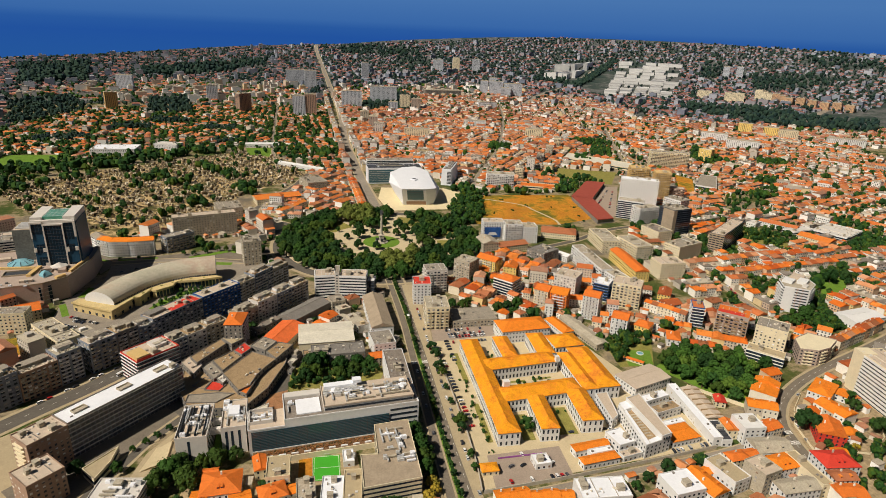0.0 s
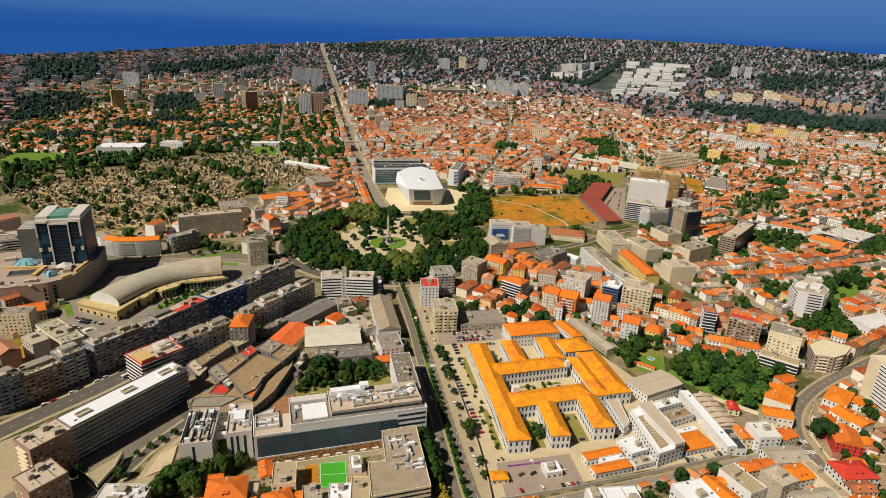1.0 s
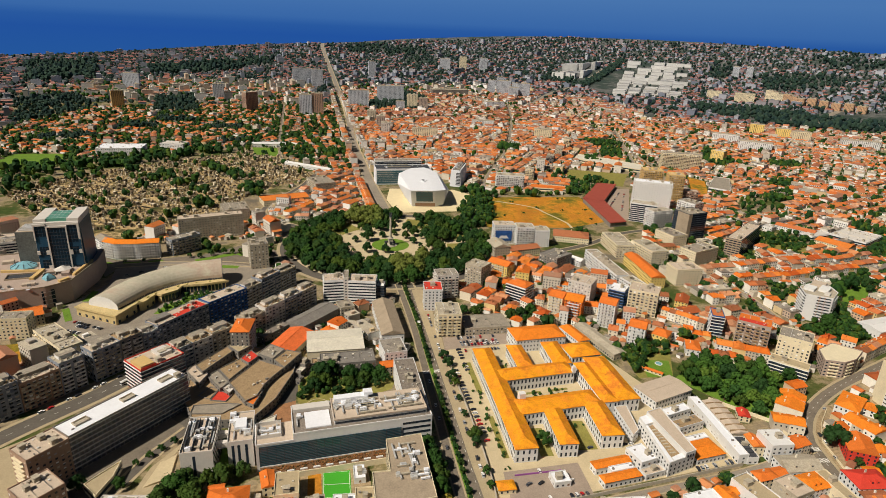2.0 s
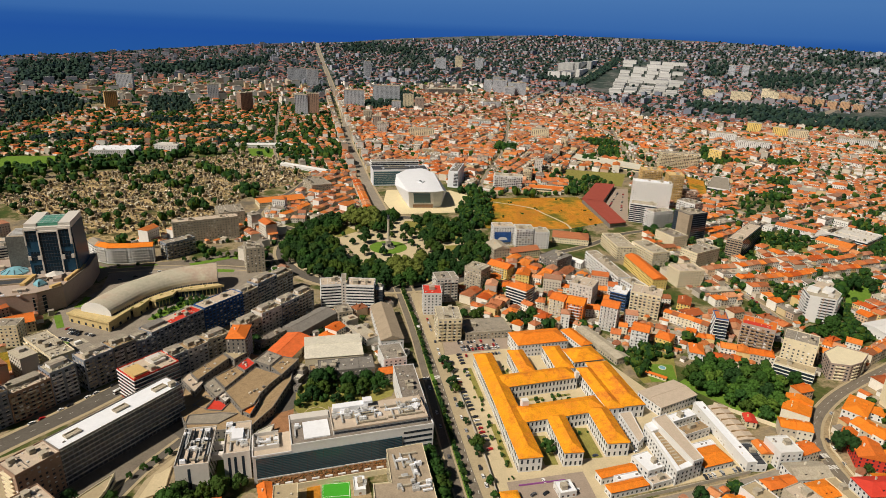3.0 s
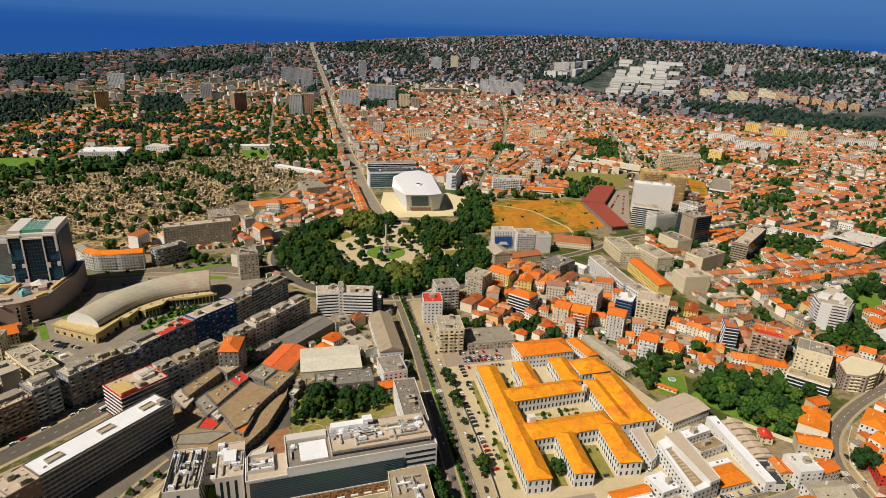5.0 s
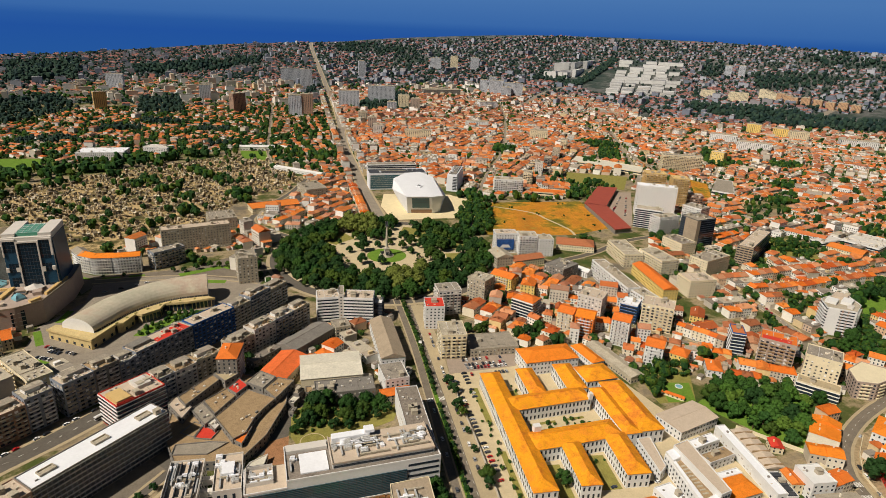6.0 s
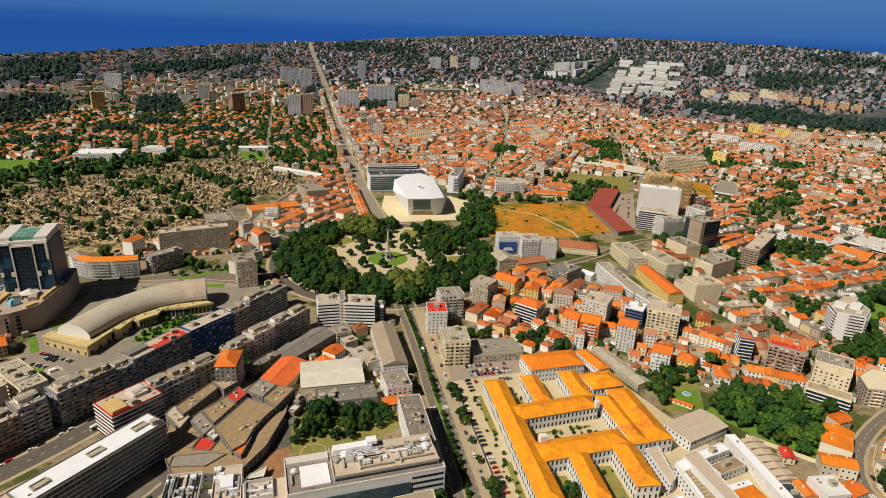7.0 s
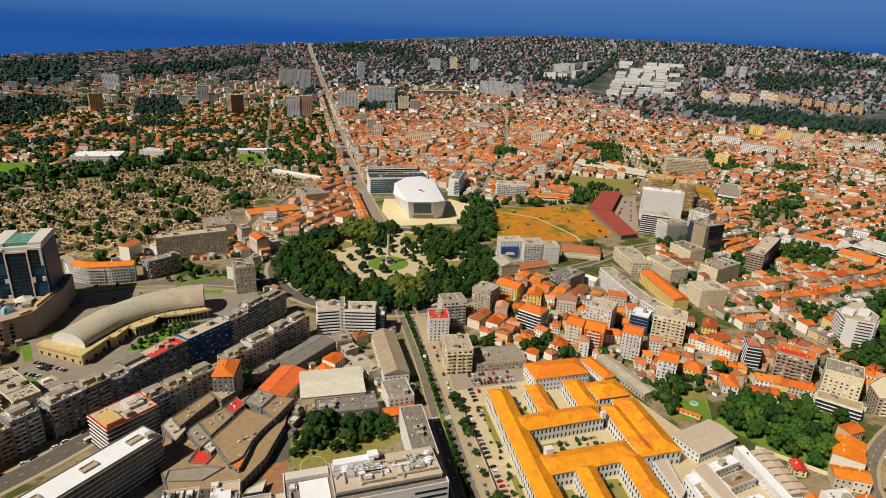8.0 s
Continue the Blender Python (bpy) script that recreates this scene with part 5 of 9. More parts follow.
for f in range(5):
    s = Shape()
    for k in range(3):
        a, c = ((441, 363), (455, 356)) if k == 0 else ((455, 356), (470, 358.5)) if k == 1 else ((470, 358.5), (489, 369))
        m = Vector(a).lerp(Vector(c), 0.5)
        s.tbox(pose(m.x, m.y, 0, 0, 0, math.degrees(math.atan2(c[1] - a[1], c[0] - a[0]))), (Vector(c) - Vector(a)).length * 0.5, 2.0, f * 3 + 0.5, f * 3 + 1.4)
    part("balcony", s, M_cream, ob, "cream balcony fronts", "stuff")
ob = flats(459, 296.5, 22, 54, -12, 11, "bands", M_cream, M_conc, "tall pale block with dark window bands and a blank end", extra=2, deep=1.7)
s = Shape()
s.box(-11.8, 17, -1, 0, 27.8, 35.6)
part("blank_end", s, M_cream, ob, "blank beige end wall")
terrace(538, 389, 89, 11, 17, 11, 9)
hall(577, 419, 44, 24, 5, 8, 2, M_white, M_white, "white hall with a low roof", "hall", 0, 1)
flats(592, 850, 60, 22, -30, 15, "punched", M_white, M_whiteroof, "tall white apartment slab", ww=1.1, wh=1.1, gap=3.8)
flats(544, 795, 38, 22, -39, 9, "bands", M_white, M_conc, "white terraced apartment block")
flats(552, 768, 36, 20, 6, 8, "balcony", M_white, M_conc, "white apartment block")
flats(634, 804, 31, 24, -69, 8, "balcony", M_white, M_conc, "white apartment block")
flats(640, 925, 34, 26, -21, 16, "balcony", M_ochre, M_ochre, "tall ochre apartment tower")
flats(660, 885, 26, 26, -25, 16, "balcony", M_ochre, M_ochre, "tall ochre apartment tower")
flats(852, 1130, 82, 20, -22, 11, "balcony", M_cream, M_conc, "long cream apartment slab")
# ---- round the concert hall ----
flats(407, 1010, 50, 22, -20, 8, "balcony", M_white, M_conc, "grey apartment block")


def concert_hall():
    ob = thing("concert_hall", "white faceted concrete concert hall with a large recessed window", "building", pose(0, 0, 0))
    bm = bmesh.new()
    for p in ((205, 916, 0), (243, 910, 0), (256, 915, 0), (268, 955, 0), (252, 990, 0), (206, 982, 0),
              (200, 905, 29), (238, 899, 29), (257, 907, 28), (191, 965, 26), (276, 955, 16), (196, 980, 39), (220, 1003, 42), (246, 1008, 42), (263, 988, 38), (208, 1000, 20), (258, 1004, 18)):
        bm.verts.new(p)
    bmesh.ops.convex_hull(bm, input=bm.verts)
    me = bpy.data.meshes.new("shell")
    bm.to_mesh(me)
    bm.free()
    part("shell", me, M_hull, ob)
    a, b, c, d = Vector((200, 905, 29)), Vector((238, 899, 29)), Vector((243, 910, 0)), Vector((205, 916, 0))
    out = (b - a).cross(d - a).normalized() * -0.5

    def on(u, v):
        return (a + (b - a) * u) * (1 - v) + (d + (c - d) * u) * v + (out if out.y < 0 else -out)
    s = Shape()
    s.face(on(0.2, 0.66), on(0.88, 0.66), on(0.88, 0.07), on(0.2, 0.07))
    win = part("large_window", s, M_glass_teal, ob, "dark corrugated glass")
    for k in range(1, 4):
        v = 0.06 + 0.56 * k / 4
        s = Shape()
        s.face(on(0.22, v + 0.007) + Vector((0, -0.2, 0)), on(0.86, v + 0.007) + Vector((0, -0.2, 0)), on(0.86, v - 0.007) + Vector((0, -0.2, 0)), on(0.22, v - 0.007) + Vector((0, -0.2, 0)))
        part("window_rail", s, M_dark, win)
    s = Shape()
    s.face(on(0.14, 0.97), on(0.96, 0.97), on(0.96, 0.76), on(0.14, 0.76))
    part("entrance_recess", s, M_brick, ob, "brown shaded entrance band")
    # roof hatch: a small solid diamond, the shade of its opening painted as a plate
    s = Shape()
    s.prism([(222, 945), (229, 936), (236, 945), (229, 954)], 28, 35.5)
    hatch = part("roof_hatch", s, M_hull, ob)
    s = Shape()
    s.prism([(225.5, 945), (229, 940.5), (232.5, 945), (229, 949.5)], 35.4, 35.62)
    part("opening", s, M_dark, hatch, "dark diamond plate painted as the opening's shade")
    take(corners(240, 955, 100, 110, 0))


concert_hall()


def glazed_slab(x, y, w, d, rot, h, label):
    """A white-framed slab with a dark louvred front."""
    ob = thing("office_building", label, "building", place(x, y, rot))
    take(corners(x, y, w, d, rot, 2))
    s = Shape()
    s.box(-w / 2, -d / 2, -1, w / 2, d / 2, h)
    part("wall", s, M_hull, ob)
    s = Shape()
    s.box(-w / 2 + 1.5, -d / 2 - 0.15, 2, w / 2 - 1.5, -d / 2 + 0.1, h - 2.5)
    glass = part("glass_front", s, M_glass_teal, ob, "dark louvred glass front")
    for k in range(1, 7):
        s = Shape()
        z = 2 + (h - 4.5) * k / 7
        s.box(-w / 2 + 1.5, -d / 2 - 0.35, z - 0.15, w / 2 - 1.5, -d / 2 - 0.14, z + 0.15)
        part("louvre", s, M_metal, glass)
    s = Shape()
    s.ring(w, d, h, h + 0.9, 0.5)
    part("parapet", s, M_hull, ob)
    s = Shape()
    s.box(-w / 2 + 0.6, -d / 2 + 0.6, h + 0.02, w / 2 - 0.6, d / 2 - 0.6, h + 0.3)
    part("roof", s, M_dark, ob)
    plant(ob, -w / 2 + 3, -d / 2 + 3, w / 2 - 3, d / 2 - 3, h + 0.3, int(w), 8)


glazed_slab(222, 1076, 100, 34, -2, 28, "long white-framed office slab with a dark front")
flats(228, 1150, 90, 20, -2, 8, "bands", M_white, M_conc, "white apartment slab behind the office", extra=1)


def office_tower():
    """A white tower with a slanting slatted end."""
    x, y, w, d, rot, h = 327, 1066, 20, 76, -26, 29
    ob = thing("office_building", "narrow white office tower with a slatted end", "building", place(x, y, rot))
    take(corners(x, y, w, d, rot, 2))
    s = Shape()
    s.prism([(-w / 2, -d / 2), (w / 2, -d / 2), (w / 2, d / 2), (-w / 2, d / 2)], -1, h, [(-w / 2 + 1, -d / 2 + 2), (w / 2 - 2, -d / 2 + 2), (w / 2 - 2, d / 2), (-w / 2 + 1, d / 2)])
    part("wall", s, M_hull, ob)
    for k in range(9):
        s = Shape()
        z = 3 + k * 2.6
        t = 2 * z / h
        s.box(w * 0.05, -d / 2 + t - 0.3, z, w / 2 - 1.6, -d / 2 + t + 0.3, z + 1.5)
        part("slat_window", s, M_dark, ob)
    s = Shape()
    s.box(-w / 2 + 3, -d / 2 + 6, h - 0.1, w / 2 - 4, d / 2 - 4, h + 0.6)
    part("roof", s, M_conc_dk, ob)
    plant(ob, -w / 2 + 4, -d / 2 + 8, w / 2 - 5, d / 2 - 6, h + 0.6, 5, 8)


office_tower()


def red_depot():
    """Two low wings under one angled dark red roof."""
    ob = thing("depot", "low bent building under a dark red sheet roof", "building", pose(0, 0, 0))
    plan_a, plan_b = [(500, 905), (528, 885), (612, 990), (580, 1003)], [(474, 771), (502, 774), (528, 884), (500, 904)]
    for pts in (plan_a, plan_b):
        s = Shape()
        s.prism(pts, -0.5, 6.5)
        part("wall", s, M_conc_dk, ob)
        s = Shape()
        cx, cy = sum(p[0] for p in pts) / 4, sum(p[1] for p in pts) / 4
        s.prism([(cx + (p[0] - cx) * 1.03, cy + (p[1] - cy) * 1.02) for p in pts], 6.5, 7.6)
        part("roof", s, M_redroof, ob)
        take(pts)


red_depot()


M_dryplant = varied("rust_planting", [(0.20, 0.085, 0.03), (0.30, 0.15, 0.06), (0.09, 0.07, 0.03), (0.24, 0.11, 0.04)], "island", 0.9, 2.0, 0.3, 0.0)


def clinic():
    """The long white hospital building with its glass front, set-back top and roof plant."""
    ob = thing("hospital_building", "long white modern hospital with a dark glass front and roof plant", "building", place(46, 360, 1))
    take(corners(46, 360, 92, 34, 1, 3))
    H, w, d = 24, 90, 30
    s = Shape()
    s.box(-w / 2, -d / 2, -1, w / 2, d / 2, H)
    part("wall", s, M_white, ob)
    s = Shape()
    s.ring(w + 0.2, d + 0.2, H - 0.2, H + 1.1, 0.5)
    part("parapet", s, M_white, ob)
    s = Shape()
    s.box(-w / 2 + 0.6, -d / 2 + 0.6, H, w / 2 - 0.6, d / 2 - 0.6, H + 0.15)
    part("roof", s, M_flat, ob)
    s = Shape()
    s.box(-19, -11, H + 0.15, 42, d / 2 - 1, H + 3.6)
    top = part("upper_storey", s, M_white, ob, "set-back pale top storey")
    s = Shape()
    s.box(-18.5, -11.15, H + 0.8, 41.5, -10.9, H + 2.2)
    s.box(41.9, -10, H + 0.8, 42.15, d / 2 - 2, H + 2.2)
    part("window_strip", s, M_glass, top)
    s = Shape()
    s.box(-19.3, -11.4, H + 3.6, 42.3, -10.9, H + 4.6)
    s.box(41.8, -10.9, H + 3.6, 42.3, d / 2 - 1, H + 4.6)
    s.box(-19.3, -10.9, H + 3.6, -18.8, d / 2 - 1, H + 4.6)
    part("parapet", s, M_deck, top)
    s = Shape()
    s.box(-18.7, -10.8, H + 3.55, 41.7, d / 2 - 1.1, H + 3.75)
    part("roof", s, M_deck, top)
    plant(ob, -17, -6, 12, 7, H + 3.75, 3, 34)
    plant(ob, 24, -5, 40, 9, H + 3.75, 4, 22)
    plant(ob, -10, -9, 40, 10, H + 3.75, 5, 14)
    s = Shape()
    s.box(-17, 7.5, H + 3.75, 6, 12.5, H + 7)
    s.box(3, 7.8, H + 7, 9, 13, H + 9)
    part("plant_room", s, M_whiteroof, ob, "long white plant room")
    s = Shape()
    s.box(-37, -11, H + 0.2, -21, 6, H + 1.0)
    part("white_deck", s, M_whiteroof, ob)
    s = Shape()
    s.box(-44, 8, H + 0.2, -20, 14, H + 2.4)
    part("roof_screen", s, M_panel, ob)
    plant(ob, -43.5, -8, -38, 5, H + 0.2, 6, 6)
    # the lower glazed wing that carries the front on
    s = Shape()
    s.box(-68, -d / 2, -1, -w / 2, 6, 19.6)
    wing = part("glazed_wing", s, M_panel, ob)
    s = Shape()
    s.box(-67.6, -d / 2 + 0.4, 19.6, -w / 2 - 0.05, 5.6, 19.8)
    part("roof", s, M_deck, wing)
    s = Shape()
    s.box(-68.2, -d / 2 - 0.2, 19.5, -w / 2 - 0.05, -d / 2 + 0.4, 20.6)
    s.box(-68.2, -d / 2 + 0.4, 19.5, -67.6, 6, 20.6)
    part("parapet", s, M_white, wing)
    s = Shape()
    for a in ((-67, -9, -52, -8.6), (-67, 4.6, -52, 5), (-67, -8.6, -66.6, 4.6), (-52.4, -8.6, -52, 4.6)):
        s.box(a[0], a[1], 19.8, a[2], a[3], 22.4)
    part("plant_screen", s, M_panel, wing)
    plant(ob, -65.5, -7, -53, 3.5, 19.8, 7, 16)
    s = Shape()
    s.box(-66, -d / 2 - 0.5, 3, 24, -d / 2 + 0.2, 18.6)
    glass = part("curtain_wall", s, M_glass_teal, ob, "dark teal curtain glass")
    for k in range(14):
        s = Shape()
        z = 3 + 15.6 * k / 13
        s.box(-66, -d / 2 - 0.7, z - 0.06, 24, -d / 2 - 0.48, z + 0.06)
        part("transom", s, M_dark, glass)
    for k in range(19):
        s = Shape()
        x = -66 + 90 * k / 18
        s.box(x - 0.08, -d / 2 - 0.66, 3, x + 0.08, -d / 2 - 0.48, 18.6)
        part("mullion", s, M_dark, glass)
    for k in range(5):
        s = Shape()
        s.box(25, -d / 2 - 0.15, 4 + 4 * k, w / 2 - 1, -d / 2 + 0.1, 5.5 + 4 * k)
        part("window_strip", s, M_glass, ob)
        s = Shape()
        s.box(w / 2 - 0.1, -d / 2 + 2, 4 + 4 * k, w / 2 + 0.15, d / 2 - 2, 5.5 + 4 * k)
        part("window_strip", s, M_glass, ob)
    # brown garden terrace with white planters at the foot of the glass
    s = Shape()
    s.box(-66, -d / 2 - 10, -1, 25, -d / 2 - 1, 3.5)
    deck = part("garden_terrace", s, M_soil, ob, "brown planted terrace")
    for k in range(11):
        s = Shape()
        x = -58 + 8 * k
        s.box(x, -d / 2 - 8.3, 3.5, x + 4.4, -d / 2 - 7.2, 4.2)
        part("planter", s, M_white, deck)
    s = Shape()
    s.box(-66, -d / 2 - 10.6, -1, 25, -d / 2 - 10, 4.3)
    part("terrace_wall", s, M_cream, deck)
    s = Shape()
    s.box(-66, -d / 2 - 1.0, -1, 25, -d / 2 - 0.2, 4.2)
    part("white_kerb", s, M_white, deck)
    g = random.Random(41)
    s = Shape()
    for k in range(260):
        x, y = g.uniform(-65, 24), -d / 2 - g.uniform(1.8, 6.6)
        s.tbox(pose(x, y, 3.5, 0, 0, g.uniform(0, 90)), g.uniform(0.5, 1.4), g.uniform(0.5, 1.2), -0.1, g.uniform(0.3, 0.9))
    part("planting", s, M_dryplant, deck, "rust-brown low planting", "stuff")


clinic()


def side_wings():
    """The grey panelled wings beside the long hospital, joined by bridges."""
    for x, y, w, d, rot, h, seed, n in ((-55, 364, 19, 36, -4, 18.5, 22, 26), (-30.6, 365.5, 15.4, 31, -1, 19.5, 21, 18)):
        ob = thing("hospital_wing", "grey panelled hospital wing crowded with rooftop ducts", "building", place(x, y, rot))
        take(corners(x, y, w, d, rot, 2))
        s = Shape()
        s.box(-w / 2, -d / 2, -1, w / 2, d / 2, h)
        part("wall", s, M_panel, ob)
        s = Shape()
        s.ring(w + 0.1, d + 0.1, h - 0.1, h + 1.2, 0.4)
        part("parapet", s, M_panel, ob)
        s = Shape()
        s.box(-w / 2 + 0.4, -d / 2 + 0.4, h - 0.02, w / 2 - 0.4, d / 2 - 0.4, h + 0.15)
        part("roof", s, M_deck, ob)
        for u in ((-1.5,) if w > 16 else (-4.5, -1.0, 3.5)):
            s = Shape()
            s.box(u - 0.8, -d / 2 - 0.08, 2, u + 0.8, -d / 2 + 0.1, h - 2)
            part("window_slot", s, M_glass, ob, "tall dark window slot")
        for f in range(5):
            s = Shape()
            s.box(w / 2 - 0.1, -d / 2 + 2, 1.5 + f * 3.4, w / 2 + 0.08, d / 2 - 2, 2.9 + f * 3.4)
            part("window_strip", s, M_glass, ob)
        plant(ob, -w / 2 + 1.5, -d / 2 + 1.5, w / 2 - 1.5, d / 2 - 2, h + 0.15, seed, n)
        if w > 16:
            for u in (-5, 4.5):
                s = Shape()
                s.box(u - 2.6, -d / 2 + 2, h + 0.15, u - 2.2, d / 2 - 3, h + 2.4)
                s.box(u + 2.2, -d / 2 + 2, h + 0.15, u + 2.6, d / 2 - 3, h + 2.4)
                part("louvre_screen", s, M_dark, ob, "dark louvred screen")
            for v in (-4, 6):
                s = Shape()
                s.box(w / 2, v - 1.6, 11, w / 2 + 6.4, v + 1.6, 15)
                part("bridge", s, M_panel, ob, "grey link bridge")
        else:
            s = Shape()
            s.box(-3.4, -4, h + 0.15, 3.4, 6, h + 3)
            part("roof_box", s, M_whiteroof, ob, "white boxed roof unit")


side_wings()
s = Shape()
s.prism([(-45, 346), (-39.5, 347), (-39.5, 372), (-44, 372)], -0.05, 0.6)
tagged(part("lawn", s, M_lawn), "bright green bank between hospital wings", "lawn", "", "structure")
ob = poly_block("office_building", "pale concrete block with a tan roof and white ducts", [(43, 281), (78.2, 282), (82.2, 339.2), (58.7, 338.2), (56, 309), (45.5, 310)], 15.5, M_cream, M_tanroof, "bands", 5)
plant(ob, 60, 303, 76, 332, 15.62, 23, 18)
plant(ob, 58, 297, 78, 306, 15.62, 24, 10)


M_podium = plain("yellow_stone", (0.56, 0.44, 0.22), 0.85, 0, 6.0, 0.25, 0.2)


def market_hall():
    """A crescent hall under a barrel vault, on a pale podium."""
    ob = thing("market_hall", "curved market hall under a pale ribbed barrel vault", "building", pose(0, 0, 0))
    spine = smooth_line([(-162, 591), (-151, 609), (-136, 630), (-113, 648), (-90, 657), (-62, 660)], 6)
    n, segs = 14, len(spine)
    shell, ends = Shape(), Shape()
    half, base, rise = 16.5, 10.5, 9.5
    rings = []
    for i, p in enumerate(spine):
        l, r = ribbon_points(spine, half)[0][i], ribbon_points(spine, half)[1][i]
        rings.append([(l[0] + (r[0] - l[0]) * (0.5 - 0.5 * math.cos(math.pi * k / n)), l[1] + (r[1] - l[1]) * (0.5 - 0.5 * math.cos(math.pi * k / n)), base + (rise + 4.5 * i / segs) * math.sin(math.pi * k / n)) for k in range(n + 1)])
    for i in range(segs - 1):
        for k in range(n):
            shell.face(rings[i][k], rings[i][k + 1], rings[i + 1][k + 1], rings[i + 1][k])
    part("vault", shell, M_vault, ob, "weathered pale metal vault")
    for i in range(1, segs - 1, 2):
        s = Shape()
        for k in range(n):
            a, b = Vector(rings[i][k]), Vector(rings[i][k + 1])
            t = (Vector(rings[i + 1][k]) - a).normalized() * 0.25
            s.face(a + t + Vector((0, 0, 0.2)), b + t + Vector((0, 0, 0.2)), b - t + Vector((0, 0, 0.2)), a - t + Vector((0, 0, 0.2)))
        part("rib", s, M_vault, ob)
    for i in (0, segs - 1):
        s = Shape()
        s.face(*[(p[0], p[1], p[2]) for p in rings[i]])
        s.face(rings[i][0], rings[i][n], (rings[i][n][0], rings[i][n][1], 0), (rings[i][0][0], rings[i][0][1], 0))
        part("gable", s, M_white, ob, "white end wall")
    s = Shape()
    left, right = ribbon_points(spine, half - 0.3)
    for i in range(segs - 1):
        s.face((*right[i], 0), (*right[i + 1], 0), (*right[i + 1], base), (*right[i], base))
    part("side_wall", s, M_dark, ob, "dark glazed side")
    s = Shape()
    for i in range(segs - 1):
        s.face((*left[i + 1], 0), (*left[i], 0), (*left[i], base), (*left[i + 1], base))
    part("side_wall", s, M_dark, ob, "dark glazed side")
    s = Shape()
    inner = ribbon_points(spine, half + 0.4)[1]
    for i in range(segs - 1):
        take([inner[i], inner[i + 1], left[i + 1], left[i]])
    edge = [(-188, 597), (-147, 568), (-133.3, 594.6), (-127.5, 596.5), (-120.5, 613), (-115, 610), (-101, 619.6), (-98.5, 630.5), (-78, 630.4), (-54, 636)]
    back = [inner[int(k * (segs - 1) / 6)] for k in range(6, -1, -1)]
    plan = edge + back + [(-146, 585), (-176, 603), (-183, 606)]
    take(plan)
    s = Shape()
    s.prism(plan, 7.9, 9.0)
    part("podium", s, M_podium, ob, "yellowish stone terrace slab")
    n_edge = len(edge)
    s, rail, dark = Shape(), Shape(), Shape()
    for i in range(n_edge - 1):
        p, q = Vector(edge[i]), Vector(edge[i + 1])
        u = (q - p).normalized()
        inward = Vector((-u.y, u.x))
        m = p.lerp(q, 0.5)
        turn = math.degrees(math.atan2(u.y, u.x))
        long = (q - p).length
        w = m + inward * 1.9
        s.tbox(pose(w.x, w.y, 0, 0, 0, turn), max(1.0, long - 1.6), 1.4, -0.5, 7.95)
        w = m + inward * 0.35
        rail.tbox(pose(w.x, w.y, 0, 0, 0, turn), long - 0.3, 0.35, 9.0, 9.9)
        if long > 8:
            count = int(long / (3.2 if i >= 4 else 8.0))
            for k in range(count):
                w = p.lerp(q, (k + 0.5) / count) + inward * 1.16
                dark.tbox(pose(w.x, w.y, 0, 0, 0, turn), 2.7, 0.1, 0.6, 7.0 if i >= 4 else 3.4)
    part("podium_wall", s, M_podium, ob, "set-back stone wall under the terrace")
    part("terrace_wall", rail, M_podium, ob, "low stone parapet")
    part("glazing", dark, M_glass, ob, "dark openings under the terrace", "stuff")
    s = Shape()
    for i in range(2, segs - 1):
        p, q = Vector(inner[i]), Vector(inner[i - 1])
        for k in range(3):
            w = p.lerp(q, k / 3)
            s.tbox(pose(w.x, w.y, 0), 0.35, 0.35, 9.0, base)
    part("mullions", s, M_panel, ob, "pale mullions under the eaves", "stuff")
    for i in range(3, segs - 2, 2):
        q = ribbon_points(spine, half + 4.5)[1][i]
        s = Shape()
        s.tbox(pose(q[0], q[1], 0, 0, 0, 30 + i * 3), 2.4, 1.2, 9.0, 9.7)
        part("planter", s, M_pale_grass, ob)


M_vault = patchy("vault_sheet", [(0.42, 0.40, 0.31), (0.48, 0.44, 0.345), (0.44, 0.345, 0.27), (0.50, 0.475, 0.37)], 70.0, 0.12, 0.0)
market_hall()
s = Shape()
s.prism([(-200, 560), (-165, 545), (-140, 545), (-100, 590), (-20, 640), (-15, 690), (-60, 712), (-120, 727), (-178, 712), (-176, 670), (-203, 622)], -0.05, 0.07)
tagged(part("market_yard", s, M_avenue), "pale paved yard and drives round the market hall", "yard", "", "structure")
car_row(-188, 566, -165, 552, 7, 55, 0.8, 0.12)
car_row(-165, 690, -120, 712, 10, 20, 0.5, 0.12)
car_row(-181, 574, -168, 566, 5, 55, 0.9, 0.12)
car_row(-186, 583, -158, 563, 9, 55, 0.75, 0.12)
s = Shape()
s.prism([(-120, 588), (-112, 606), (-98, 615), (-96, 626), (-60, 631), (-56, 618), (-100, 584)], -0.05, 0.12)
tagged(part("garden_strip", s, M_lawn), "planted strip between the market hall and a row of flats", "garden", "", "structure")
for x, y, w, d, rot in ((-183, 556, 16, 7, -35), (-110, 705, 30, 8, 15), (-60, 700, 26, 8, -15), (-196, 600, 6, 30, 20), (-186, 640, 6, 24, -10)):
    s = Shape()
    s.tbox(pose(x, y, 0, 0, 0, rot), w, d, 0.02, 0.2)
    tagged(part("lawn", s, M_lawn), "small kerbed lawn in the yard", "lawn", "", "structure")


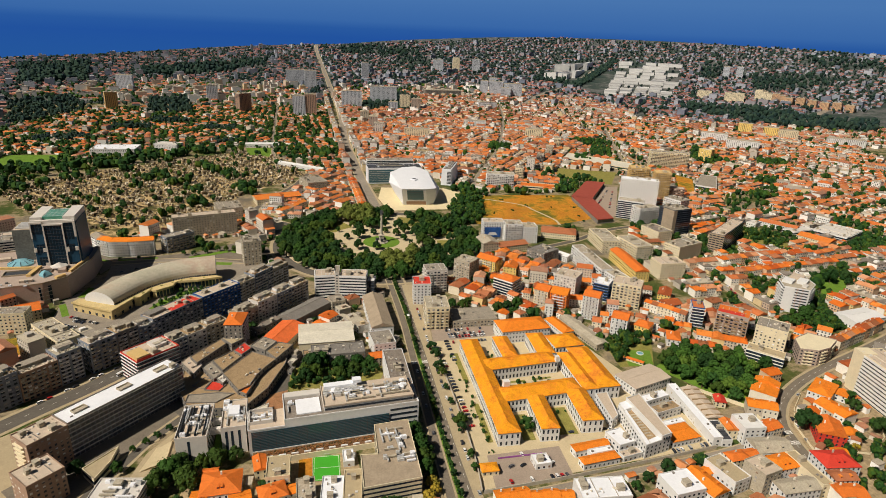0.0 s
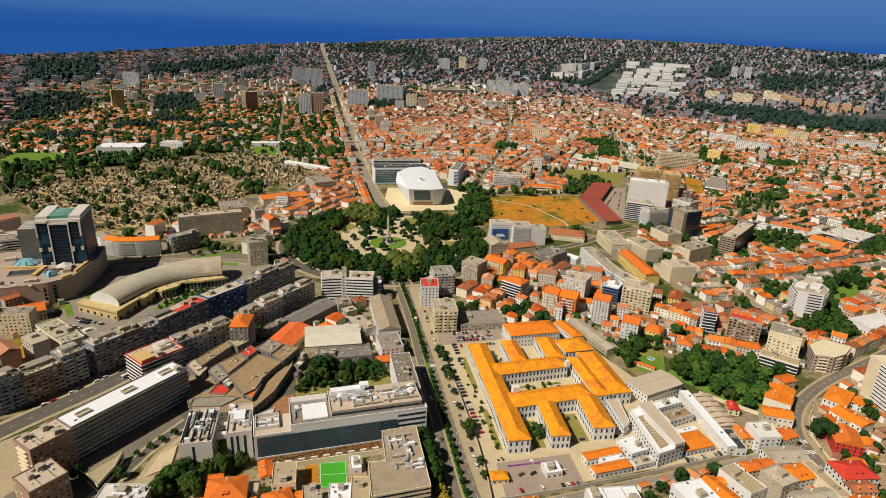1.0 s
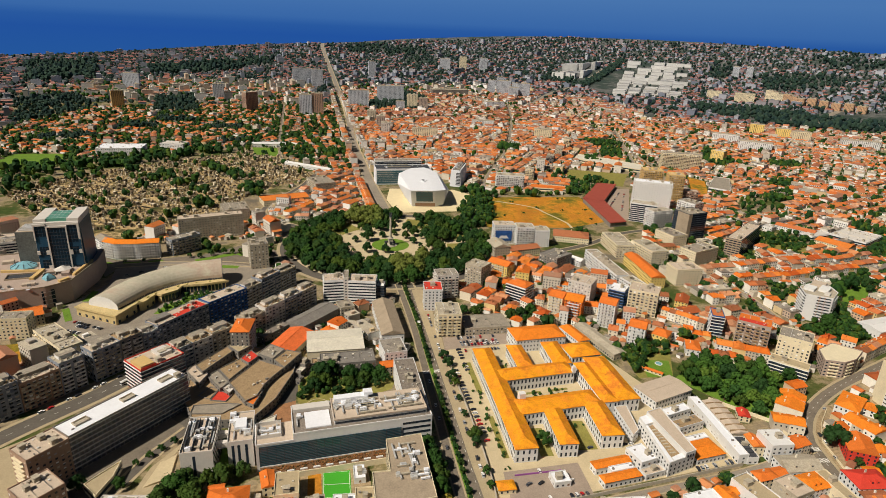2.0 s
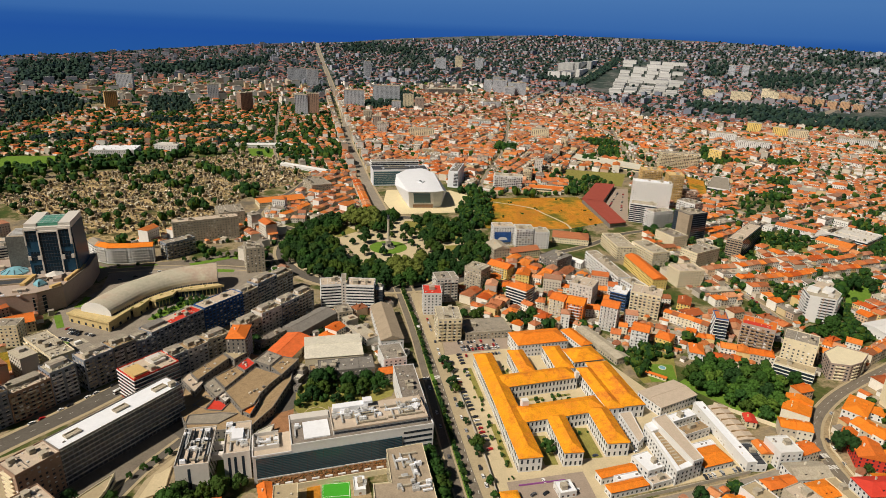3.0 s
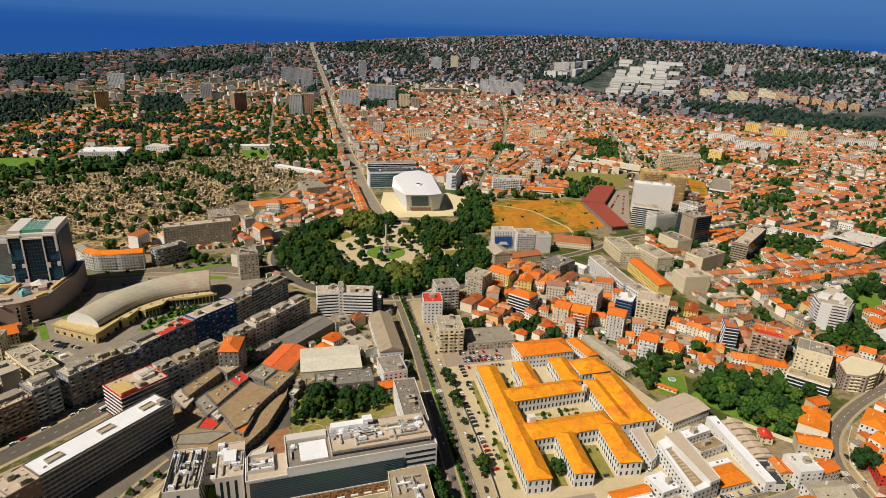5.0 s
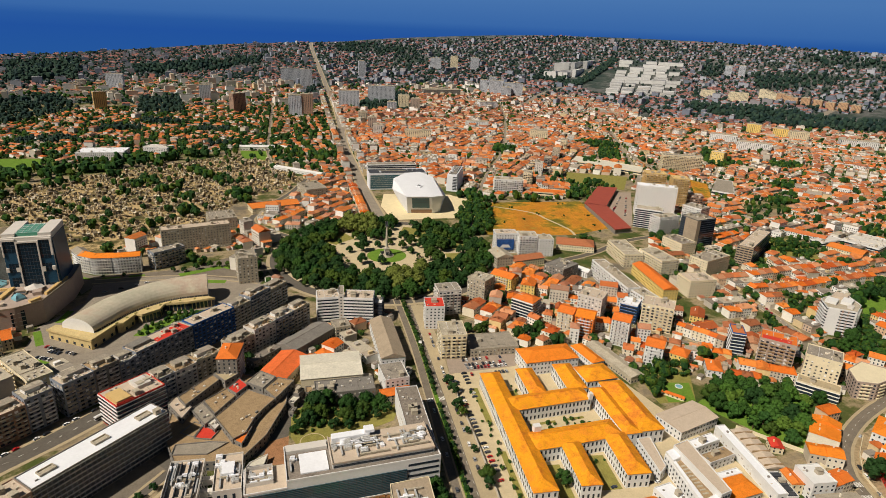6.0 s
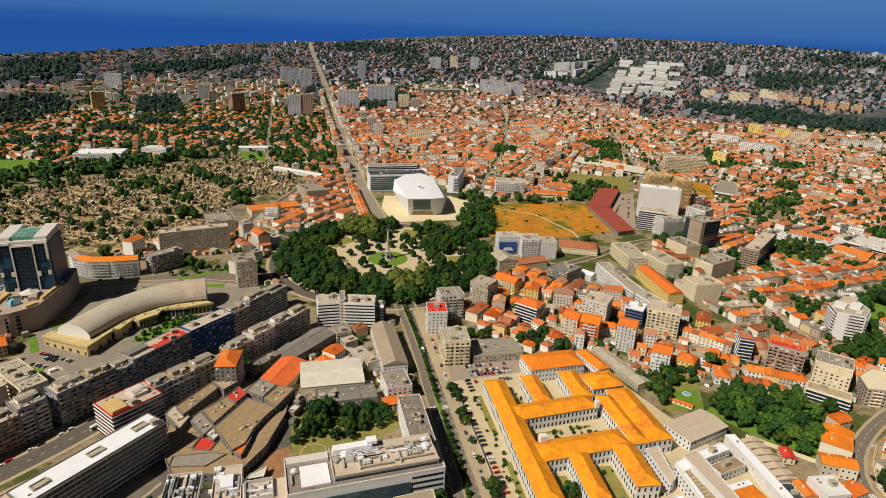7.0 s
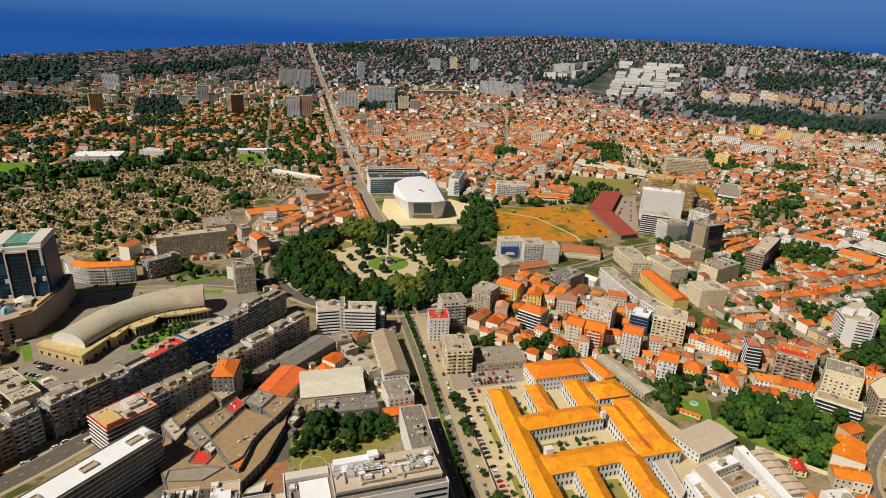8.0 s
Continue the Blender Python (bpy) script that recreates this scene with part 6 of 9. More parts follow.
def glass_tower():
    """The tall tower with sunken glass shafts and a green-glazed roof lantern."""
    ob = thing("tower", "tall grey office tower with dark blue glass shafts", "building", pose(-215, 692, 15.5, 0, 0, 1))
    take(corners(-222, 694, 66, 46, 1, 2))
    w, d, h = 40, 44, 54
    s = Shape()
    s.box(-w / 2 - 24, -2, -6, -w / 2, d / 2, 39)
    side = part("side_block", s, M_slate_panel, ob, "lower slate-grey flank")
    s = Shape()
    s.box(-w / 2 - 23.4, -1.4, 39, -w / 2 - 0.3, d / 2 - 0.6, 39.6)
    part("roof", s, M_deck, side)
    for k in range(5):
        s = Shape()
        s.box(-w / 2 - 21, k * 4.4, 39.6, -w / 2 - 4 - k, 2.6 + k * 4.4, 41.2)
        part("roof_unit", s, M_metal, side)
    s = Shape()
    s.box(-w / 2, -d / 2, -1, w / 2, d / 2, h)
    part("wall", s, M_panel, ob)
    for x0, x1 in ((-19.8, -9.2), (9.2, 19.8)):
        s = Shape()
        s.box(x0, -d / 2 - 0.3, 0, x1, -d / 2 + 0.1, 52)
        part("blue_panel", s, M_tower_blue, ob, "deep blue cladding between the piers")
    for x0, x1, z0, z1, dz in ((-8, 8, 2, 49, 2.0), (-17, -9.4, 2, 15, 1.0), (-17.5, -10, 20, 29, 1.0), (-18.5, -10, 40, 50, 1.0), (10, 17, 4, 8, 1.0), (9.5, 17, 20, 28, 1.0), (9.6, 17.6, 33, 51, 1.0)):
        s = Shape()
        s.box(x0, -d / 2 - 0.6, z0, x1, -d / 2 + 0.2, z1)
        pane = part("glass_shaft", s, M_tower_glass, ob, "dark blue glass")
        for k in range(int((z1 - z0) / 3.5)):
            s = Shape()
            s.box(x0, -d / 2 - 0.75, z0 + 3.5 * (k + 1) - 0.12, x1, -d / 2 - 0.58, z0 + 3.5 * (k + 1) + 0.12)
            part("rail", s, M_dark, pane)
        for k in range(1, int((x1 - x0) / 2.4)):
            s = Shape()
            u = x0 + (x1 - x0) * k / int((x1 - x0) / 2.4)
            s.box(u - 0.1, -d / 2 - 0.72, z0, u + 0.1, -d / 2 - 0.58, z1)
            part("mullion", s, M_tower_blue, pane)
    for k in range(12):
        s = Shape()
        s.box(w / 2 - 0.1, -d / 2 + 3, 4 + 4 * k, w / 2 + 0.2, d / 2 - 3, 6.2 + 4 * k)
        part("window_strip", s, M_tower_glass, ob)
    for x0, x1, z0, z1 in ((-9.2, -8, 0, 50.5), (8, 9.2, 0, 50.5), (-8, 8, 49, 50.5), (-20.3, -19.2, 36, 53), (18.4, 20.3, 36, 53), (-19.2, -9.2, 51, 53), (9.2, 18.4, 51.4, 53), (-20.2, -17.6, 21, 25), (17.2, 20, 21, 25), (-12, -9.2, 21, 25), (9.2, 11.6, 20, 25), (17, 20, 1, 6), (9.2, 12, 1, 6), (-12, -9.2, 1, 9)):
        s = Shape()
        s.box(x0, -d / 2 - 1.5, z0, x1, -d / 2, z1)
        part("frame", s, M_panel, ob, "pale projecting frame")
    s = Shape()
    s.box(-9, -d / 2 + 4, h, 9, 10, h + 3)
    lantern = part("roof_lantern", s, M_lantern, ob, "green gridded glass lantern")
    for k in range(5):
        s = Shape()
        s.box(-9, -d / 2 + 6 + k * 6 - 0.1, h + 3, 9, -d / 2 + 6 + k * 6 + 0.1, h + 3.15)
        part("bar", s, M_white, lantern)
        s = Shape()
        s.box(-8 + k * 4 - 0.1, -d / 2 + 4, h + 3, -8 + k * 4 + 0.1, 10, h + 3.2)
        part("bar", s, M_white, lantern)
    s = Shape()
    s.prism([(w / 2, -d / 2 + 2), (w / 2 + 2.4, -d / 2 + 2), (w / 2 + 2.4, d / 2 - 2), (w / 2, d / 2 - 2)], -1, h - 3, [(w / 2, -d / 2 + 2), (w / 2 + 0.6, -d / 2 + 2), (w / 2 + 0.6, d / 2 - 2), (w / 2, d / 2 - 2)])
    part("sloping_flank", s, M_tower_blue, ob, "dark blue sloping flank")
    for x0, x1 in ((-20, -9.3), (9.3, 20)):
        s = Shape()
        s.box(x0, -d / 2 + 2.5, h, x1, d / 2, h + 3.0)
        part("roof_block", s, M_panel, ob)


M_tower_blue = plain("blue_cladding", (0.018, 0.062, 0.115), 0.4, 0, 7.0, 0.25, 0.0)
M_slate_panel = plain("slate_cladding", (0.115, 0.12, 0.115), 0.6, 0, 9.0, 0.4, 0.1)
M_tower_glass = glassy("blue_tower_glass", (0.008, 0.022, 0.038), 0.25, 0.2)
M_lantern = glassy("green_lantern_glass", (0.08, 0.28, 0.20), 0.3)
glass_tower()


def mall():
    """The broad shopping centre at the tower's foot."""
    ob = thing("shopping_centre", "broad shopping centre of pinkish stone with skylights", "building", pose(0, 0, 0))
    plan = [(-316, 604), (-249, 612), (-220, 617.5), (-216, 618.5), (-208, 624), (-198, 632), (-187, 684), (-188, 719), (-246, 721), (-316, 712)]
    H = 21.0
    take(plan)
    s = Shape()
    s.prism(plan, -1, H)
    part("wall", s, M_pinkstone, ob)
    s = Shape()
    s.prism(grown(plan, -0.5), H, H + 0.3)
    part("roof", s, M_pinkstone, ob)
    s = Shape()
    ring_wall(s, plan, 0.05, 0.6, H - 0.1, H + 1.4)
    part("parapet", s, M_tanroof, ob)
    # a glazed bay in the front and dark reveals in the stone
    s = Shape()
    s.prism([(-219.5, 617.2), (-210, 622.2), (-211, 625.5), (-220.5, 620.5)], 1, H - 3)
    bay = part("glass_bay", s, M_tower_glass, ob, "dark blue glazed bay in the front")
    for k in range(4):
        s = Shape()
        s.tbox(pose(-214.9, 619.4, 0, 0, 0, 28), 10.6, 0.3, 4 + k * 4.0, 4.5 + k * 4.0)
        part("rail", s, M_panel, bay)
    # light wells with a raised rim; dark panels paint their glazing and inner shadow
    for x, y, w, d, rot in ((-246, 650, 24, 12, 6), (-282, 640, 30, 16, 6), (-222, 652, 10, 7, 10), (-290, 682, 20, 12, 0)):
        s = Shape()
        s.tbox(pose(x, y, 0, 0, 0, rot), w, d, H + 0.2, H + 0.5)
        well = part("roof_well", s, M_dark, ob, "dark roof well, glazing and shadow in one panel")
        s = Shape()
        s.ring(w + 1.2, d + 1.2, H + 0.2, H + 1.7, 0.7)
        part("rim", s, M_tanroof, well).matrix_local = pose(x, y, 0, 0, 0, rot)
    for pts in ([(-268, 664), (-234, 660), (-234, 662.5), (-268, 666.5)], [(-236, 640), (-232, 640), (-229, 664), (-233, 665)], [(-206, 628), (-200, 636), (-202, 639), (-209, 631)], [(-198, 645), (-190.5, 684), (-193, 685), (-200.5, 646)]):
        s = Shape()
        s.prism(pts, H + 0.2, H + 2.6)
        part("roof_wall", s, M_ochre, ob, "yellow-brown roof wall")
    s = Shape()
    lathe(s, -212, 659, [(8.5, H + 3.2), (4.5, H + 4.6), (0.3, H + 6.8)], 6)
    part("canopy", s, M_panel, ob, "white tent canopy")
    s = Shape()
    lathe(s, -212, 659, [(0.5, H), (0.5, H + 4)], 8)
    part("mast", s, M_metal, ob)
    for x, y, r, n in ((-252, 677, 12, 10), (-219, 640, 6, 4)):
        s = Shape()
        lathe(s, x, y, [(r, H + 0.2), (r, H + 2), (r * 0.5, H + 5), (0.3, H + 6.5)], n)
        light = part("skylight", s, M_sky_glass, ob, "pale blue glazed skylight")
        for k in range(n):
            t = 2 * math.pi * k / n
            s = Shape()
            s.tbox(pose(x + r * 0.75 * math.cos(t), y + r * 0.75 * math.sin(t), H + 3.7, 0, math.degrees(math.atan2(3.0, r * 0.5)), math.degrees(t)), r * 0.56, 0.3, -0.1, 0.25)
            part("bar", s, M_dark, light)
    g = random.Random(44)
    for x, y, w, d, h, material in ((-292, 622, 16, 7, 3, M_deck), (-262, 624, 12, 6, 2.5, M_pinkstone), (-232, 627, 11, 5, 2.2, M_deck), (-207, 650, 7, 9, 3.2, M_pinkstone), (-296, 660, 12, 8, 3.5, M_deck), (-270, 690, 10, 6, 3, M_deck)):
        s = Shape()
        s.tbox(pose(x, y, 0, 0, 0, 12), w, d, H + 0.2, H + 0.3 + h)
        part("roof_block", s, material, ob)
    for k in range(26):
        x, y = g.uniform(-308, -226), g.uniform(614, 630)
        w, d = g.uniform(1.2, 4), g.uniform(1, 2.4)
        s = Shape()
        s.tbox(pose(x, y, 0, 0, 0, 8), w, d, H + 0.2, H + g.uniform(1, 2.6))
        part("roof_unit", s, g.choice((M_metal, M_whiteroof, M_conc_dk)), ob)


M_sky_glass = glassy("skylight_glass", (0.20, 0.42, 0.50), 0.25)
mall()
s = Shape()
s.prism([(175, 885), (300, 880), (330, 960), (300, 1010), (190, 1030), (172, 960)], -0.05, 0.3)
tagged(part("plaza", s, M_plaza), "pale travertine plaza round the concert hall", "plaza", "", "structure")
take([(175, 885), (300, 880), (330, 960), (300, 1010), (190, 1030), (172, 960)])
s = Shape()
s.prism([(290, 800), (409, 778), (481, 796), (500, 870), (510, 939), (343, 955), (318, 890)], -0.05, 0.12)
tagged(part("dry_field", s, M_dry), "vacant field of dry orange grass", "field", "", "structure")
take([(290, 800), (409, 778), (481, 796), (510, 939), (343, 955)])
s = Shape()
strip(s, smooth_line([(336, 934), (354, 928), (399, 888), (407, 856), (415, 819), (418, 797), (414, 776)], 8), 1.8, 0.05, 0.16)
tagged(part("path", s, M_sand), "pale worn path across the dry field", "path", "", "structure")
CEM = [(-404, 1058), (-365, 1167), (-191, 1294), (-5, 1401), (65, 1142), (-44, 1011), (-112, 838), (-205, 815), (-262, 838)]
s = Shape()
s.prism(CEM[::-1], -0.05, 0.12)
tagged(part("cemetery_ground", s, M_cem), "sandy cemetery ground between tombs", "ground", "", "structure")
take(CEM)
PITCH = [(-48, 1425), (-41, 1345), (5, 1318), (9, 1412)]
s = Shape()
g = random.Random(5)
chapels = Shape()
for k in range(13500):
    x, y = g.uniform(-404, 65), g.uniform(858, 1400)
    u, v = 0.82 * x + 0.57 * y, 0.82 * y - 0.57 * x
    if u % 44 < 4.5 or v % 58 < 4.5:
        continue
    if inside_poly(x, y, CEM) and not inside_poly(x, y, PITCH):
        if k % 14 == 0:
            m = pose(x, y, 0, 0, 0, 35 + g.choice((0, 90)))
            w, d, h = g.uniform(2.4, 4.5), g.uniform(2.8, 5), g.uniform(3.2, 5.5)
            chapels.tbox(m, w, d, 0, h)
            chapels.pitched(w, d, h, w * 0.35, 0.15, 0.0, m)
        else:
            w, d, h = g.uniform(0.8, 2.4), g.uniform(1.4, 3.4), g.choice((0.4, 0.6, 0.8, 1.1, 1.4, 1.9, 2.6, 3.2))
            s.tbox(pose(x, y, 0, 0, 0, 35 + g.choice((0, 90)) + g.uniform(-4, 4)), w, d, 0, h)
tagged(part("tomb_chapels", chapels, M_tomb), "small pitched stone tomb chapels among the graves", "tomb", "", "stuff")
tagged(part("tombs", s, M_tomb), "crowded pale and grey stone tombs", "tomb", "", "stuff")
s = Shape()
s.prism([(16, 312), (33, 310), (35, 333), (18, 335)], -0.05, 0.14)
tagged(part("football_court", s, M_turf), "bright green artificial turf court", "court", "", "structure")
take(corners(26, 322, 26, 30, 0))
s = Shape()
s.prism([(130, 310), (182, 308), (178, 277), (125, 279)][::-1], -0.05, 0.1)
tagged(part("car_park", s, M_lot), "dusty grey car park", "car park", "", "structure")
take(corners(195, 385, 150, 210, 0))
s = Shape()
s.prism([(134, 470), (262, 470), (300, 284), (117, 280)][::-1], -0.05, 0.07)
tagged(part("hospital_yard", s, M_sand), "pale paved yard round the old hospital", "yard", "", "structure")
s = Shape()
s.prism([(310, 385), (345, 316), (400, 366), (398, 388), (352, 406)], -0.05, 0.055)
tagged(part("wood_floor", s, M_lawn), "shaded grass under the dense garden trees", "lawn", "", "structure")
PARK = [(313, 384), (352, 404), (396, 386), (397, 367), (345, 318), (333, 344)]
take(PARK)
g = random.Random(8)
spots = []
for k in range(900):
    x, y = g.uniform(310, 402), g.uniform(315, 430)
    if inside_poly(x, y, PARK) and all(math.hypot(x - u, y - v) > 8.2 for u, v in spots):
        spots.append((x, y))
for x, y in spots:
    tree(x, y, g.choice((6, 7, 6, 1, 2, 6)), g.uniform(0.7, 1.05))

s = Shape()
s.prism([(-70, 285), (60, 270), (58, 308), (46, 312), (46, 336), (-20, 333), (-58, 330)], -0.05, 0.05)
tagged(part("yard_ground", s, M_yard), "dry paved yards between small houses", "ground", "", "structure")
s = Shape()
s.prism([(7, 312), (15.5, 311), (17, 335), (9, 336)], -0.04, 0.12)
tagged(part("dirt_yard", s, M_dry), "ochre dirt yard beside the court", "yard", "", "structure")
ob = flats(39.8, 326, 7, 12, -3, 1, "punched", M_white, M_whiteroof, "white plant house beside the court", "pavilion", extra=0.2)
plant(ob, -2.5, -5, 2.5, 5, 3.9, 51, 4)
s = Shape()
for k in range(9):
    s.tbox(pose(349.5 + k * 0.9 - 3.6, 274 - k * 0.2, 0, 0, 0, -22), 0.5, 4.2, 0.065, 0.08)
    s.tbox(pose(353.2 + k * 0.9 - 3.6, 285 - k * 0.2, 0, 0, 0, -15), 0.5, 4.2, 0.065, 0.08)
tagged(part("crossing", s, M_paint), "white striped pedestrian crossings at a bend", "crossing", "", "structure")
s = Shape()
s.prism([(-230, 352), (-150, 298), (-110, 328), (-60, 425), (-75, 470), (-190, 395)], -0.05, 0.04)
tagged(part("forecourt", s, M_pave), "pale paved ground round the office slab", "pavement", "", "structure")
# ---- between the depot and the tiled quarter ----
s = Shape()
s.prism([(502, 788), (527, 806), (637, 982), (609, 986), (502, 844)], -0.05, 0.1)
tagged(part("car_park", s, M_lot), "car park beside the red-roofed depot", "car park", "", "structure")
take([(502, 788), (527, 806), (637, 982), (609, 986), (502, 844)])
car_row(527, 865, 600, 956, 14, 20, 0.75, 0.14)
car_row(528, 829, 606, 948, 14, 20, 0.7, 0.14)
poly_block("market_shed", "long low shed with a pale ribbed roof", [(741, 1106), (776, 1151), (684, 1278), (647, 1231)], 6, M_cream, M_palesheet, "bands", 1)
poly_block("store_range", "low range under orange-red tiles beside the field", [(441, 994), (500, 970), (510, 993), (453, 1020)], 5, M_cream, M_warmtile, "bands", 1)
s = Shape()
s.prism([(561, 1095), (572, 1048), (634, 999), (703, 1096), (593, 1149)], -0.05, 0.1)
tagged(part("allotments", s, M_pale_grass), "green allotment strips behind the depot", "garden", "", "structure")
take([(561, 1095), (572, 1048), (634, 999), (703, 1096), (593, 1149)])
road("pale curving road behind the depot", [(674, 1019), (733, 1103), (790, 1217), (854, 1353), (922, 1490), (1000, 1654)], 8, 1.5, False, material=M_avenue)
flats(415, 1009, 20, 16, 62, 6, "punched", M_conc, M_greyroof, "tall narrow apartment house in a street front", extra=1)
flats(471, 1070, 23, 16, 62, 7, "balcony", M_cream, M_greyroof, "tall narrow apartment house in a street front", extra=1)
flats(524, 1136, 20, 16, 62, 8, "punched", M_panel, M_greyroof, "tall narrow apartment house in a street front", extra=1)
flats(578, 1207, 23, 16, 62, 6, "balcony", M_conc_dk, M_greyroof, "tall narrow apartment house in a street front", extra=1)
flats(637, 1287, 20, 16, 62, 7, "punched", M_conc, M_greyroof, "tall narrow apartment house in a street front", extra=1)
flats(700, 1373, 23, 16, 62, 8, "balcony", M_cream, M_greyroof, "tall narrow apartment house in a street front", extra=1)
flats(771, 1473, 20, 16, 62, 6, "punched", M_panel, M_greyroof, "tall narrow apartment house in a street front", extra=1)
flats(1010, 1202, 22, 30, 30, 8, "punched", M_yellow, M_deck, "yellow-fronted apartment block")
flats(680, 882, 44, 16, -25, 7, "balcony", M_brick, M_deck, "brown brick apartment slab with balconies")
flats(818, 664, 62, 48, 22, 2, "bands", M_white, M_panel, "large pale flat-roofed hall", "hall", extra=1.2)
flats(760, 679, 46, 18, 10, 2, "bands", M_white, M_panel, "long pale flat-roofed shed", "hall", extra=0.6)
hall(755, 641, 44, 26, -68, 7, 3, M_cream, M_tile, "long range under orange tiles beside a pale hall", "house", 0, 2, chimneys=1)
flats(716, 721, 18, 14, 24, 2, "punched", M_white, M_panel, "white flat-roofed house beside a garden", "house", extra=0.6)
hall(752, 708, 54, 18, -60, 7, 2.6, M_white, M_tile, "row of houses under orange tiles beside a garden", "house", 0, 2, chimneys=1)
hall(636, 650, 18, 12, 22, 6, 2.2, M_white, M_tile, "villa under orange tiles in a garden", "villa", 5, 2, chimneys=1)
poly_block("hall", "pale hall with a dark roof", [(805, 914), (876, 1001), (856, 1022), (781, 944)], 9, M_white, M_greyroof, "bands", 1)
# ---- smaller houses, one by one ----
# below the hospital complex
hall(-37, 314, 23, 20, -2, 8, 4.0, M_white, M_warmtile, "broad house under an orange hipped roof", "villa", 9.2, 2, chimneys=1)
hall(-15, 328, 14, 8, 96, 7, 1.6, M_cream, M_warmtile, "small house with an orange roof among trees", "house", 0.0, 2, chimneys=1)
flats(-4, 318, 14, 19, -4, 3, "punched", M_cream, M_pave, "low tan block with a bare flat roof", "house", extra=1)
hall(-8, 300, 16, 13, 10, 8, 2.9, M_white, M_warmtile, "house with a hipped orange roof beside a court", "villa", 6.5, 2, chimneys=1)
flats(11, 294, 11, 20, -2, 3, "punched", M_conc, M_conc, "pale workshop crowded with ducts on its roof", "workshop", extra=4)
flats(26, 291, 13, 22, -10, 3, "punched", M_white, M_whiteroof, "white flat-roofed workshop beside the court", "workshop", extra=3)
flats(38, 291, 11, 28, -9, 3, "punched", M_cream, M_pave, "plain tan block beside a courtyard", "house", extra=1)
# south of the narrow street
terrace(130, 265, 21, 12, -1, 7, 3, "low terraced house with orange tiles by a wall", None, M_brighttile)
terrace(153, 260, 27, 8, -9, 7, 3, "low terraced house with orange tiles by a wall", None, M_brighttile)
flats(184, 255, 31, 17, -9, 3, "punched", M_white, M_whiteroof, "white flat-roofed house with skylights", "house", extra=2)
flats(235, 248, 21, 19, 2, 3, "punched", M_white, M_whiteroof, "white building with a bright plain roof", "workshop", extra=0.4)
hall(252, 247, 24, 14, 101, 8, 2.8, M_white, M_brighttile, "long narrow house under orange tiles", "house", 0.0, 2, chimneys=1)
flats(272, 252, 14, 24, 10, 3, "punched", M_white, M_pave, "white building with a pale flat roof", "house", extra=0.5)
flats(290, 243, 15, 16, 9, 5, "punched", M_conc, M_conc, "grey stone block with a walled roof", "apartment_building", extra=1)
hall(285, 259, 14, 9, 0, 12, 1.8, M_cream, M_warmtile, "square house under a low orange pyramid roof", "house", 4.1, 4, chimneys=1)
hall(320, 267, 25, 16, -9, 8, 3.2, M_white, M_conc, "long grey-roofed house with roof windows", "house", 0.0, 2, chimneys=1)
hall(313, 250, 21, 14, 1, 9, 2.8, M_white, M_brighttile, "house with orange tiles and dormers", "house", 6.3, 3, chimneys=1)
hall(304, 229, 26, 12, -4, 10, 2.9, M_white, M_conc, "grey-roofed terrace with gables", "house", 0.0, 3, chimneys=1)
hall(350, 243, 24, 17, -11, 10, 3.5, M_white, M_redtile, "house under a vivid red roof", "house", 7.8, 3, chimneys=1)
hall(342, 230, 16, 10, -10, 9, 2.0, M_white, M_tile, "house with orange tiles", "house", 0.0, 3, chimneys=1)
terrace(334, 218, 19, 13, -11, 9, 2, "terraced house with orange tiles on the slope", None, M_warmtile)
hall(378, 273, 21, 18, 56, 9, 3.5, M_redtile, M_warmtile, "house with a dark red front and orange roof", "house", 0.0, 3, chimneys=1)
hall(420, 317, 27, 16, 30, 8, 3.2, M_white, M_brighttile, "corner house under orange tiles", "house", 7.2, 2, chimneys=1)
terrace(405, 292, 24, 17, -81, 8, 3, "terraced house under orange tiles along a bend", None, M_brighttile)
terrace(372, 327, 26, 19, 39, 9, 3, "terraced house under bright orange tiles on a bend", None, M_brighttile)
terrace(351, 308, 21, 13, -33, 9, 2, "terraced house under bright orange tiles on a bend", None, M_brighttile)
flats(319, 287, 16, 17, -8, 4, "punched", M_white, M_white, "white house with a stepped flat roof", "house", extra=0.5)
terrace(335, 285, 17, 12, 5, 9, 2, "terraced house under bright orange tiles on a bend", None, M_warmtile)
hall(308, 293, 13, 8, 77, 8, 1.8, M_cream, M_tile, "small house with orange tiles", "house", 0.0, 2, chimneys=1)
hall(328, 326, 10, 8, 63, 5, 1.8, M_cream, M_redtile, "red-roofed shed beside the trees", "shed", 0.0, 2, chimneys=1)
flats(325, 240, 8, 32, -3, 3, "punched", M_cream, M_pave, "pale house front along the street", "house", extra=0.3)
for x, y, w, d, rot, h, roof in ((-49, 306, 9, 12, -2, 6, M_brighttile), (-26, 300, 12, 10, 8, 6.5, M_brighttile), (-44, 326, 9, 7, -2, 7, M_warmtile), (4, 302, 8, 8, 10, 5.5, M_brighttile), (262, 258, 9, 7, 10, 5, M_brighttile), (300, 263, 9, 8, 0, 8, M_warmtile), (394, 268, 9, 9, 56, 5, M_brighttile), (432, 310, 10, 9, 30, 5.5, M_brighttile), (365, 252, 9, 8, -11, 6, M_brighttile)):
    hall(x, y, w, d, rot, h, 1.8, M_white, roof, "small tiled wing beside a larger house", "house", 0.0, 2)
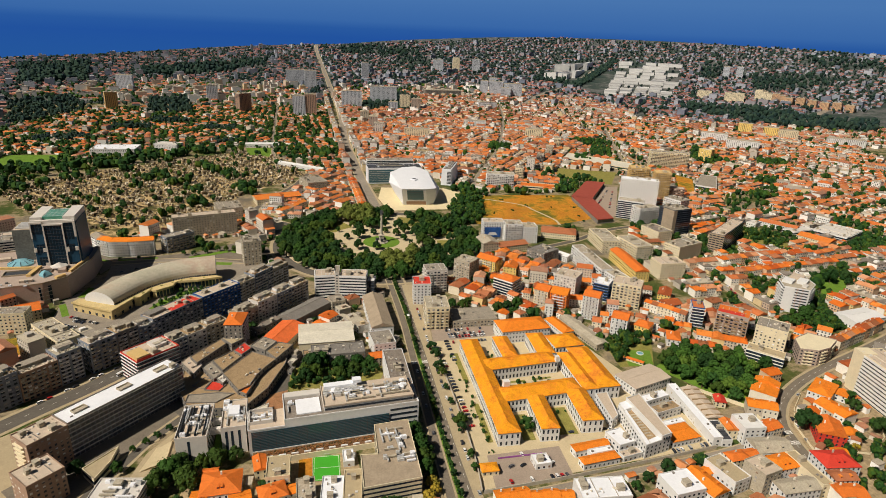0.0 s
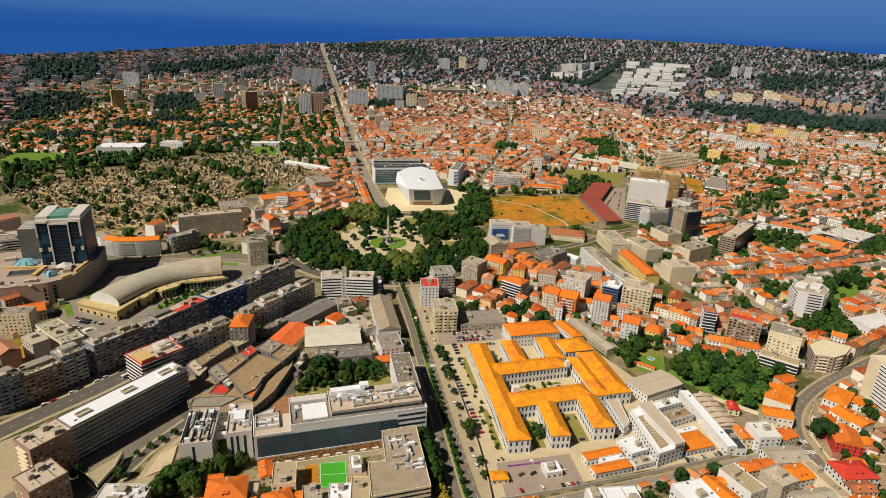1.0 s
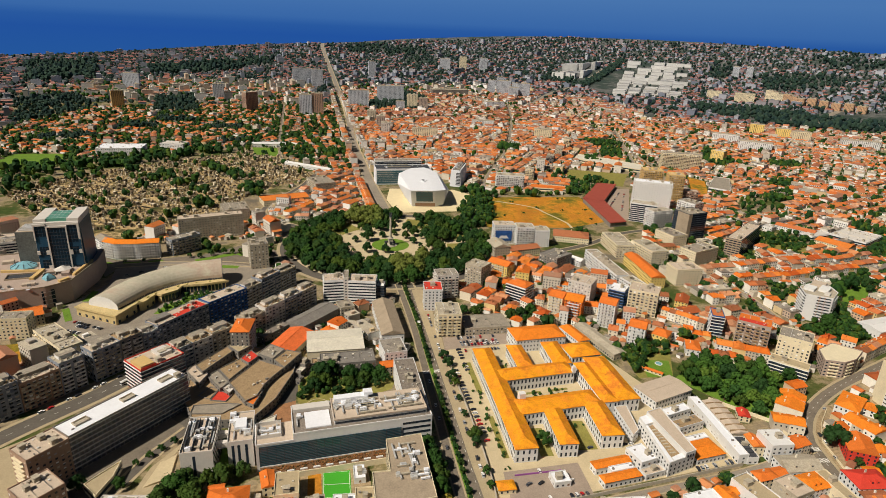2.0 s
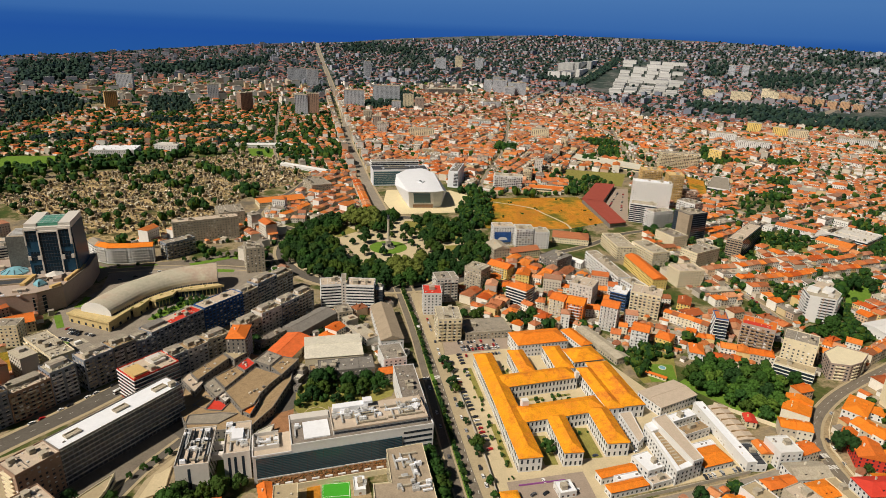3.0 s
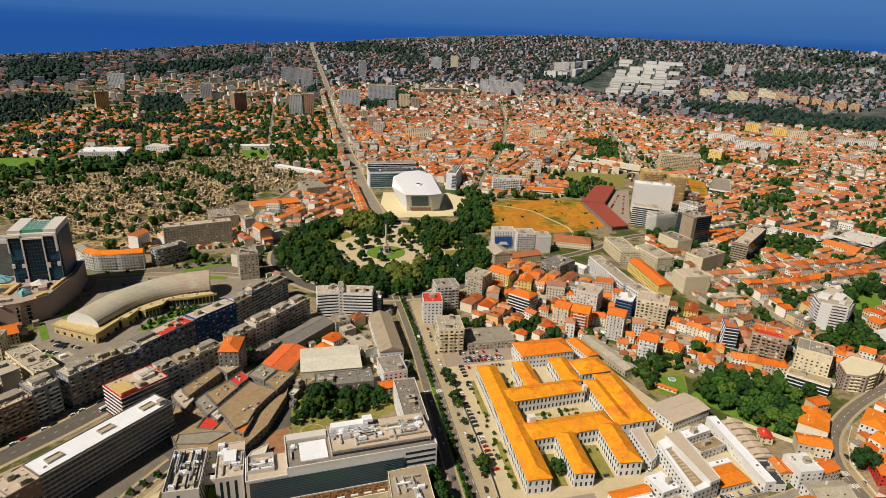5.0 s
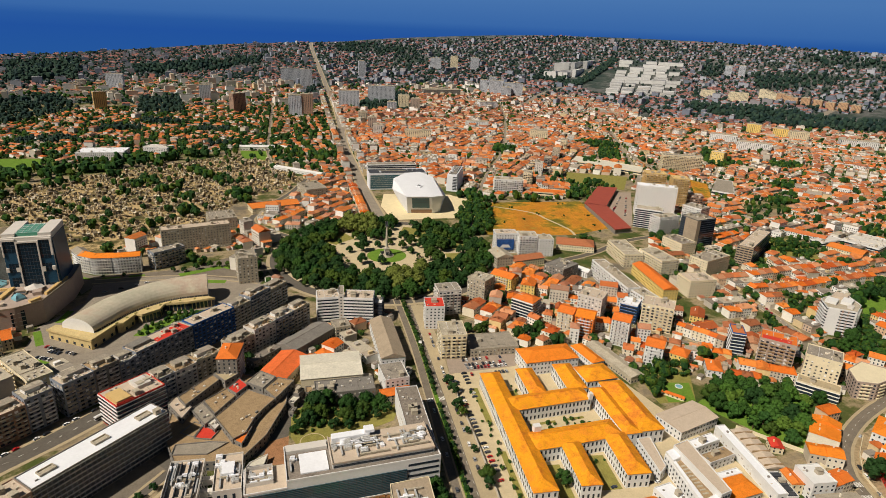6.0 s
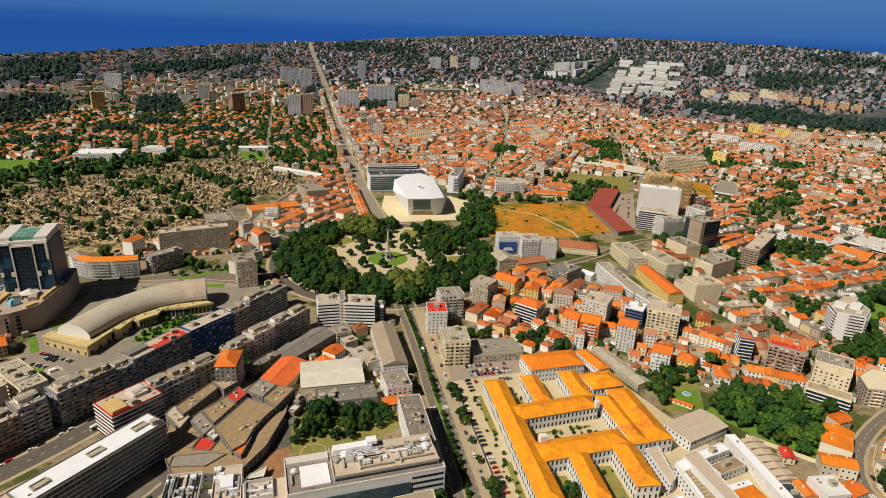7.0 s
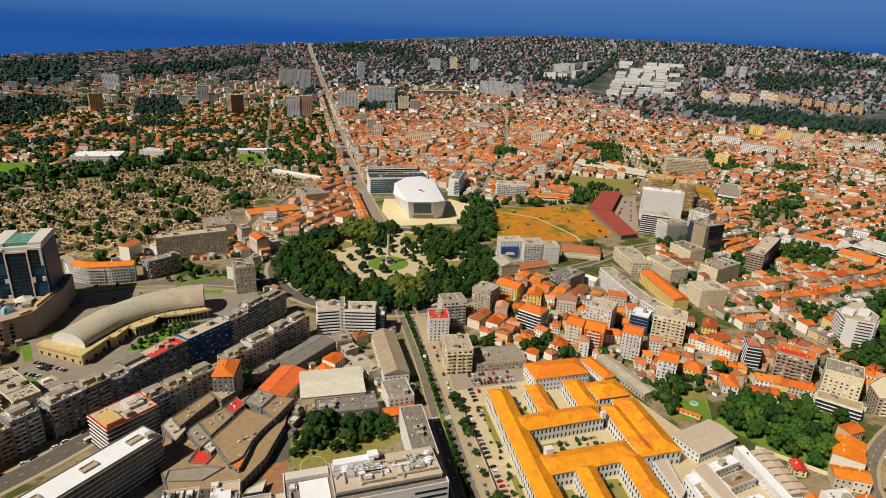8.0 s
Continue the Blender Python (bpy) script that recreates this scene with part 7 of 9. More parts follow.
# workshops behind the slab block
# dark asphalt here stands in for the shadow of the workshop walls
s = Shape()
s.prism([(-80, 412), (-66, 396), (-30, 398), (2, 404), (8, 436), (30, 470), (0, 490), (-40, 500), (-90, 452)], -0.05, 0.06)
tagged(part("works_yard", s, M_asph), "dark yard between workshops, toned for their shadow", "yard", "", "structure")
poly_block("workshop", "low linked workshop under patched brown roofing", [(-64.3, 397), (-26.3, 391), (-9.5, 413), (4.5, 446), (8.5, 472), (-27.7, 495), (-36.3, 494), (-72, 461), (-74, 426)], 6.2, M_conc_dk, M_brownroof, "punched", 2, 4.2, 1.4, 1.3)
s = Shape()
s.prism([(-15, 391), (2, 389), (5, 417), (-8, 414)], -0.04, 0.1)
tagged(part("dirt_yard", s, M_dirt), "small yard of red-brown dirt behind the workshops", "yard", "", "structure")
poly_block("lean_to", "pale sheet-roofed lean-to beside a dirt yard", [(-22.4, 386), (-11.7, 386), (-9, 396), (-20, 390.5)], 4, M_panel, M_palesheet, "bands", 1)
for x, y, w, d, h, rot, roof in ((10, 452, 9, 6, 4.0, 55, M_palesheet), (14, 462, 8, 6, 4.6, 55, M_greyroof), (24, 461, 9, 8, 5.0, -3, M_brownroof), (9, 441, 6, 4, 3.2, 60, M_greyroof)):
    flats(x, y, w, d, rot, 1, "punched", M_conc_dk, roof, "small flat-roofed outbuilding beside a garden", "shed", h, extra=0.4)

for roof, h, pts in (
    (M_brownroof, 10.0, [(-30.3, 408.0), (-22.5, 413.5), (-17.0, 427.9), (-11.1, 437.5), (-2.3, 448.9), (-21.6, 464.9), (-28.5, 454.9), (-42.7, 435.1)]),
    (M_greyroof, 11.5, [(-10.9, 461.3), (-1.2, 475.2), (-12.6, 486.4), (-22.6, 472.2)]),
    (M_brownroof, 11.0, [(-2.3, 447.2), (11.9, 467.9), (0.1, 474.9), (-10.1, 461.0)]),
    (M_brownroof, 12.5, [(-62.5, 450.5), (-41.9, 478.4), (-46.8, 487.1), (-68.5, 461.7)]),
    (M_pave, 13.0, [(-37.6, 474.6), (-27.2, 484.4), (-36.2, 495.3), (-45.9, 487.3)]),
    (M_deck, 10.5, [(-63.9, 437.5), (-58.5, 449.8), (-70.5, 466.8), (-74.8, 457.1)]),
    (M_greyroof, 9.0, [(-48.9, 429.3), (-42.5, 437.2), (-52.5, 457.0), (-59.4, 449.4)]),
    (M_brownroof, 9.6, [(-43.0, 439.6), (-29.4, 459.7), (-35.9, 470.6), (-51.6, 457.3)]),
    (M_redtile, 11.6, [(-29.3, 458.2), (-21.6, 468.0), (-27.7, 478.8), (-35.7, 466.9)]),
    (M_redtile, 6.5, [(-44.3, 416.1), (-40.0, 423.7), (-50.1, 432.2), (-55.1, 419.9)]),
    (M_brownroof, 6.0, [(-55.4, 421.5), (-50.3, 434.1), (-56.3, 438.5), (-64.1, 428.0)]),
    (M_greyroof, 6.5, [(-45.7, 401.5), (-33.3, 410.5), (-45.3, 414.0), (-66.0, 415.5), (-67.2, 405.7)]),
    (M_panel, 8.5, [(-42.1, 422.8), (-36.1, 432.8), (-43.9, 438.7), (-47.5, 431.7)]),
    (M_warmtile, 9.0, [(-24.7, 403.3), (-18.6, 419.8), (-23.6, 424.2), (-31.2, 409.7)]),
):
    ob = poly_block("workshop", "old workshop under a stained low roof" if roof is not M_redtile else "workshop bay under red tiles", pts, h, M_conc_dk, roof, "punched", 3, 4.2, 1.4, 1.3)
    # shallow standing seams across the roof
    a, c, d, e = [Vector(pts[int(k * len(pts) / 4)]) for k in range(4)]
    n = max(2, int((c - a).length / 5)) if len(pts) == 4 else 0
    seams = Shape()
    for k in range(1, n):
        u, v = a.lerp(c, k / n), e.lerp(d, k / n)
        m = u.lerp(v, 0.5)
        seams.tbox(pose(m.x, m.y, 0, 0, 0, math.degrees(math.atan2((v - u).y, (v - u).x))), (v - u).length * 0.86, 0.35, h + 0.1, h + 0.42)
    if seams.v:
        part("roof_seams", seams, roof, ob, "", "stuff")
    if h > 8:
        s = Shape()
        g = random.Random(int(h * 10 + pts[0][0]))
        for k in range(5):
            q = a.lerp(c, g.uniform(0.15, 0.85)).lerp(e.lerp(d, g.uniform(0.15, 0.85)), g.uniform(0.2, 0.8))
            s.tbox(pose(q.x, q.y, 0, 0, 0, 41), g.uniform(0.8, 2.2), g.uniform(0.8, 1.6), h + 0.1, h + g.uniform(0.6, 1.5))
        part("roof_vents", s, M_vent, ob, "", "stuff")
flats(48, 455, 44, 18, -2, 3, "punched", M_conc_dk, M_conc_dk, "low dark industrial range", "workshop", extra=2)
flats(87, 462, 19, 24, 3, 4, "punched", M_white, M_conc, "white box-like hall by the boulevard", "workshop", extra=0.6)
hall(84, 442, 22, 10, 3, 8, 3.1, M_conc, M_warmtile, "range under an orange tiled strip", "workshop", 0.0, 3, chimneys=1)
flats(58, 556, 14, 16, 10, 3, "punched", M_conc, M_conc, "grey yard building behind the row", "workshop", extra=1)
flats(-10, 521, 30, 9, 43, 2, "punched", M_conc_dk, M_conc, "low grey lean-to behind the long row", "workshop", extra=0.6)
# beyond the wide avenue
flats(-178, 518, 50, 17, -52, 6, "balcony", M_cream, M_conc, "pale apartment block with a cluttered roof", "apartment_building", extra=3)
flats(-229, 565, 34, 15, -4, 6, "punched", M_cream, M_conc, "cream apartment block beside a lot", "apartment_building", extra=2)
hall(-227, 588, 31, 21, 21, 10, 4.0, M_cream, M_warmtile, "long range under orange tiles", "terraced_house", 0.0, 3, chimneys=1)
ob = flats(183, 502, 44, 27, -3, 2, "punched", M_conc, M_greyroof, "long grey shed beside a car park", "shed", extra=0.1)
for k in range(5):
    s = Shape()
    s.box(-19 + k * 8, -9, 6.9, -12.5 + k * 8, 10, 7.3)
    part("roof_panel", s, M_greyroof, ob)
hall(-34, 497, 24, 15, 79, 26, 3.0, M_conc_dk, M_warmtile, "corner block under an orange hipped roof", "apartment_building", 6.7, 8, chimneys=1)
flats(-25, 701, 20, 26, 8, 9, "punched", M_conc, M_conc, "grey slab facing the garden's side street", "apartment_building", extra=2)
flats(-60, 894, 35, 40, 11, 5, "punched", M_conc, M_conc, "grey block with a stepped roof", "apartment_building", extra=1)
hall(10, 965, 70, 30, 14, 9, 4.0, M_cream, M_tile, "long low range with ribbed orange roofs", "workshop", 0.0, 3, chimneys=1)
flats(73, 1039, 35, 50, 14, 5, "punched", M_conc, M_conc, "grey flat-roofed block behind the tiled row", "apartment_building", extra=0.6)
# more of the right-hand town
hall(247, 628, 26, 17, -52, 14, 4.0, M_yellow, M_tile, "yellow house front with orange tiles", "house", 0.0, 5, chimneys=1)
hall(267, 691, 28, 21, 92, 14, 4.0, M_conc, M_conc, "grey gabled warehouse", "warehouse", 0.0, 4, chimneys=1)
hall(346, 652, 44, 12, 118, 7, 2.5, M_white, M_white, "long white shed with a curved roof", "shed", 0.0, 3, chimneys=1)
hall(264, 602, 16, 15, 58, 14, 3.7, M_yellow, M_tile, "yellow house with a bright orange roof", "house", 0.0, 4, chimneys=1)
flats(322, 640, 26, 30, -62, 5, "punched", M_conc_dk, M_conc_dk, "dark grey angular block", "apartment_building", extra=1)
hall(298, 686, 42, 18, 8, 9, 3.6, M_cream, M_tile, "low range with dark red tiles", "house", 0.0, 3, chimneys=1)
hall(388, 729, 48, 30, -27, 8, 4.0, M_cream, M_tile, "bungalows with orange hipped roofs by the field", "house", 13.5, 2, chimneys=1)
flats(522, 693, 25, 35, 8, 5, "punched", M_cream, M_conc, "beige block among trees", "apartment_building", extra=1)
hall(407, 509, 20, 13, 49, 9, 2.9, M_yellow, M_tile, "yellow house with orange tiles", "house", 0.0, 3, chimneys=1)
hall(396, 484, 18, 16, 6, 9, 3.0, M_white, M_tile, "house with orange tiles", "house", 0.0, 3, chimneys=1)
hall(355, 422, 19, 12, 58, 7, 2.5, M_white, M_warmtile, "white villa with orange tiles beside trees", "villa", 5.5, 2, chimneys=1)
flats(399, 448, 11, 18, -32, 7, "bands", M_blue, M_tile, "narrow house tiled in blue and white", "house", extra=0.3)
flats(416, 374, 30, 13, -52, 3, "bands", M_cream, M_pave, "low cream parking block with open decks", "car_park_building", extra=0.3)

terrace(140, 985, 170, 14, 88, 9, 17, "tiled terraced house along the avenue")
terrace(30, 905, 60, 12, 50, 9, 6, "tiled terraced house near the garden")
terrace(384, 474, 44, 10, -59, 9, 6, "old terraced house on a sloping street")

# ---- boulevard planting, walls and cars ----
s = Shape()
s.prism([(108, 250), (112.5, 258), (115.5, 277), (120, 301), (124, 333), (128, 381), (129.5, 405), (132.5, 451), (142, 520), (146, 600), (134, 600), (123, 450), (113, 330)], -0.05, 0.11)
tagged(part("verge", s, M_pave), "dusty paved verge between boulevard and wall", "pavement", "", "structure")
s = Shape()
s.prism([(6, 416), (12, 400), (30, 402), (78, 418), (86, 436), (62, 446), (24, 452), (8, 446)], -0.05, 0.1)
tagged(part("back_garden", s, M_pale_grass), "overgrown back garden behind the workshops", "garden", "", "structure")
s = Shape()
disc(s, 20, 407, 8, 0.02, 0.5, 28)
tagged(part("garden_oval", s, M_pale_grass), "raised oval lawn with a pale kerb", "lawn", "", "structure")
s = Shape()
disc(s, 20, 407, 8.6, 0.02, 0.6, 28, 8.05)
tagged(part("kerb_ring", s, M_sand), "pale kerb round the oval lawn", "kerb", "", "structure")
s = Shape()
s.prism([(315, 200), (520, 200), (520, 300), (470, 345), (400, 322), (365, 300), (347, 262)], -0.05, 0.05)
tagged(part("yard_ground", s, M_yard), "dry tan yards and gardens between houses", "ground", "", "structure")
s = Shape()
strip(s, smooth_line([(99.5, 252), (105.8, 330), (111.3, 388), (116.5, 450), (123, 523), (127.5, 606)], 10), 1.5, -0.05, 0.2)
tagged(part("median", s, M_lawn), "planted median strip of the boulevard", "median", "", "structure")
mid = smooth_line([(99.5, 252), (105.8, 330), (111.3, 388), (116.5, 450), (123, 523), (127.5, 606)], 7.2)
for i, p in enumerate(mid):
    if not 430 < p[1] < 442:
        tree(p[0], p[1], 3, rnd.uniform(0.5, 0.75))
s = Shape()
for p in smooth_line([(99.5, 252), (105.8, 330), (111.3, 388), (116.5, 450), (123, 523), (127.5, 606)], 2.2):
    if not 430 < p[1] < 442:
        s.tbox(pose(p[0], p[1], 0.2, 0, 0, rnd.uniform(0, 90)), rnd.uniform(1.3, 2.2), rnd.uniform(1.3, 2.2), 0, rnd.uniform(0.6, 1.3))
tagged(part("hedge", s, M_leaf_isl), "clipped green hedge along the median", "hedge", "", "stuff")
s = Shape()
for k in range(9):
    s.box(116.8 + k * 1.0, 434, 0.07, 117.35 + k * 1.0, 438.5, 0.085)
for k in range(5):
    s.box(107.6 + k * 1.1, 434, 0.07, 108.2 + k * 1.1, 438.5, 0.085)
tagged(part("crossing", s, M_paint), "white striped pedestrian crossing", "crossing", "", "structure")


def garden_wall(pts, h, label, material, thick=0.4):
    s = Shape()
    strip(s, pts, thick / 2, -0.2, h)
    tagged(part("garden_wall", s, material), label, "wall", "", "structure")


garden_wall([(115.5, 278), (120, 301), (124, 333), (128, 381), (129.5, 405), (132.5, 451), (133.5, 466)], 2.6, "stone wall between pavement and hospital yard", M_stone)
garden_wall([(116, 277), (170, 277), (240, 279), (290, 281)], 2.6, "long stone wall along the narrow street", M_stone)
garden_wall([(136, 305), (167, 303)], 1.3, "low purple-painted wall of a car park", plain("purple_paint", (0.30, 0.10, 0.32), 0.8))
garden_wall([(340, 222), (355.5, 262), (366, 290), (383, 307), (404, 322)], 1.6, "pale garden wall along the bending street", M_cream)
garden_wall([(366, 262), (392, 250), (420, 262), (436, 282)], 1.4, "pale wall between dry gardens", M_cream)
garden_wall([(318, 352), (345, 318), (345, 300)], 3.0, "tall garden wall beside the trees", M_cream)
car_row(136, 458, 130, 335, 27, 5, 0.85, 0.12)
car_row(147, 468, 144, 425, 9, 5, 0.7, 0.12)
car_row(112, 258, 118, 330, 9, 85, 0.6, 0.2)
car_row(119, 345, 126.5, 430, 11, 85, 0.5, 0.2)
car_row(128, 445, 137, 540, 13, 84, 0.8, 0.2)
car_row(97, 300, 110, 430, 8, 85, 0.4, 0.1)
s = Shape()
s.prism([(135, 468), (194, 468), (196, 478), (206, 486), (140, 495)], -0.05, 0.095)
tagged(part("car_park", s, M_lot), "dusty car park beside the hospital", "car park", "", "structure")
for y, fill in ((462, 0.35), (472, 0.7), (477, 0.75), (485, 0.5)):
    car_row(151, y + 1, 190, y - 1, 13, 84, fill, 0.12)
car_row(132, 306, 178, 305, 14, 92, 0.35, 0.14)
car_row(128, 283, 176, 280, 14, 88, 0.4, 0.14)
car_row(140, 296, 172, 293, 8, 20, 0.3, 0.14)
car_row(170, 322, 240, 316, 14, 3, 0.45, 0.12)
car_row(375, 478, 427, 392, 12, -59, 0.7, 0.12)
car_row(-176, 432, -110, 492, 14, 44, 0.6, 0.1)
car_row(-250, 352, -190, 416, 10, 46, 0.5, 0.1)
car_row(355, 262, 372, 300, 5, 65, 0.6, 0.1)
car_row(380, 312, 450, 345, 8, 25, 0.4, 0.1)
car_row(455, 365, 515, 560, 20, 75, 0.5, 0.1)
car_row(256, 284.4, 286, 285.6, 9, 80, 0.75, 0.12)
car_row(-190, 556, -170, 545, 5, 60, 0.8, 0.1)
car_row(240, 660, 262, 600, 7, -60, 0.6, 0.1)
bus(-119, 468, 45)
bus(123.5, 520, 83)
s = Shape()
for x, y, w, d, rot in ((146.5, 422, 4.5, 44, -5), (139.5, 345, 4, 46, -6), (167, 333, 9, 30, -8), (197.5, 334, 14, 32, -8)):
    s.tbox(pose(x, y, 0, 0, 0, rot), w, d, 0.02, 0.16)
tagged(part("lawn", s, M_pale_grass), "narrow lawns beside the hospital wings", "lawn", "", "structure")
s = Shape()
for x, y, w, d in ((176, 374, 16, 3), (205, 374, 18, 3), (182, 390, 20, 2.6), (208, 390, 14, 2.6), (172, 428, 14, 12)):
    s.tbox(pose(x, y, 0), w, d, 0.02, 0.14)
tagged(part("courtyard_garden", s, M_pale_grass), "green courtyard garden inside the old hospital", "lawn", "", "structure")

# single trees near by
for x, y, k, c in EARLY_TREES:
    tree(x, y, k, c)
for x, y, k, c in ((82, 279, 5, 1.1), (86, 309, 0, 0.85), (-74, 322, 2, 0.9), (86.5, 290, 5, 1.1), (66, 272, 1, 0.9), (57, 270, 0, 1.0), (-57, 323, 0, 1.0),
                   (87, 284, 5, 0.9), (86.5, 322, 0, 0.9), (84.5, 299, 2, 0.75), (-63, 338, 0, 0.9), (-30, 342, 1, 0.9), (-88, 372, 3, 0.7), (-123, 350, 1, 0.8),
                   (-100, 346, 3, 1.1), (-75, 384, 3, 0.7), (55, 424, 3, 1.2), (75, 428, 3, 1.2), (66, 424, 3, 1.1), (46, 416, 3, 1.0)):
    tree(x, y, k, c)
    take(corners(x, y, 6, 6, 0))
for x, y, k, c in ((58, 432, 1, 0.9), (14, 425, 3, 1.0), (28, 433, 1, 0.9), (62, 440, 1, 1.0), (73, 438, 1, 0.9), (19, 427, 1, 0.9), (45, 425, 1, 1.0),
                   (-82, 378, 3, 0.7), (10, 418, 3, 1.0), (87.5, 333, 1, 0.95), (-41, 339, 1, 1.1), (34, 446, 2, 0.8), (68, 433, 1, 0.8), (48, 438, 1, 1.1),
                   (36, 418, 3, 1.2), (27, 443, 0, 1.0), (-50, 337, 1, 0.95), (20, 438, 1, 0.9), (88, 343, 1, 0.85), (-67, 333, 0, 1.0)):
    tree(x, y, k, c)
    take(corners(x, y, 6, 6, 0))
for x, y, k, c in ((-95, 366, 3, 0.6), (395, 262, 3, 1.2), (410, 250, 1, 0.8), (450, 262, 1, 0.8), (117.5, 298, 3, 0.8), (366, 262, 3, 1.0), (119, 311, 3, 0.8),
                   (400, 276, 3, 1.0), (480, 270, 5, 1.0), (376, 222, 5, 0.9), (374, 272, 1, 0.9), (437, 306, 3, 1.2), (388, 232, 5, 1.0), (167, 330, 3, 1.5),
                   (422, 266, 0, 0.9), (370, 284, 0, 1.0), (430, 296, 1, 0.8), (385, 256, 5, 0.8), (240, 268, 1, 0.8), (222, 262, 3, 1.1)):
    tree(x, y, k, c)
    take(corners(x, y, 6, 6, 0))
for x, y, k, c in ((430, 255, 1, 0.9), (440, 240, 0, 0.9), (210, 258, 3, 1.0), (400, 240, 5, 0.9), (300, 415, 3, 1.0), (408, 366, 5, 1.1), (190, 534, 3, 1.2),
                   (214, 512, 1, 1.0), (127.5, 421, 3, 1.3), (404, 361, 2, 0.7), (121, 338, 3, 1.1), (226, 517, 1, 0.9), (498, 422, 2, 0.8), (122.5, 346, 1, 0.85),
                   (182, 528, 1, 0.9), (640, 512, 0, 1.0), (292, 407, 1, 0.7), (655, 500, 1, 0.8), (238, 520, 1, 1.0), (123, 372, 3, 0.7)):
    tree(x, y, k, c)
    take(corners(x, y, 6, 6, 0))
for x, y, k, c in ((127, 411, 3, 1.1), (173, 535, 1, 0.8), (130, 453, 3, 1.3), (668, 516, 1, 1.0), (129.5, 441, 3, 1.3), (525, 460, 1, 0.9), (125, 392, 3, 0.7),
                   (530, 440, 0, 0.8), (520, 432, 2, 0.8), (228, 505, 3, 1.2), (460, 365, 3, 1.2), (540, 450, 0, 0.9), (291, 425, 1, 0.7)):
    tree(x, y, k, c)
    take(corners(x, y, 6, 6, 0))
s = Shape()
s.prism([(-229, 507), (-194, 510), (-188, 524), (-206, 548), (-244, 549)], -0.05, 0.1)
tagged(part("waste_ground", s, M_dry), "fenced lot of yellow-green weeds", "field", "", "structure")
take([(-229, 507), (-194, 510), (-188, 524), (-206, 548), (-244, 549)])
s = Shape()
s.prism([(-500, 1225), (-420, 1235), (-388, 1290), (-405, 1372), (-500, 1374)], -0.05, 0.4)
tagged(part("playing_field", s, M_lawn), "bright green playing field", "field", "", "structure")
take([(-500, 1225), (-420, 1235), (-388, 1290), (-405, 1372), (-500, 1374)])
s = Shape()
s.prism([(-48, 1425), (-41, 1345), (5, 1318), (9, 1412)], -0.05, 0.4)
tagged(part("football_pitch", s, M_lawn), "small green football pitch with a white stand", "pitch", "", "structure")
take([(-48, 1425), (-41, 1345), (5, 1318), (9, 1412)])
hall(-12, 1440, 74, 26, -2, 7, 2, M_white, M_white, "long white sports hall beside a pitch", "sports_hall", 0, 1)
hall(62, 1202, 110, 14, -43, 6, 2, M_white, M_white, "long low white-roofed range", "workshop", 0, 1)
flats(-300, 1365, 84, 50, -3, 5, "punched", M_white, M_whiteroof, "white school building with ribbed walls", "school", extra=0.4)
flats(-205, 1400, 50, 30, -20, 5, "punched", M_white, M_panel, "white school wing", "school", extra=0.4)


def billboard():
    ob = thing("billboard", "large blue advertising billboard on a building front", "billboard", place(289, 725.2, -9))
    s = Shape()
    s.box(-13, -0.5, 5, 9, -0.1, 19)
    part("panel", s, plain("billboard_print", (0.03, 0.09, 0.28), 0.5, 0, 5.0, 0.5, 0.0), ob)
    s = Shape()
    s.prism([(-9, -0.6), (5, -0.6), (5, -0.52), (-9, -0.52)], 8, 12, [(-6, -0.6), (2, -0.6), (2, -0.52), (-6, -0.52)])
    part("picture", s, M_white, ob, "pale plain picture shape")


billboard()
s = Shape()
for a, b in (((16.6, 312.6), (32.4, 310.8)), ((18.6, 334.2), (34.2, 332.4)), ((16.6, 312.6), (18.6, 334.2)), ((32.4, 310.8), (34.2, 332.4)), ((17.6, 323.5), (33.3, 321.5))):
    strip(s, [a, b], 0.12, 0.1, 0.155)
tagged(part("court_lines", s, M_paint), "white lines of the small court", "marking", "", "structure")
for x, y in ((24.5, 311), (26.5, 333.6)):
    ob = thing("goal", "small white football goal", "goal", place(x, y, -6))
    for u in (-1.5, 1.5):
        s = Shape()
        s.box(u - 0.06, -0.06, 0.1, u + 0.06, 0.06, 2.1)
        part("post", s, M_white, ob)
    s = Shape()
    s.box(-1.56, -0.06, 2.1, 1.56, 0.06, 2.22)
    part("crossbar", s, M_white, ob)

# gardens behind the hospital and green plots among the terraces
for name, label, material, pts in (("lawn", "private lawn with a small round pool", M_lawn, [(290, 392), (312, 388), (324, 412), (300, 418)]), ("lawn", "garden lawn beside an apartment tower", M_lawn, [(588, 473), (622, 474), (681, 523), (636, 522)]),
                                   ("garden_plot", "overgrown garden plots with shrubs", M_pale_grass, [(611, 640), (694, 626), (738, 690), (690, 728)]), ("dry_field", "small field of dry yellow grass", M_dry, [(721, 912), (754, 907), (833, 1019), (823, 1061)]),
                                   ("garden_plot", "garden plots behind old houses", M_pale_grass, [(282, 392), (290, 440), (322, 446), (334, 424), (312, 388)])):
    s = Shape()
    s.prism(pts, -0.05, 0.1 if name != "garden_plot" else 0.06)
    tagged(part(name, s, material), label, "garden", "", "structure")
    take(pts)
hall(298, 397.5, 17, 3.4, -51, 2.4, 0.7, M_cream, M_warmtile, "low garden lean-to under orange-red tiles", "shed", 0, 1)
ob = thing("pool", "small round garden pool with a pale rim", "pool", pose(312, 409, 0.1))
s = Shape()
disc(s, 0, 0, 3.2, 0, 0.5, 20, 2.6)
part("rim", s, M_white, ob)
s = Shape()
disc(s, 0, 0, 2.6, 0.0, 0.3, 20)
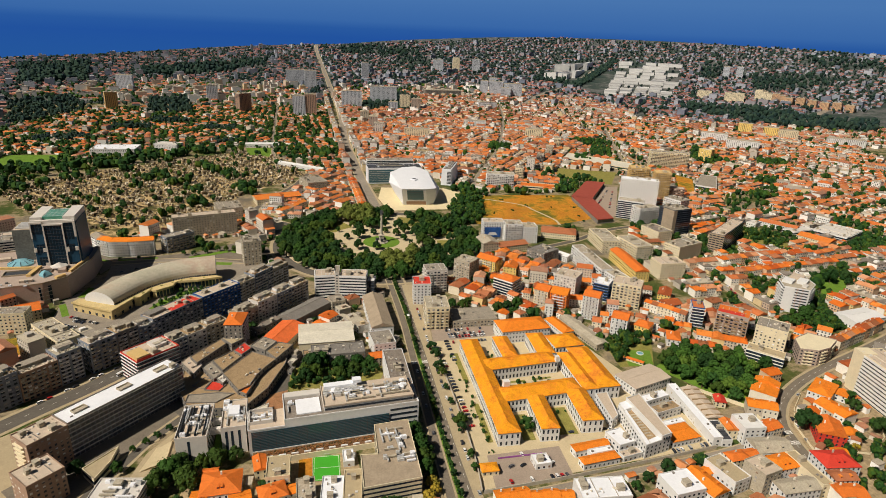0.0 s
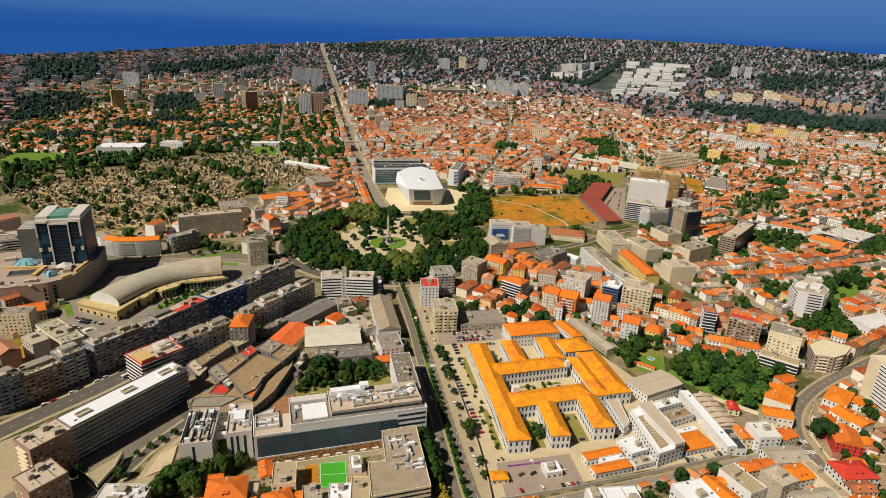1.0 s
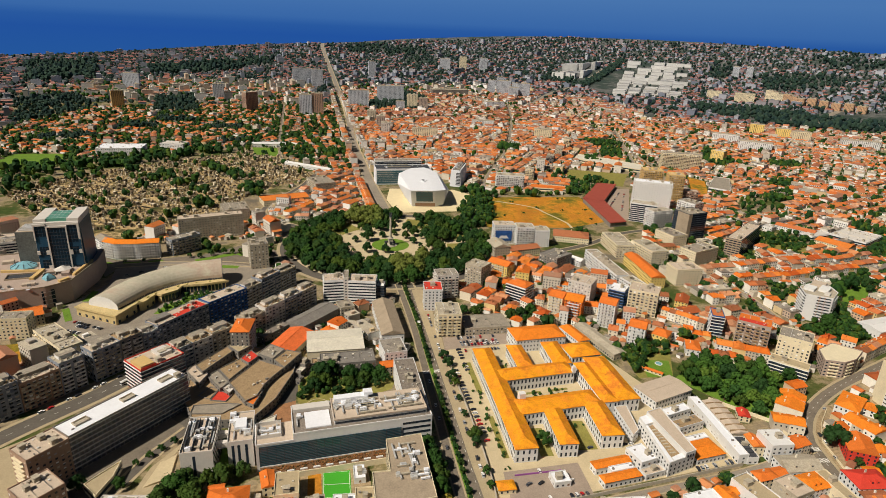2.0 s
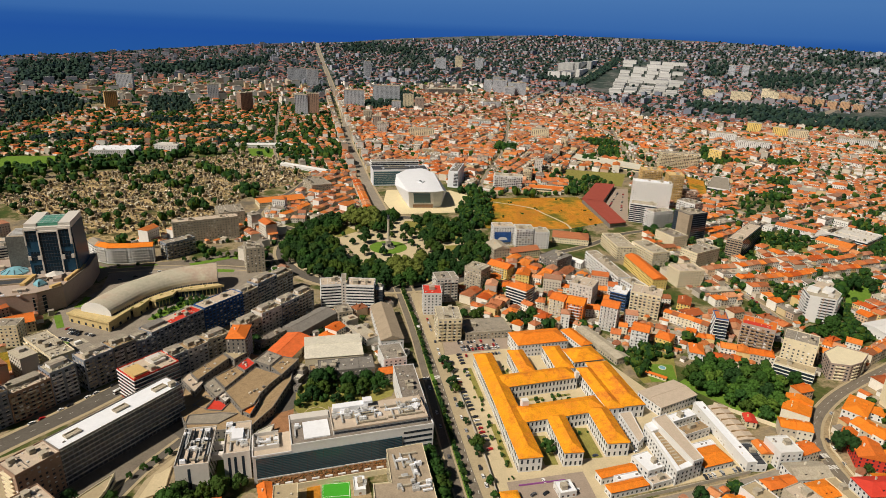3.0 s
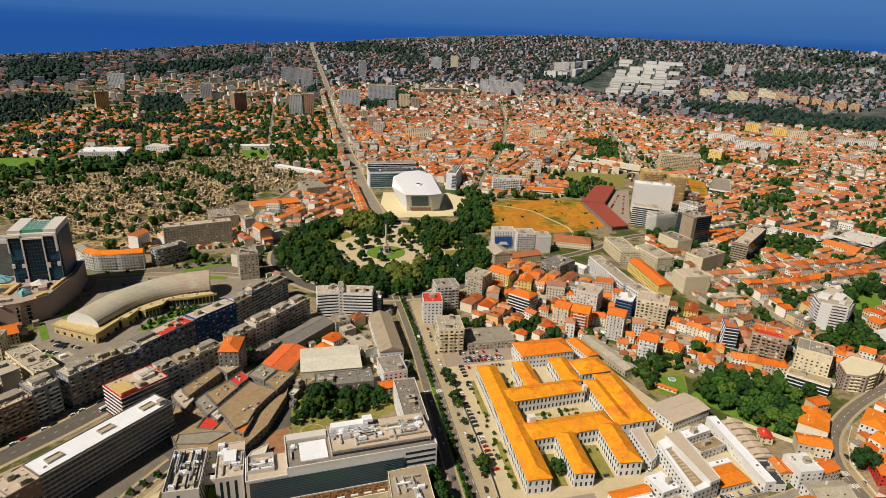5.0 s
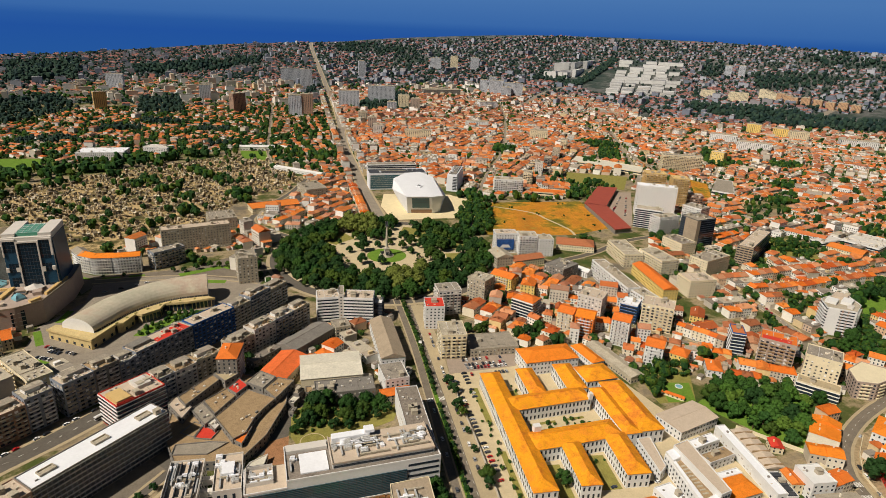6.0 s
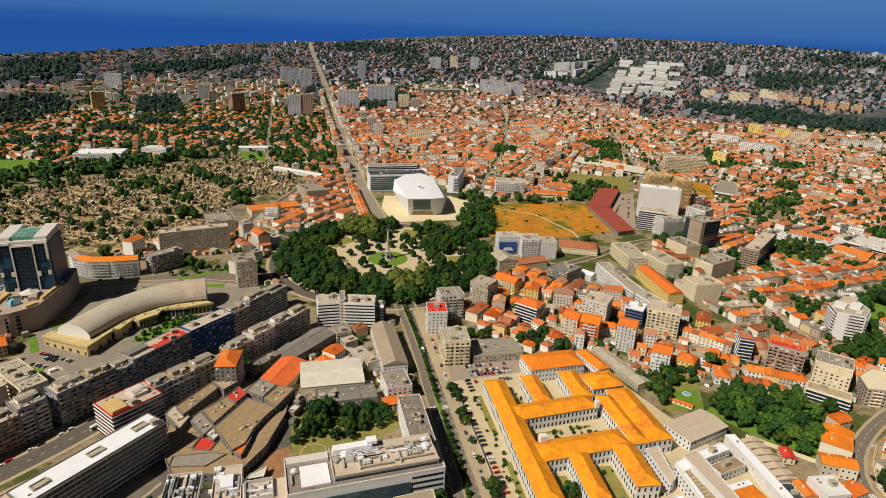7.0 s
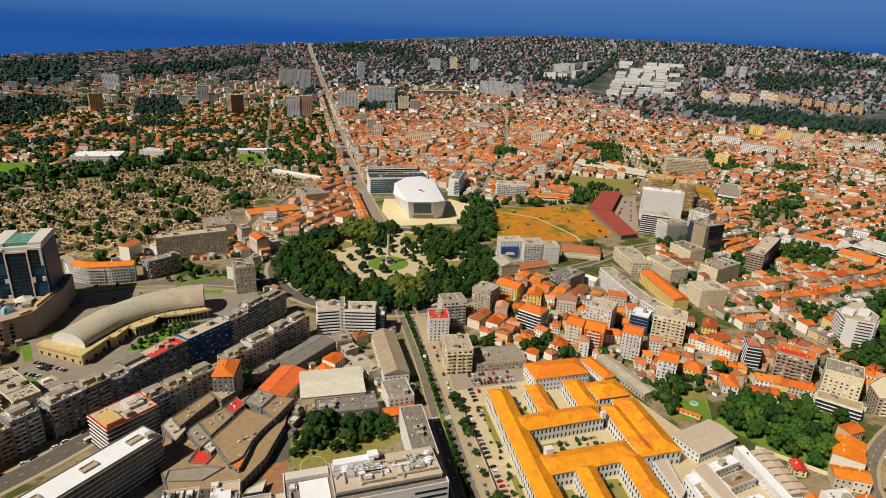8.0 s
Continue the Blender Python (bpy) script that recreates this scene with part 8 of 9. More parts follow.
part("water", s, M_sky_glass, ob)
g = random.Random(91)
EXTRA_GREEN = []
for x0, y0, x1, y1, n in ((283, 392, 292, 440, 6), (300, 425, 332, 440, 8), (622, 640, 720, 690, 12), (590, 476, 680, 520, 8), (565, 480, 600, 520, 8), (520, 405, 560, 440, 6), (300, 880, 330, 950, 10), (345, 945, 385, 975, 7)):
    for k in range(n):
        EXTRA_GREEN.append((g.uniform(x0, x1), g.uniform(y0, y1), g.uniform(3, 6)))

ob = thing("hoarding", "ochre advertising front with a dark square mark", "billboard", place(-206.5, 417.2, 41))
s = Shape()
s.box(-8, -0.5, 3, 8, -0.15, 16)
part("panel", s, M_ochre, ob)
s = Shape()
s.box(-3, -0.62, 6, 3, -0.5, 12)
part("mark", s, M_dark, ob, "dark square")

# ---- the town between ----
HOUSES = []


def house_kind(w, d, storeys, hip, seed):
    """A small tiled house, built once; its copies stand in the streets."""
    g = random.Random(seed)
    ob = thing("house", "tiled town house with rendered walls", "house", pose(0, 0, -400))
    h = storeys * 3.0 + 0.3
    s = Shape()
    s.box(-w / 2, -d / 2, -1, w / 2, d / 2, h)
    rise = d * 0.2
    if not hip:
        for e in (-1, 1):
            s.face((e * w / 2, -d / 2, h), (e * w / 2, d / 2, h), (e * w / 2, 0, h + rise))
    part("wall", s, M_wall, ob)
    s = Shape()
    s.pitched(w, d, h + 0.15, rise, 0.35, d * 0.42 if hip else 0.0)
    s.box(w * 0.2, d * 0.12, h + 0.3, w * 0.2 + 0.8, d * 0.12 + 0.9, h + rise + 0.9)
    part("roof", s, M_tile, ob)
    s = Shape()
    window_grid(s, w, d, 0, storeys, 3.0, 2.4, 1.1, 1.4, "NS", 0.9, 0.06)
    part("glazing", s, M_glass, ob, "dark panes", "stuff")
    return ob


for i, (w, d, n, hip) in enumerate(((6.5, 11, 2, False), (7.5, 12, 3, False), (9, 11, 2, True), (8, 13, 3, True), (6, 12, 4, False), (11, 12, 3, False))):
    HOUSES.append((house_kind(w, d, n, hip, i), w, d))


class Town:
    """The joined houses of a district: walls, tiled roofs, flat roofs, panes, greenery."""

    def __init__(self):
        self.walls, self.tiles, self.flat, self.panes, self.green = Shape(), Shape(), Shape(), Shape(), Shape()

    def house(self, x, y, w, d, rot, h, tiled, hip, panes):
        m = place(x, y, rot)
        self.walls.tbox(m, w, d, -2, h)
        if tiled:
            rise = d * 0.23
            self.tiles.pitched(w, d, h + 0.2, rise, 0.35, d * 0.4 if hip else 0.05, m)
        else:
            self.flat.tbox(m, w + 0.3, d + 0.3, h + 0.02, h + 0.7)
            if w > 8:
                self.walls.tbox(m @ pose(w * 0.15, 0, 0), w * 0.3, d * 0.35, h + 0.5, h + 3)
        if panes:
            n = max(1, int(w / 2.8))
            for f in range(int(h / 3)):
                for k in range(n):
                    u = (k + 0.5 - n / 2) * w / n
                    for e in (-1, 1):
                        z, y0 = f * 3 + 0.9, e * (d / 2 + 0.06)
                        self.panes.face(*[m @ Vector(c) for c in ((u - 0.65, y0, z), (u + 0.65, y0, z), (u + 0.65, y0, z + 1.5), (u - 0.65, y0, z + 1.5))][::-e])

    def bush(self, x, y, r, h, g):
        """A tree among many: rough lumps with loose leaf masses, coarser far away."""
        z, away = gz(x, y), math.hypot(x, y)
        lumps, n, rows = (3, 6, (0.75, 1.6, 2.4)) if away < 1100 else (2, 6, (0.8, 1.9)) if away < 1700 else (2, 5, (0.9, 2.0)) if away < 2300 else (1, 6, (0.8, 1.7))
        v, f = self.green.v, self.green.f
        for k in range(lumps):
            cx, cy, cz = x + g.uniform(-0.55, 0.55) * r, y + g.uniform(-0.55, 0.55) * r, z + h * g.uniform(0.42, 0.7)
            q, tall = r * (g.uniform(0.5, 0.8) if lumps > 1 else g.uniform(0.7, 0.95)), h / r * 0.5
            k0 = len(v)
            for th in rows:
                for j in range(n):
                    ph, e = 2 * math.pi * (j + th) / n, q * g.uniform(0.65, 1.3)
                    v.append((cx + e * math.sin(th) * math.cos(ph), cy + e * math.sin(th) * math.sin(ph), cz + e * math.cos(th) * tall))
            v.append((cx, cy, cz + q * tall))
            v.append((cx, cy, z - 0.5))
            top, bot = len(v) - 2, len(v) - 1
            last = k0 + (len(rows) - 1) * n
            for j in range(n):
                i = (j + 1) % n
                f.append((k0 + j, k0 + i, top))
                for m in range(len(rows) - 1):
                    o = k0 + m * n
                    f.append((o + n + j, o + n + i, o + i, o + j))
                f.append((last + i, last + j, bot))
            if away < 1000:
                for m in range(14):
                    d = Vector((g.gauss(0, 1), g.gauss(0, 1), abs(g.gauss(0.2, 0.8)))).normalized()
                    c = Vector((cx, cy, cz)) + Vector((d.x * q, d.y * q, d.z * q * tall)) * g.uniform(0.85, 1.2)
                    u = d.orthogonal().normalized() * q * g.uniform(0.2, 0.42)
                    w = (d + u * 0.8).cross(u).normalized() * u.length
                    self.green.face(c - u - w, c + u - w * 0.7, c + u * 0.8 + w, c - u * 0.7 + w)

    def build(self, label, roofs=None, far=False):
        # far quarters take the palettes that have haze painted in
        ob = part("houses", self.walls, M_wall_hazed if far else M_wall_isl)
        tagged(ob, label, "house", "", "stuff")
        for name, shape, material in (("tiled_roofs", self.tiles, roofs or (M_tile_hazed if far else M_tile_isl)), ("flat_roofs", self.flat, M_flat_hazed if far else M_flat_isl), ("glazing", self.panes, M_glass)):
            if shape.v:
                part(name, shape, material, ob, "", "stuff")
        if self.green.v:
            tagged(part("trees", self.green, M_leaf_hazed if far else M_leaf_isl), "scattered dark green garden trees among houses", "tree", "", "stuff")


TOWN = Town()
house_count = 0


def district(label, outline, rot, seed, storeys=(2, 3), flat_share=0.1, green=0.4, big=0.05, single=False, street=7.0, depth=11.0, yard=12.0, run=(4, 10), panes=False, hip_share=0.3, cell=120.0, swing=22.0, sheds=0.6):
    """Fills an outline with patches of house rows, each patch turned a little its own way, with streets between."""
    global house_count
    g = random.Random(seed)
    town = TOWN
    xs, ys = [p[0] for p in outline], [p[1] for p in outline]
    seeds = []
    x = min(xs) - cell
    while x < max(xs) + cell:
        y = min(ys) - cell
        while y < max(ys) + cell:
            seeds.append((x + g.uniform(0.1, 0.9) * cell, y + g.uniform(0.1, 0.9) * cell, rot + g.uniform(-swing, swing) + g.choice((0, 0, 90))))
            y += cell
        x += cell
    spots = np.array([(a, b) for a, b, _ in seeds])

    def home(px, py, me):
        q = np.hypot(spots[:, 0] - px, spots[:, 1] - py)
        own = q[me]
        q[me] = 1e9
        return own < q.min() - street

    for me, (cx, cy, turn) in enumerate(seeds):
        c, sn = math.cos(radians(turn)), math.sin(radians(turn))
        reach = cell * 1.1
        v = -reach + g.uniform(0, 20)
        while v < reach:
            for lane in (0, 1):
                vv = v + street / 2 + depth / 2 + lane * (depth + yard)
                u = -reach + g.uniform(0, 8)
                left = 0
                while u < reach:
                    if left <= 0:
                        # a new row: its houses share depth, height and kind of roof
                        left = g.randint(*run)
                        row_d, row_n, row_flat, row_h = depth * g.uniform(0.85, 1.2), g.randint(*storeys), g.random() < flat_share, g.uniform(0, 1.2)
                    if g.random() < big:
                        w, d, n, flat = g.uniform(14, 26), depth + g.uniform(0, 3), g.randint(storeys[1] + 1, storeys[1] + 3), g.random() < 0.6
                    else:
                        w, d, n, flat = g.uniform(6.5, 13), row_d * g.uniform(0.96, 1.04), row_n + g.choice((0, 0, 0, 0, 0, 1, -1)), row_flat
                        n = max(n, storeys[0])
                    uu, u = u + w / 2, u + w + 0.15
                    vj = vv + g.uniform(-0.6, 0.6)
                    x, y = cx + c * uu - sn * vj, cy + sn * uu + c * vj
                    left -= 1
                    if left <= 0:
                        u += g.uniform(2, 12)
                    if not inside_poly(x, y, outline) or not home(x, y, me):
                        continue
                    if not is_free(corners(x, y, w, d, turn)):
                        continue
                    take(corners(x, y, w - 0.5, d, turn))
                    way = turn + (180 if g.random() < 0.5 else 0) + g.uniform(-2.5, 2.5)
                    if g.random() < 0.12:
                        way, w, d = way + 90, d, w
                    if single and not flat and house_count < 240 and n < 5:
                        kind = min(range(len(HOUSES)), key=lambda i: abs(HOUSES[i][1] - w) + 0.6 * abs(HOUSES[i][2] - d) + g.random() * 2)
                        ob = copy_thing(HOUSES[kind][0], place(x, y, way))
                        ob.scale = (w / HOUSES[kind][1], d / HOUSES[kind][2], g.uniform(0.9, 1.12))
                        tagged(ob, "", "", "town houses")
                        house_count += 1
                    else:
                        town.house(x, y, w, d, way, n * 2.9 + row_h + g.uniform(0, 0.3), not flat, g.random() < hip_share, panes)
            v += street + 2 * depth + yard
    area = (max(xs) - min(xs)) * (max(ys) - min(ys))
    # lean-tos, sheds and back wings in the yards
    for k in range(int(area * sheds / 60)):
        x, y = g.uniform(min(xs), max(xs)), g.uniform(min(ys), max(ys))
        if not inside_poly(x, y, outline):
            continue
        w, d = g.uniform(3.5, 8), g.uniform(3.5, 7)
        turn = rot + g.choice((0, 90)) + g.uniform(-swing, swing)
        if is_free(corners(x, y, w, d, turn)):
            take(corners(x, y, w, d, turn))
            town.house(x, y, w, d, turn, g.uniform(2.6, 5.5), g.random() > max(flat_share, 0.3), False, False)
    # trees and shrubs in what is left of the yards
    for k in range(int(area * green / 130)):
        x, y = g.uniform(min(xs), max(xs)), g.uniform(min(ys), max(ys))
        if inside_poly(x, y, outline):
            r = g.uniform(2.0, 4.8) if g.random() < 0.72 else g.uniform(5, 8)
            if is_free(corners(x, y, r, r, 0)):
                town.bush(x, y, r, r * g.uniform(1.5, 2.2), g)


WOODS = []


def is_clear(x, y):
    return not any(inside_poly(x, y, w) for w in WOODS)


def wood(label, outline, seed, spacing=9.0, r=(4, 7), share=1.0, free=False):
    """A stand of trees over an outline."""
    g = random.Random(seed)
    town = Town()
    xs, ys = [p[0] for p in outline], [p[1] for p in outline]
    x = min(xs)
    while x < max(xs):
        y = min(ys)
        while y < max(ys):
            px, py = x + g.uniform(-0.45, 0.45) * spacing, y + g.uniform(-0.45, 0.45) * spacing
            y += spacing
            if g.random() < share and inside_poly(px, py, outline):
                q = g.uniform(*r)
                if free and not is_free(corners(px, py, q * 1.2, q * 1.2, 0)):
                    continue
                town.bush(px, py, q, q * g.uniform(1.7, 2.3), g)
        x += spacing
    take(outline)
    if min(ys) > 1500:
        WOODS.append(outline)
    tagged(part("trees", town.green, M_leaf_hazed if min(p[1] for p in outline) > 1400 else M_leaf_isl), label, "tree", "", "stuff")


def block(town, x, y, w, d, rot, h):
    town.house(x, y, w, d, rot, h, False, False, False)


wood("small dark trees among the tombs", CEM, 31, 18, (2.5, 6.5), 0.26)
wood("shrubs and creepers in the back garden", [(6, 420), (22, 418), (60, 424), (62, 442), (24, 450), (9, 440)], 77, 4.6, (1.2, 2.6), 0.75)
wood("dense shrubs of a garden between villas", [(664, 622), (716, 645), (728, 694), (690, 712), (660, 700), (648, 662)], 78, 8.0, (2.2, 4.6), 0.8)
wood("shrubs round a small garden lawn", [(290, 410), (290, 438), (318, 446), (331, 424), (324, 419), (305, 425), (297, 413)], 79, 5.0, (1.4, 3.2), 0.75)
wood("shrubs behind the market hall terrace", [(-118, 590), (-111, 605), (-98, 613), (-95, 625), (-62, 629), (-58, 619), (-100, 586)], 80, 5.0, (1.2, 2.6), 0.6)
for k, outline in enumerate(([(172, 374), (218, 374), (218, 393), (172, 393)], [(163, 415), (181, 415), (180, 440), (165, 440)], [(189, 322), (206, 322), (207, 350), (189, 350)], [(131, 310), (140, 310), (147, 440), (142, 440)])):
    wood("clipped shrubs of a hospital court", outline, 81 + k, 4.6, (0.7, 1.7), 0.42)
clumps = Town()
g = random.Random(31)
for x, y in [(-338, 1149), (-331, 1159), (-300, 1164), (-305, 1251), (-296, 1264), (-276, 1248), (-268, 1266), (-226, 1356), (-183, 1387), (-169, 1340), (-124, 1232), (-108, 1206), (-92, 1173), (-76, 1145), (-66, 1127), (-45, 1037), (-34, 1011), (-34, 1054), (-206, 1133), (-195, 1160), (-177, 1142), (-214, 1078), (-158, 1099), (-142, 1106), (-359, 1114), (-380, 1083), (-191, 1287), (-249, 1199), (-119, 1048), (-107, 960)]:
    for k in range(g.choice((3, 4, 5))):
        q = g.uniform(5, 9)
        clumps.bush(x + g.uniform(-9, 9), y + g.uniform(-12, 12), q, q * g.uniform(1.6, 2.2), g)
tagged(part("trees", clumps.green, M_leaf_isl), "dark clumps and rows of cemetery trees", "tree", "", "stuff")
scrub = Town()
for x, y in [(369, 859), (403, 880), (375, 918), (458, 787), (478, 784), (327, 868), (467, 929), (461, 812), (335, 846), (480, 860), (320, 900), (440, 860)]:
    for k in range(3):
        q = g.uniform(0.8, 2.2)
        scrub.bush(x + g.uniform(-4, 4), y + g.uniform(-4, 4), q, q * g.uniform(1.2, 1.7), g)
tagged(part("shrubs", scrub.green, M_leaf_isl), "low green shrubs in the dry field", "shrub", "", "stuff")
shade = Town()
for x, y in [(-146, 792), (-128, 776), (-112, 764), (-98, 770), (-84, 762), (-92, 780), (-76, 752)]:
    q = g.uniform(4.0, 6.0)
    shade.bush(x, y, q, q * g.uniform(1.7, 2.1), g)
tagged(part("trees", shade.green, M_leaf_isl), "dark trees before a long office block", "tree", "", "stuff")
wood("trees between the cemetery and a playing field", [(-520, 1000), (-404, 1050), (-380, 1160), (-440, 1230), (-560, 1200)], 38, 13, (5, 9), 0.45)
wood("dark belt of trees behind the cemetery", [(-420, 1150), (-360, 1180), (-190, 1310), (-20, 1410), (-40, 1440), (-220, 1360), (-480, 1240)], 32, 15, (6, 10), 0.7)
for k, (x, y, w, d) in enumerate(((50, 1360, 60, 50), (115, 1345, 40, 60), (480, 2145, 130, 60), (550, 1385, 80, 50), (830, 1425, 80, 80), (598, 1036, 60, 40), (872, 880, 44, 34), (330, 985, 40, 40), (420, 960, 50, 14), (-250, 1830, 110, 80), (-100, 1495, 60, 40), (-330, 1720, 90, 60), (-450, 1560, 120, 60), (980, 980, 60, 40), (1150, 1150, 70, 60), (700, 1240, 60, 30), (-120, 1700, 60, 80), (1080, 760, 80, 50), (880, 700, 60, 40))):
    wood("clump of dark trees among houses", corners(x, y, w, d, 20 + 15 * k), 100 + k, 10, (4, 7.5), 0.8)
wood("dark wooded hill near the coast", [(-1256, 3828), (-937, 3941), (-715, 2970), (-918, 2765)], 400, 30, (9, 15), 0.85)
wood("dark wood between the far quarters", [(-613, 3535), (31, 3940), (26, 3596), (-341, 3219), (-561, 3220)], 401, 28, (9, 15), 0.85)
wood("dark coastal park", [(530, 4455), (1019, 4147), (960, 3906), (491, 4136)], 402, 30, (9, 15), 0.85)
wood("long belt of woodland in the suburbs", [(1705, 2241), (1957, 2102), (2034, 1793), (2214, 1750), (1960, 1542), (1700, 1666), (1570, 2060)], 403, 20, (7, 11), 0.85)
wood("wooded hillside below the skyline", [(2558, 3203), (2672, 3097), (2330, 2807), (2291, 2896)], 404, 28, (8, 13), 0.75)
wood("woodland behind the slabs of flats", [(2570, 2837), (3002, 2700), (2773, 2480), (2299, 2483)], 405, 26, (8, 13), 0.75)
wood("woodland on the skyline", [(3130, 3071), (3415, 2765), (3255, 2624), (3037, 2930)], 406, 30, (9, 15), 0.8)
wood("dark trees round the tower blocks", [(-392, 2353), (-262, 2412), (-220, 1979), (-334, 1979)], 407, 17, (6, 10), 0.85)
wood("dark trees between garden houses", [(-784, 2251), (-656, 2416), (-506, 2060), (-571, 1838), (-617, 1748)], 408, 18, (6, 10), 0.7)
wood("trees beside the warehouse road", [(1511, 3233), (1620, 3174), (1505, 2880), (1364, 3054)], 409, 22, (7, 12), 0.8)
wood("trees behind the tower blocks", [(809, 3879), (1025, 3871), (926, 3628), (761, 3650)], 410, 26, (8, 12), 0.7)
wood("trees beside the flats", [(532, 2677), (606, 2465), (448, 2158), (316, 2080), (347, 2283)], 411, 16, (6, 9), 0.8)

wood("bushes over the allotments", [(581, 1043), (630, 1012), (658, 1069), (593, 1119)], 520, 9, (3.5, 6.5), 0.8, True)
wood("dark trees behind the depot", [(490, 957), (533, 944), (558, 977), (515, 998)], 521, 9, (3.5, 6.5), 0.8, True)
wood("large dark garden trees between houses", [(731, 799), (810, 802), (912, 913), (808, 890)], 522, 13, (3.5, 6.5), 0.42)
wood("trees on the edge of the dry field", [(438, 936), (460, 919), (486, 950), (459, 969)], 523, 9, (3.5, 6.5), 0.8, True)
wood("dark trees beside the curving road", [(738, 1270), (765, 1219), (843, 1356), (802, 1379)], 524, 9, (3.5, 6.5), 0.8, True)
wood("trees before the flats", [(960, 1200), (972, 1140), (1037, 1180), (1112, 1379)], 525, 9, (3.5, 6.5), 0.8, True)
wood("dark trees between the plaza and the dry field", [(271, 882), (329, 978), (356, 957), (300, 808), (255, 792)], 510, 9.5, (3.5, 6.5), 0.85)
for k, outline in enumerate(([(555, 480), (599, 487), (558, 436), (506, 406), (492, 424)],
                             [(679, 572), (717, 555), (645, 491), (632, 514)],
                             [(677, 702), (783, 714), (723, 643), (636, 634)],
                             [(553, 676), (629, 659), (594, 619), (523, 642)],
                             [(426, 679), (444, 690), (429, 606), (409, 587)],
                             [(411, 772), (420, 718), (426, 705), (417, 765)],
                             [(561, 1089), (692, 1101), (625, 1010), (524, 978)],
                             [(802, 630), (924, 677), (838, 599), (765, 589)],
                             [(527, 423), (584, 431), (543, 401), (517, 404)])):
    wood("garden trees and shrubs between houses", outline, 300 + k, 6.5, (2.4, 4.6), 0.75, True)
for k, outline in enumerate(([(518, 728), (606, 756), (558, 683), (504, 680)],
                             [(550, 529), (575, 533), (538, 499), (513, 488)],
                             [(482, 509), (500, 522), (483, 472), (468, 471)],
                             [(429, 324), (451, 319), (429, 300), (415, 303)],
                             [(433, 284), (449, 284), (419, 260), (412, 264)],
                             [(375, 257), (394, 256), (377, 239), (363, 242)],
                             [(255, 254), (279, 251), (267, 237), (246, 242)],
                             [(193, 288), (214, 287), (205, 268), (185, 273)],
                             [(358, 238), (387, 234), (363, 215), (342, 220)],
                             [(399, 264), (412, 255), (395, 240), (383, 246)])):
    wood("garden trees and shrubs between houses", outline, 320 + k, 6.5, (2.4, 4.6), 0.75, True)
take([(-215, 560), (-140, 535), (-60, 600), (-20, 640), (-60, 712), (-180, 712)])
take([(405, 345), (440, 345), (445, 362), (400, 372)])
district("old town houses with tiled roofs beside the garden", [(190, 690), (280, 700), (400, 520), (460, 400), (440, 360), (330, 420), (285, 450), (270, 480), (205, 500), (165, 620)], -45, 41, (3, 4), 0.12, 0.3, 0.05, True, 6, 11, 6, (5, 12), True, sheds=0.0)
district("small houses filling the old quarter", [(190, 690), (280, 700), (400, 520), (460, 400), (440, 360), (330, 420), (285, 450), (270, 480), (205, 500), (165, 620)], -45, 56, (2, 4), 0.15, 0.35, 0.0, True, 2.5, 8.5, 3, (4, 9), True, 0.3, 60.0, sheds=1.6)
district("tiled houses in the foreground", [(300, 200), (560, 300), (600, 400), (480, 420), (400, 360), (330, 270)], 20, 42, (2, 3), 0.2, 0.4, 0.05, True, 7, 11, 9, (3, 7), True)
take([(-90, 415), (-60, 395), (0, 400), (25, 440), (40, 470), (0, 490), (-60, 480)])
district("workshops and yards behind the slab block", [(-60, 420), (100, 430), (110, 600), (40, 590), (-60, 480)], 43, 43, (2, 2), 0.6, 0.3, 0.0, True, 6, 13, 6, (3, 7), True)
district("houses below the hospital complex", [(-80, 240), (90, 240), (85, 290), (-60, 330)], 2, 44, (2, 3), 0.2, 0.5, 0.05, True, 7, 11, 8, (3, 6), True)
district("houses south of the street", [(120, 190), (330, 200), (340, 272), (120, 268)], 2, 45, (2, 3), 0.25, 0.5, 0.05, True, 7, 11, 8, (3, 6), True)
district("terraces and blocks on the rise", [(440, 400), (700, 420), (900, 560), (860, 780), (560, 800), (440, 640)], 5, 46, (2, 2), 0.22, 1.2, 0.06, True, 8, 12, 10, (6, 14), True, 0.2)
take([(-250, 730), (-60, 715), (-40, 790), (-130, 800), (-250, 812)])
take([(-200, 530), (-60, 600), (0, 640), (-10, 700), (-60, 720), (-170, 740), (-200, 640)])
district("flats and houses round the market hall", [(-330, 420), (-190, 470), (-60, 620), (-60, 800), (-330, 860)], 40, 47, (3, 5), 0.5, 0.3, 0.1, True, 9, 12, 9, (4, 9), True)
district("tiled houses along the cemetery", [(-40, 860), (150, 870), (160, 1160), (60, 1160), (0, 1000)], 55, 48, (2, 3), 0.1, 0.3, 0.04, False, 7, 11, 8, (5, 12), True)
district("dense tiled quarter behind the concert hall", [(176, 1170), (300, 1110), (330, 1000), (420, 960), (560, 960), (760, 1200), (850, 1800), (215, 1800), (190, 1400)], 62, 49, (2, 2), 0.18, 0.8, 0.05, False, 7, 14, 5, (6, 16), True)
district("tiled houses beyond the white towers", [(560, 800), (900, 640), (1350, 900), (1600, 1300), (1200, 1800), (860, 1800), (760, 1200)], 28, 50, (1, 2), 0.24, 1.3, 0.05, False, 8, 14, 8, (5, 13), True)
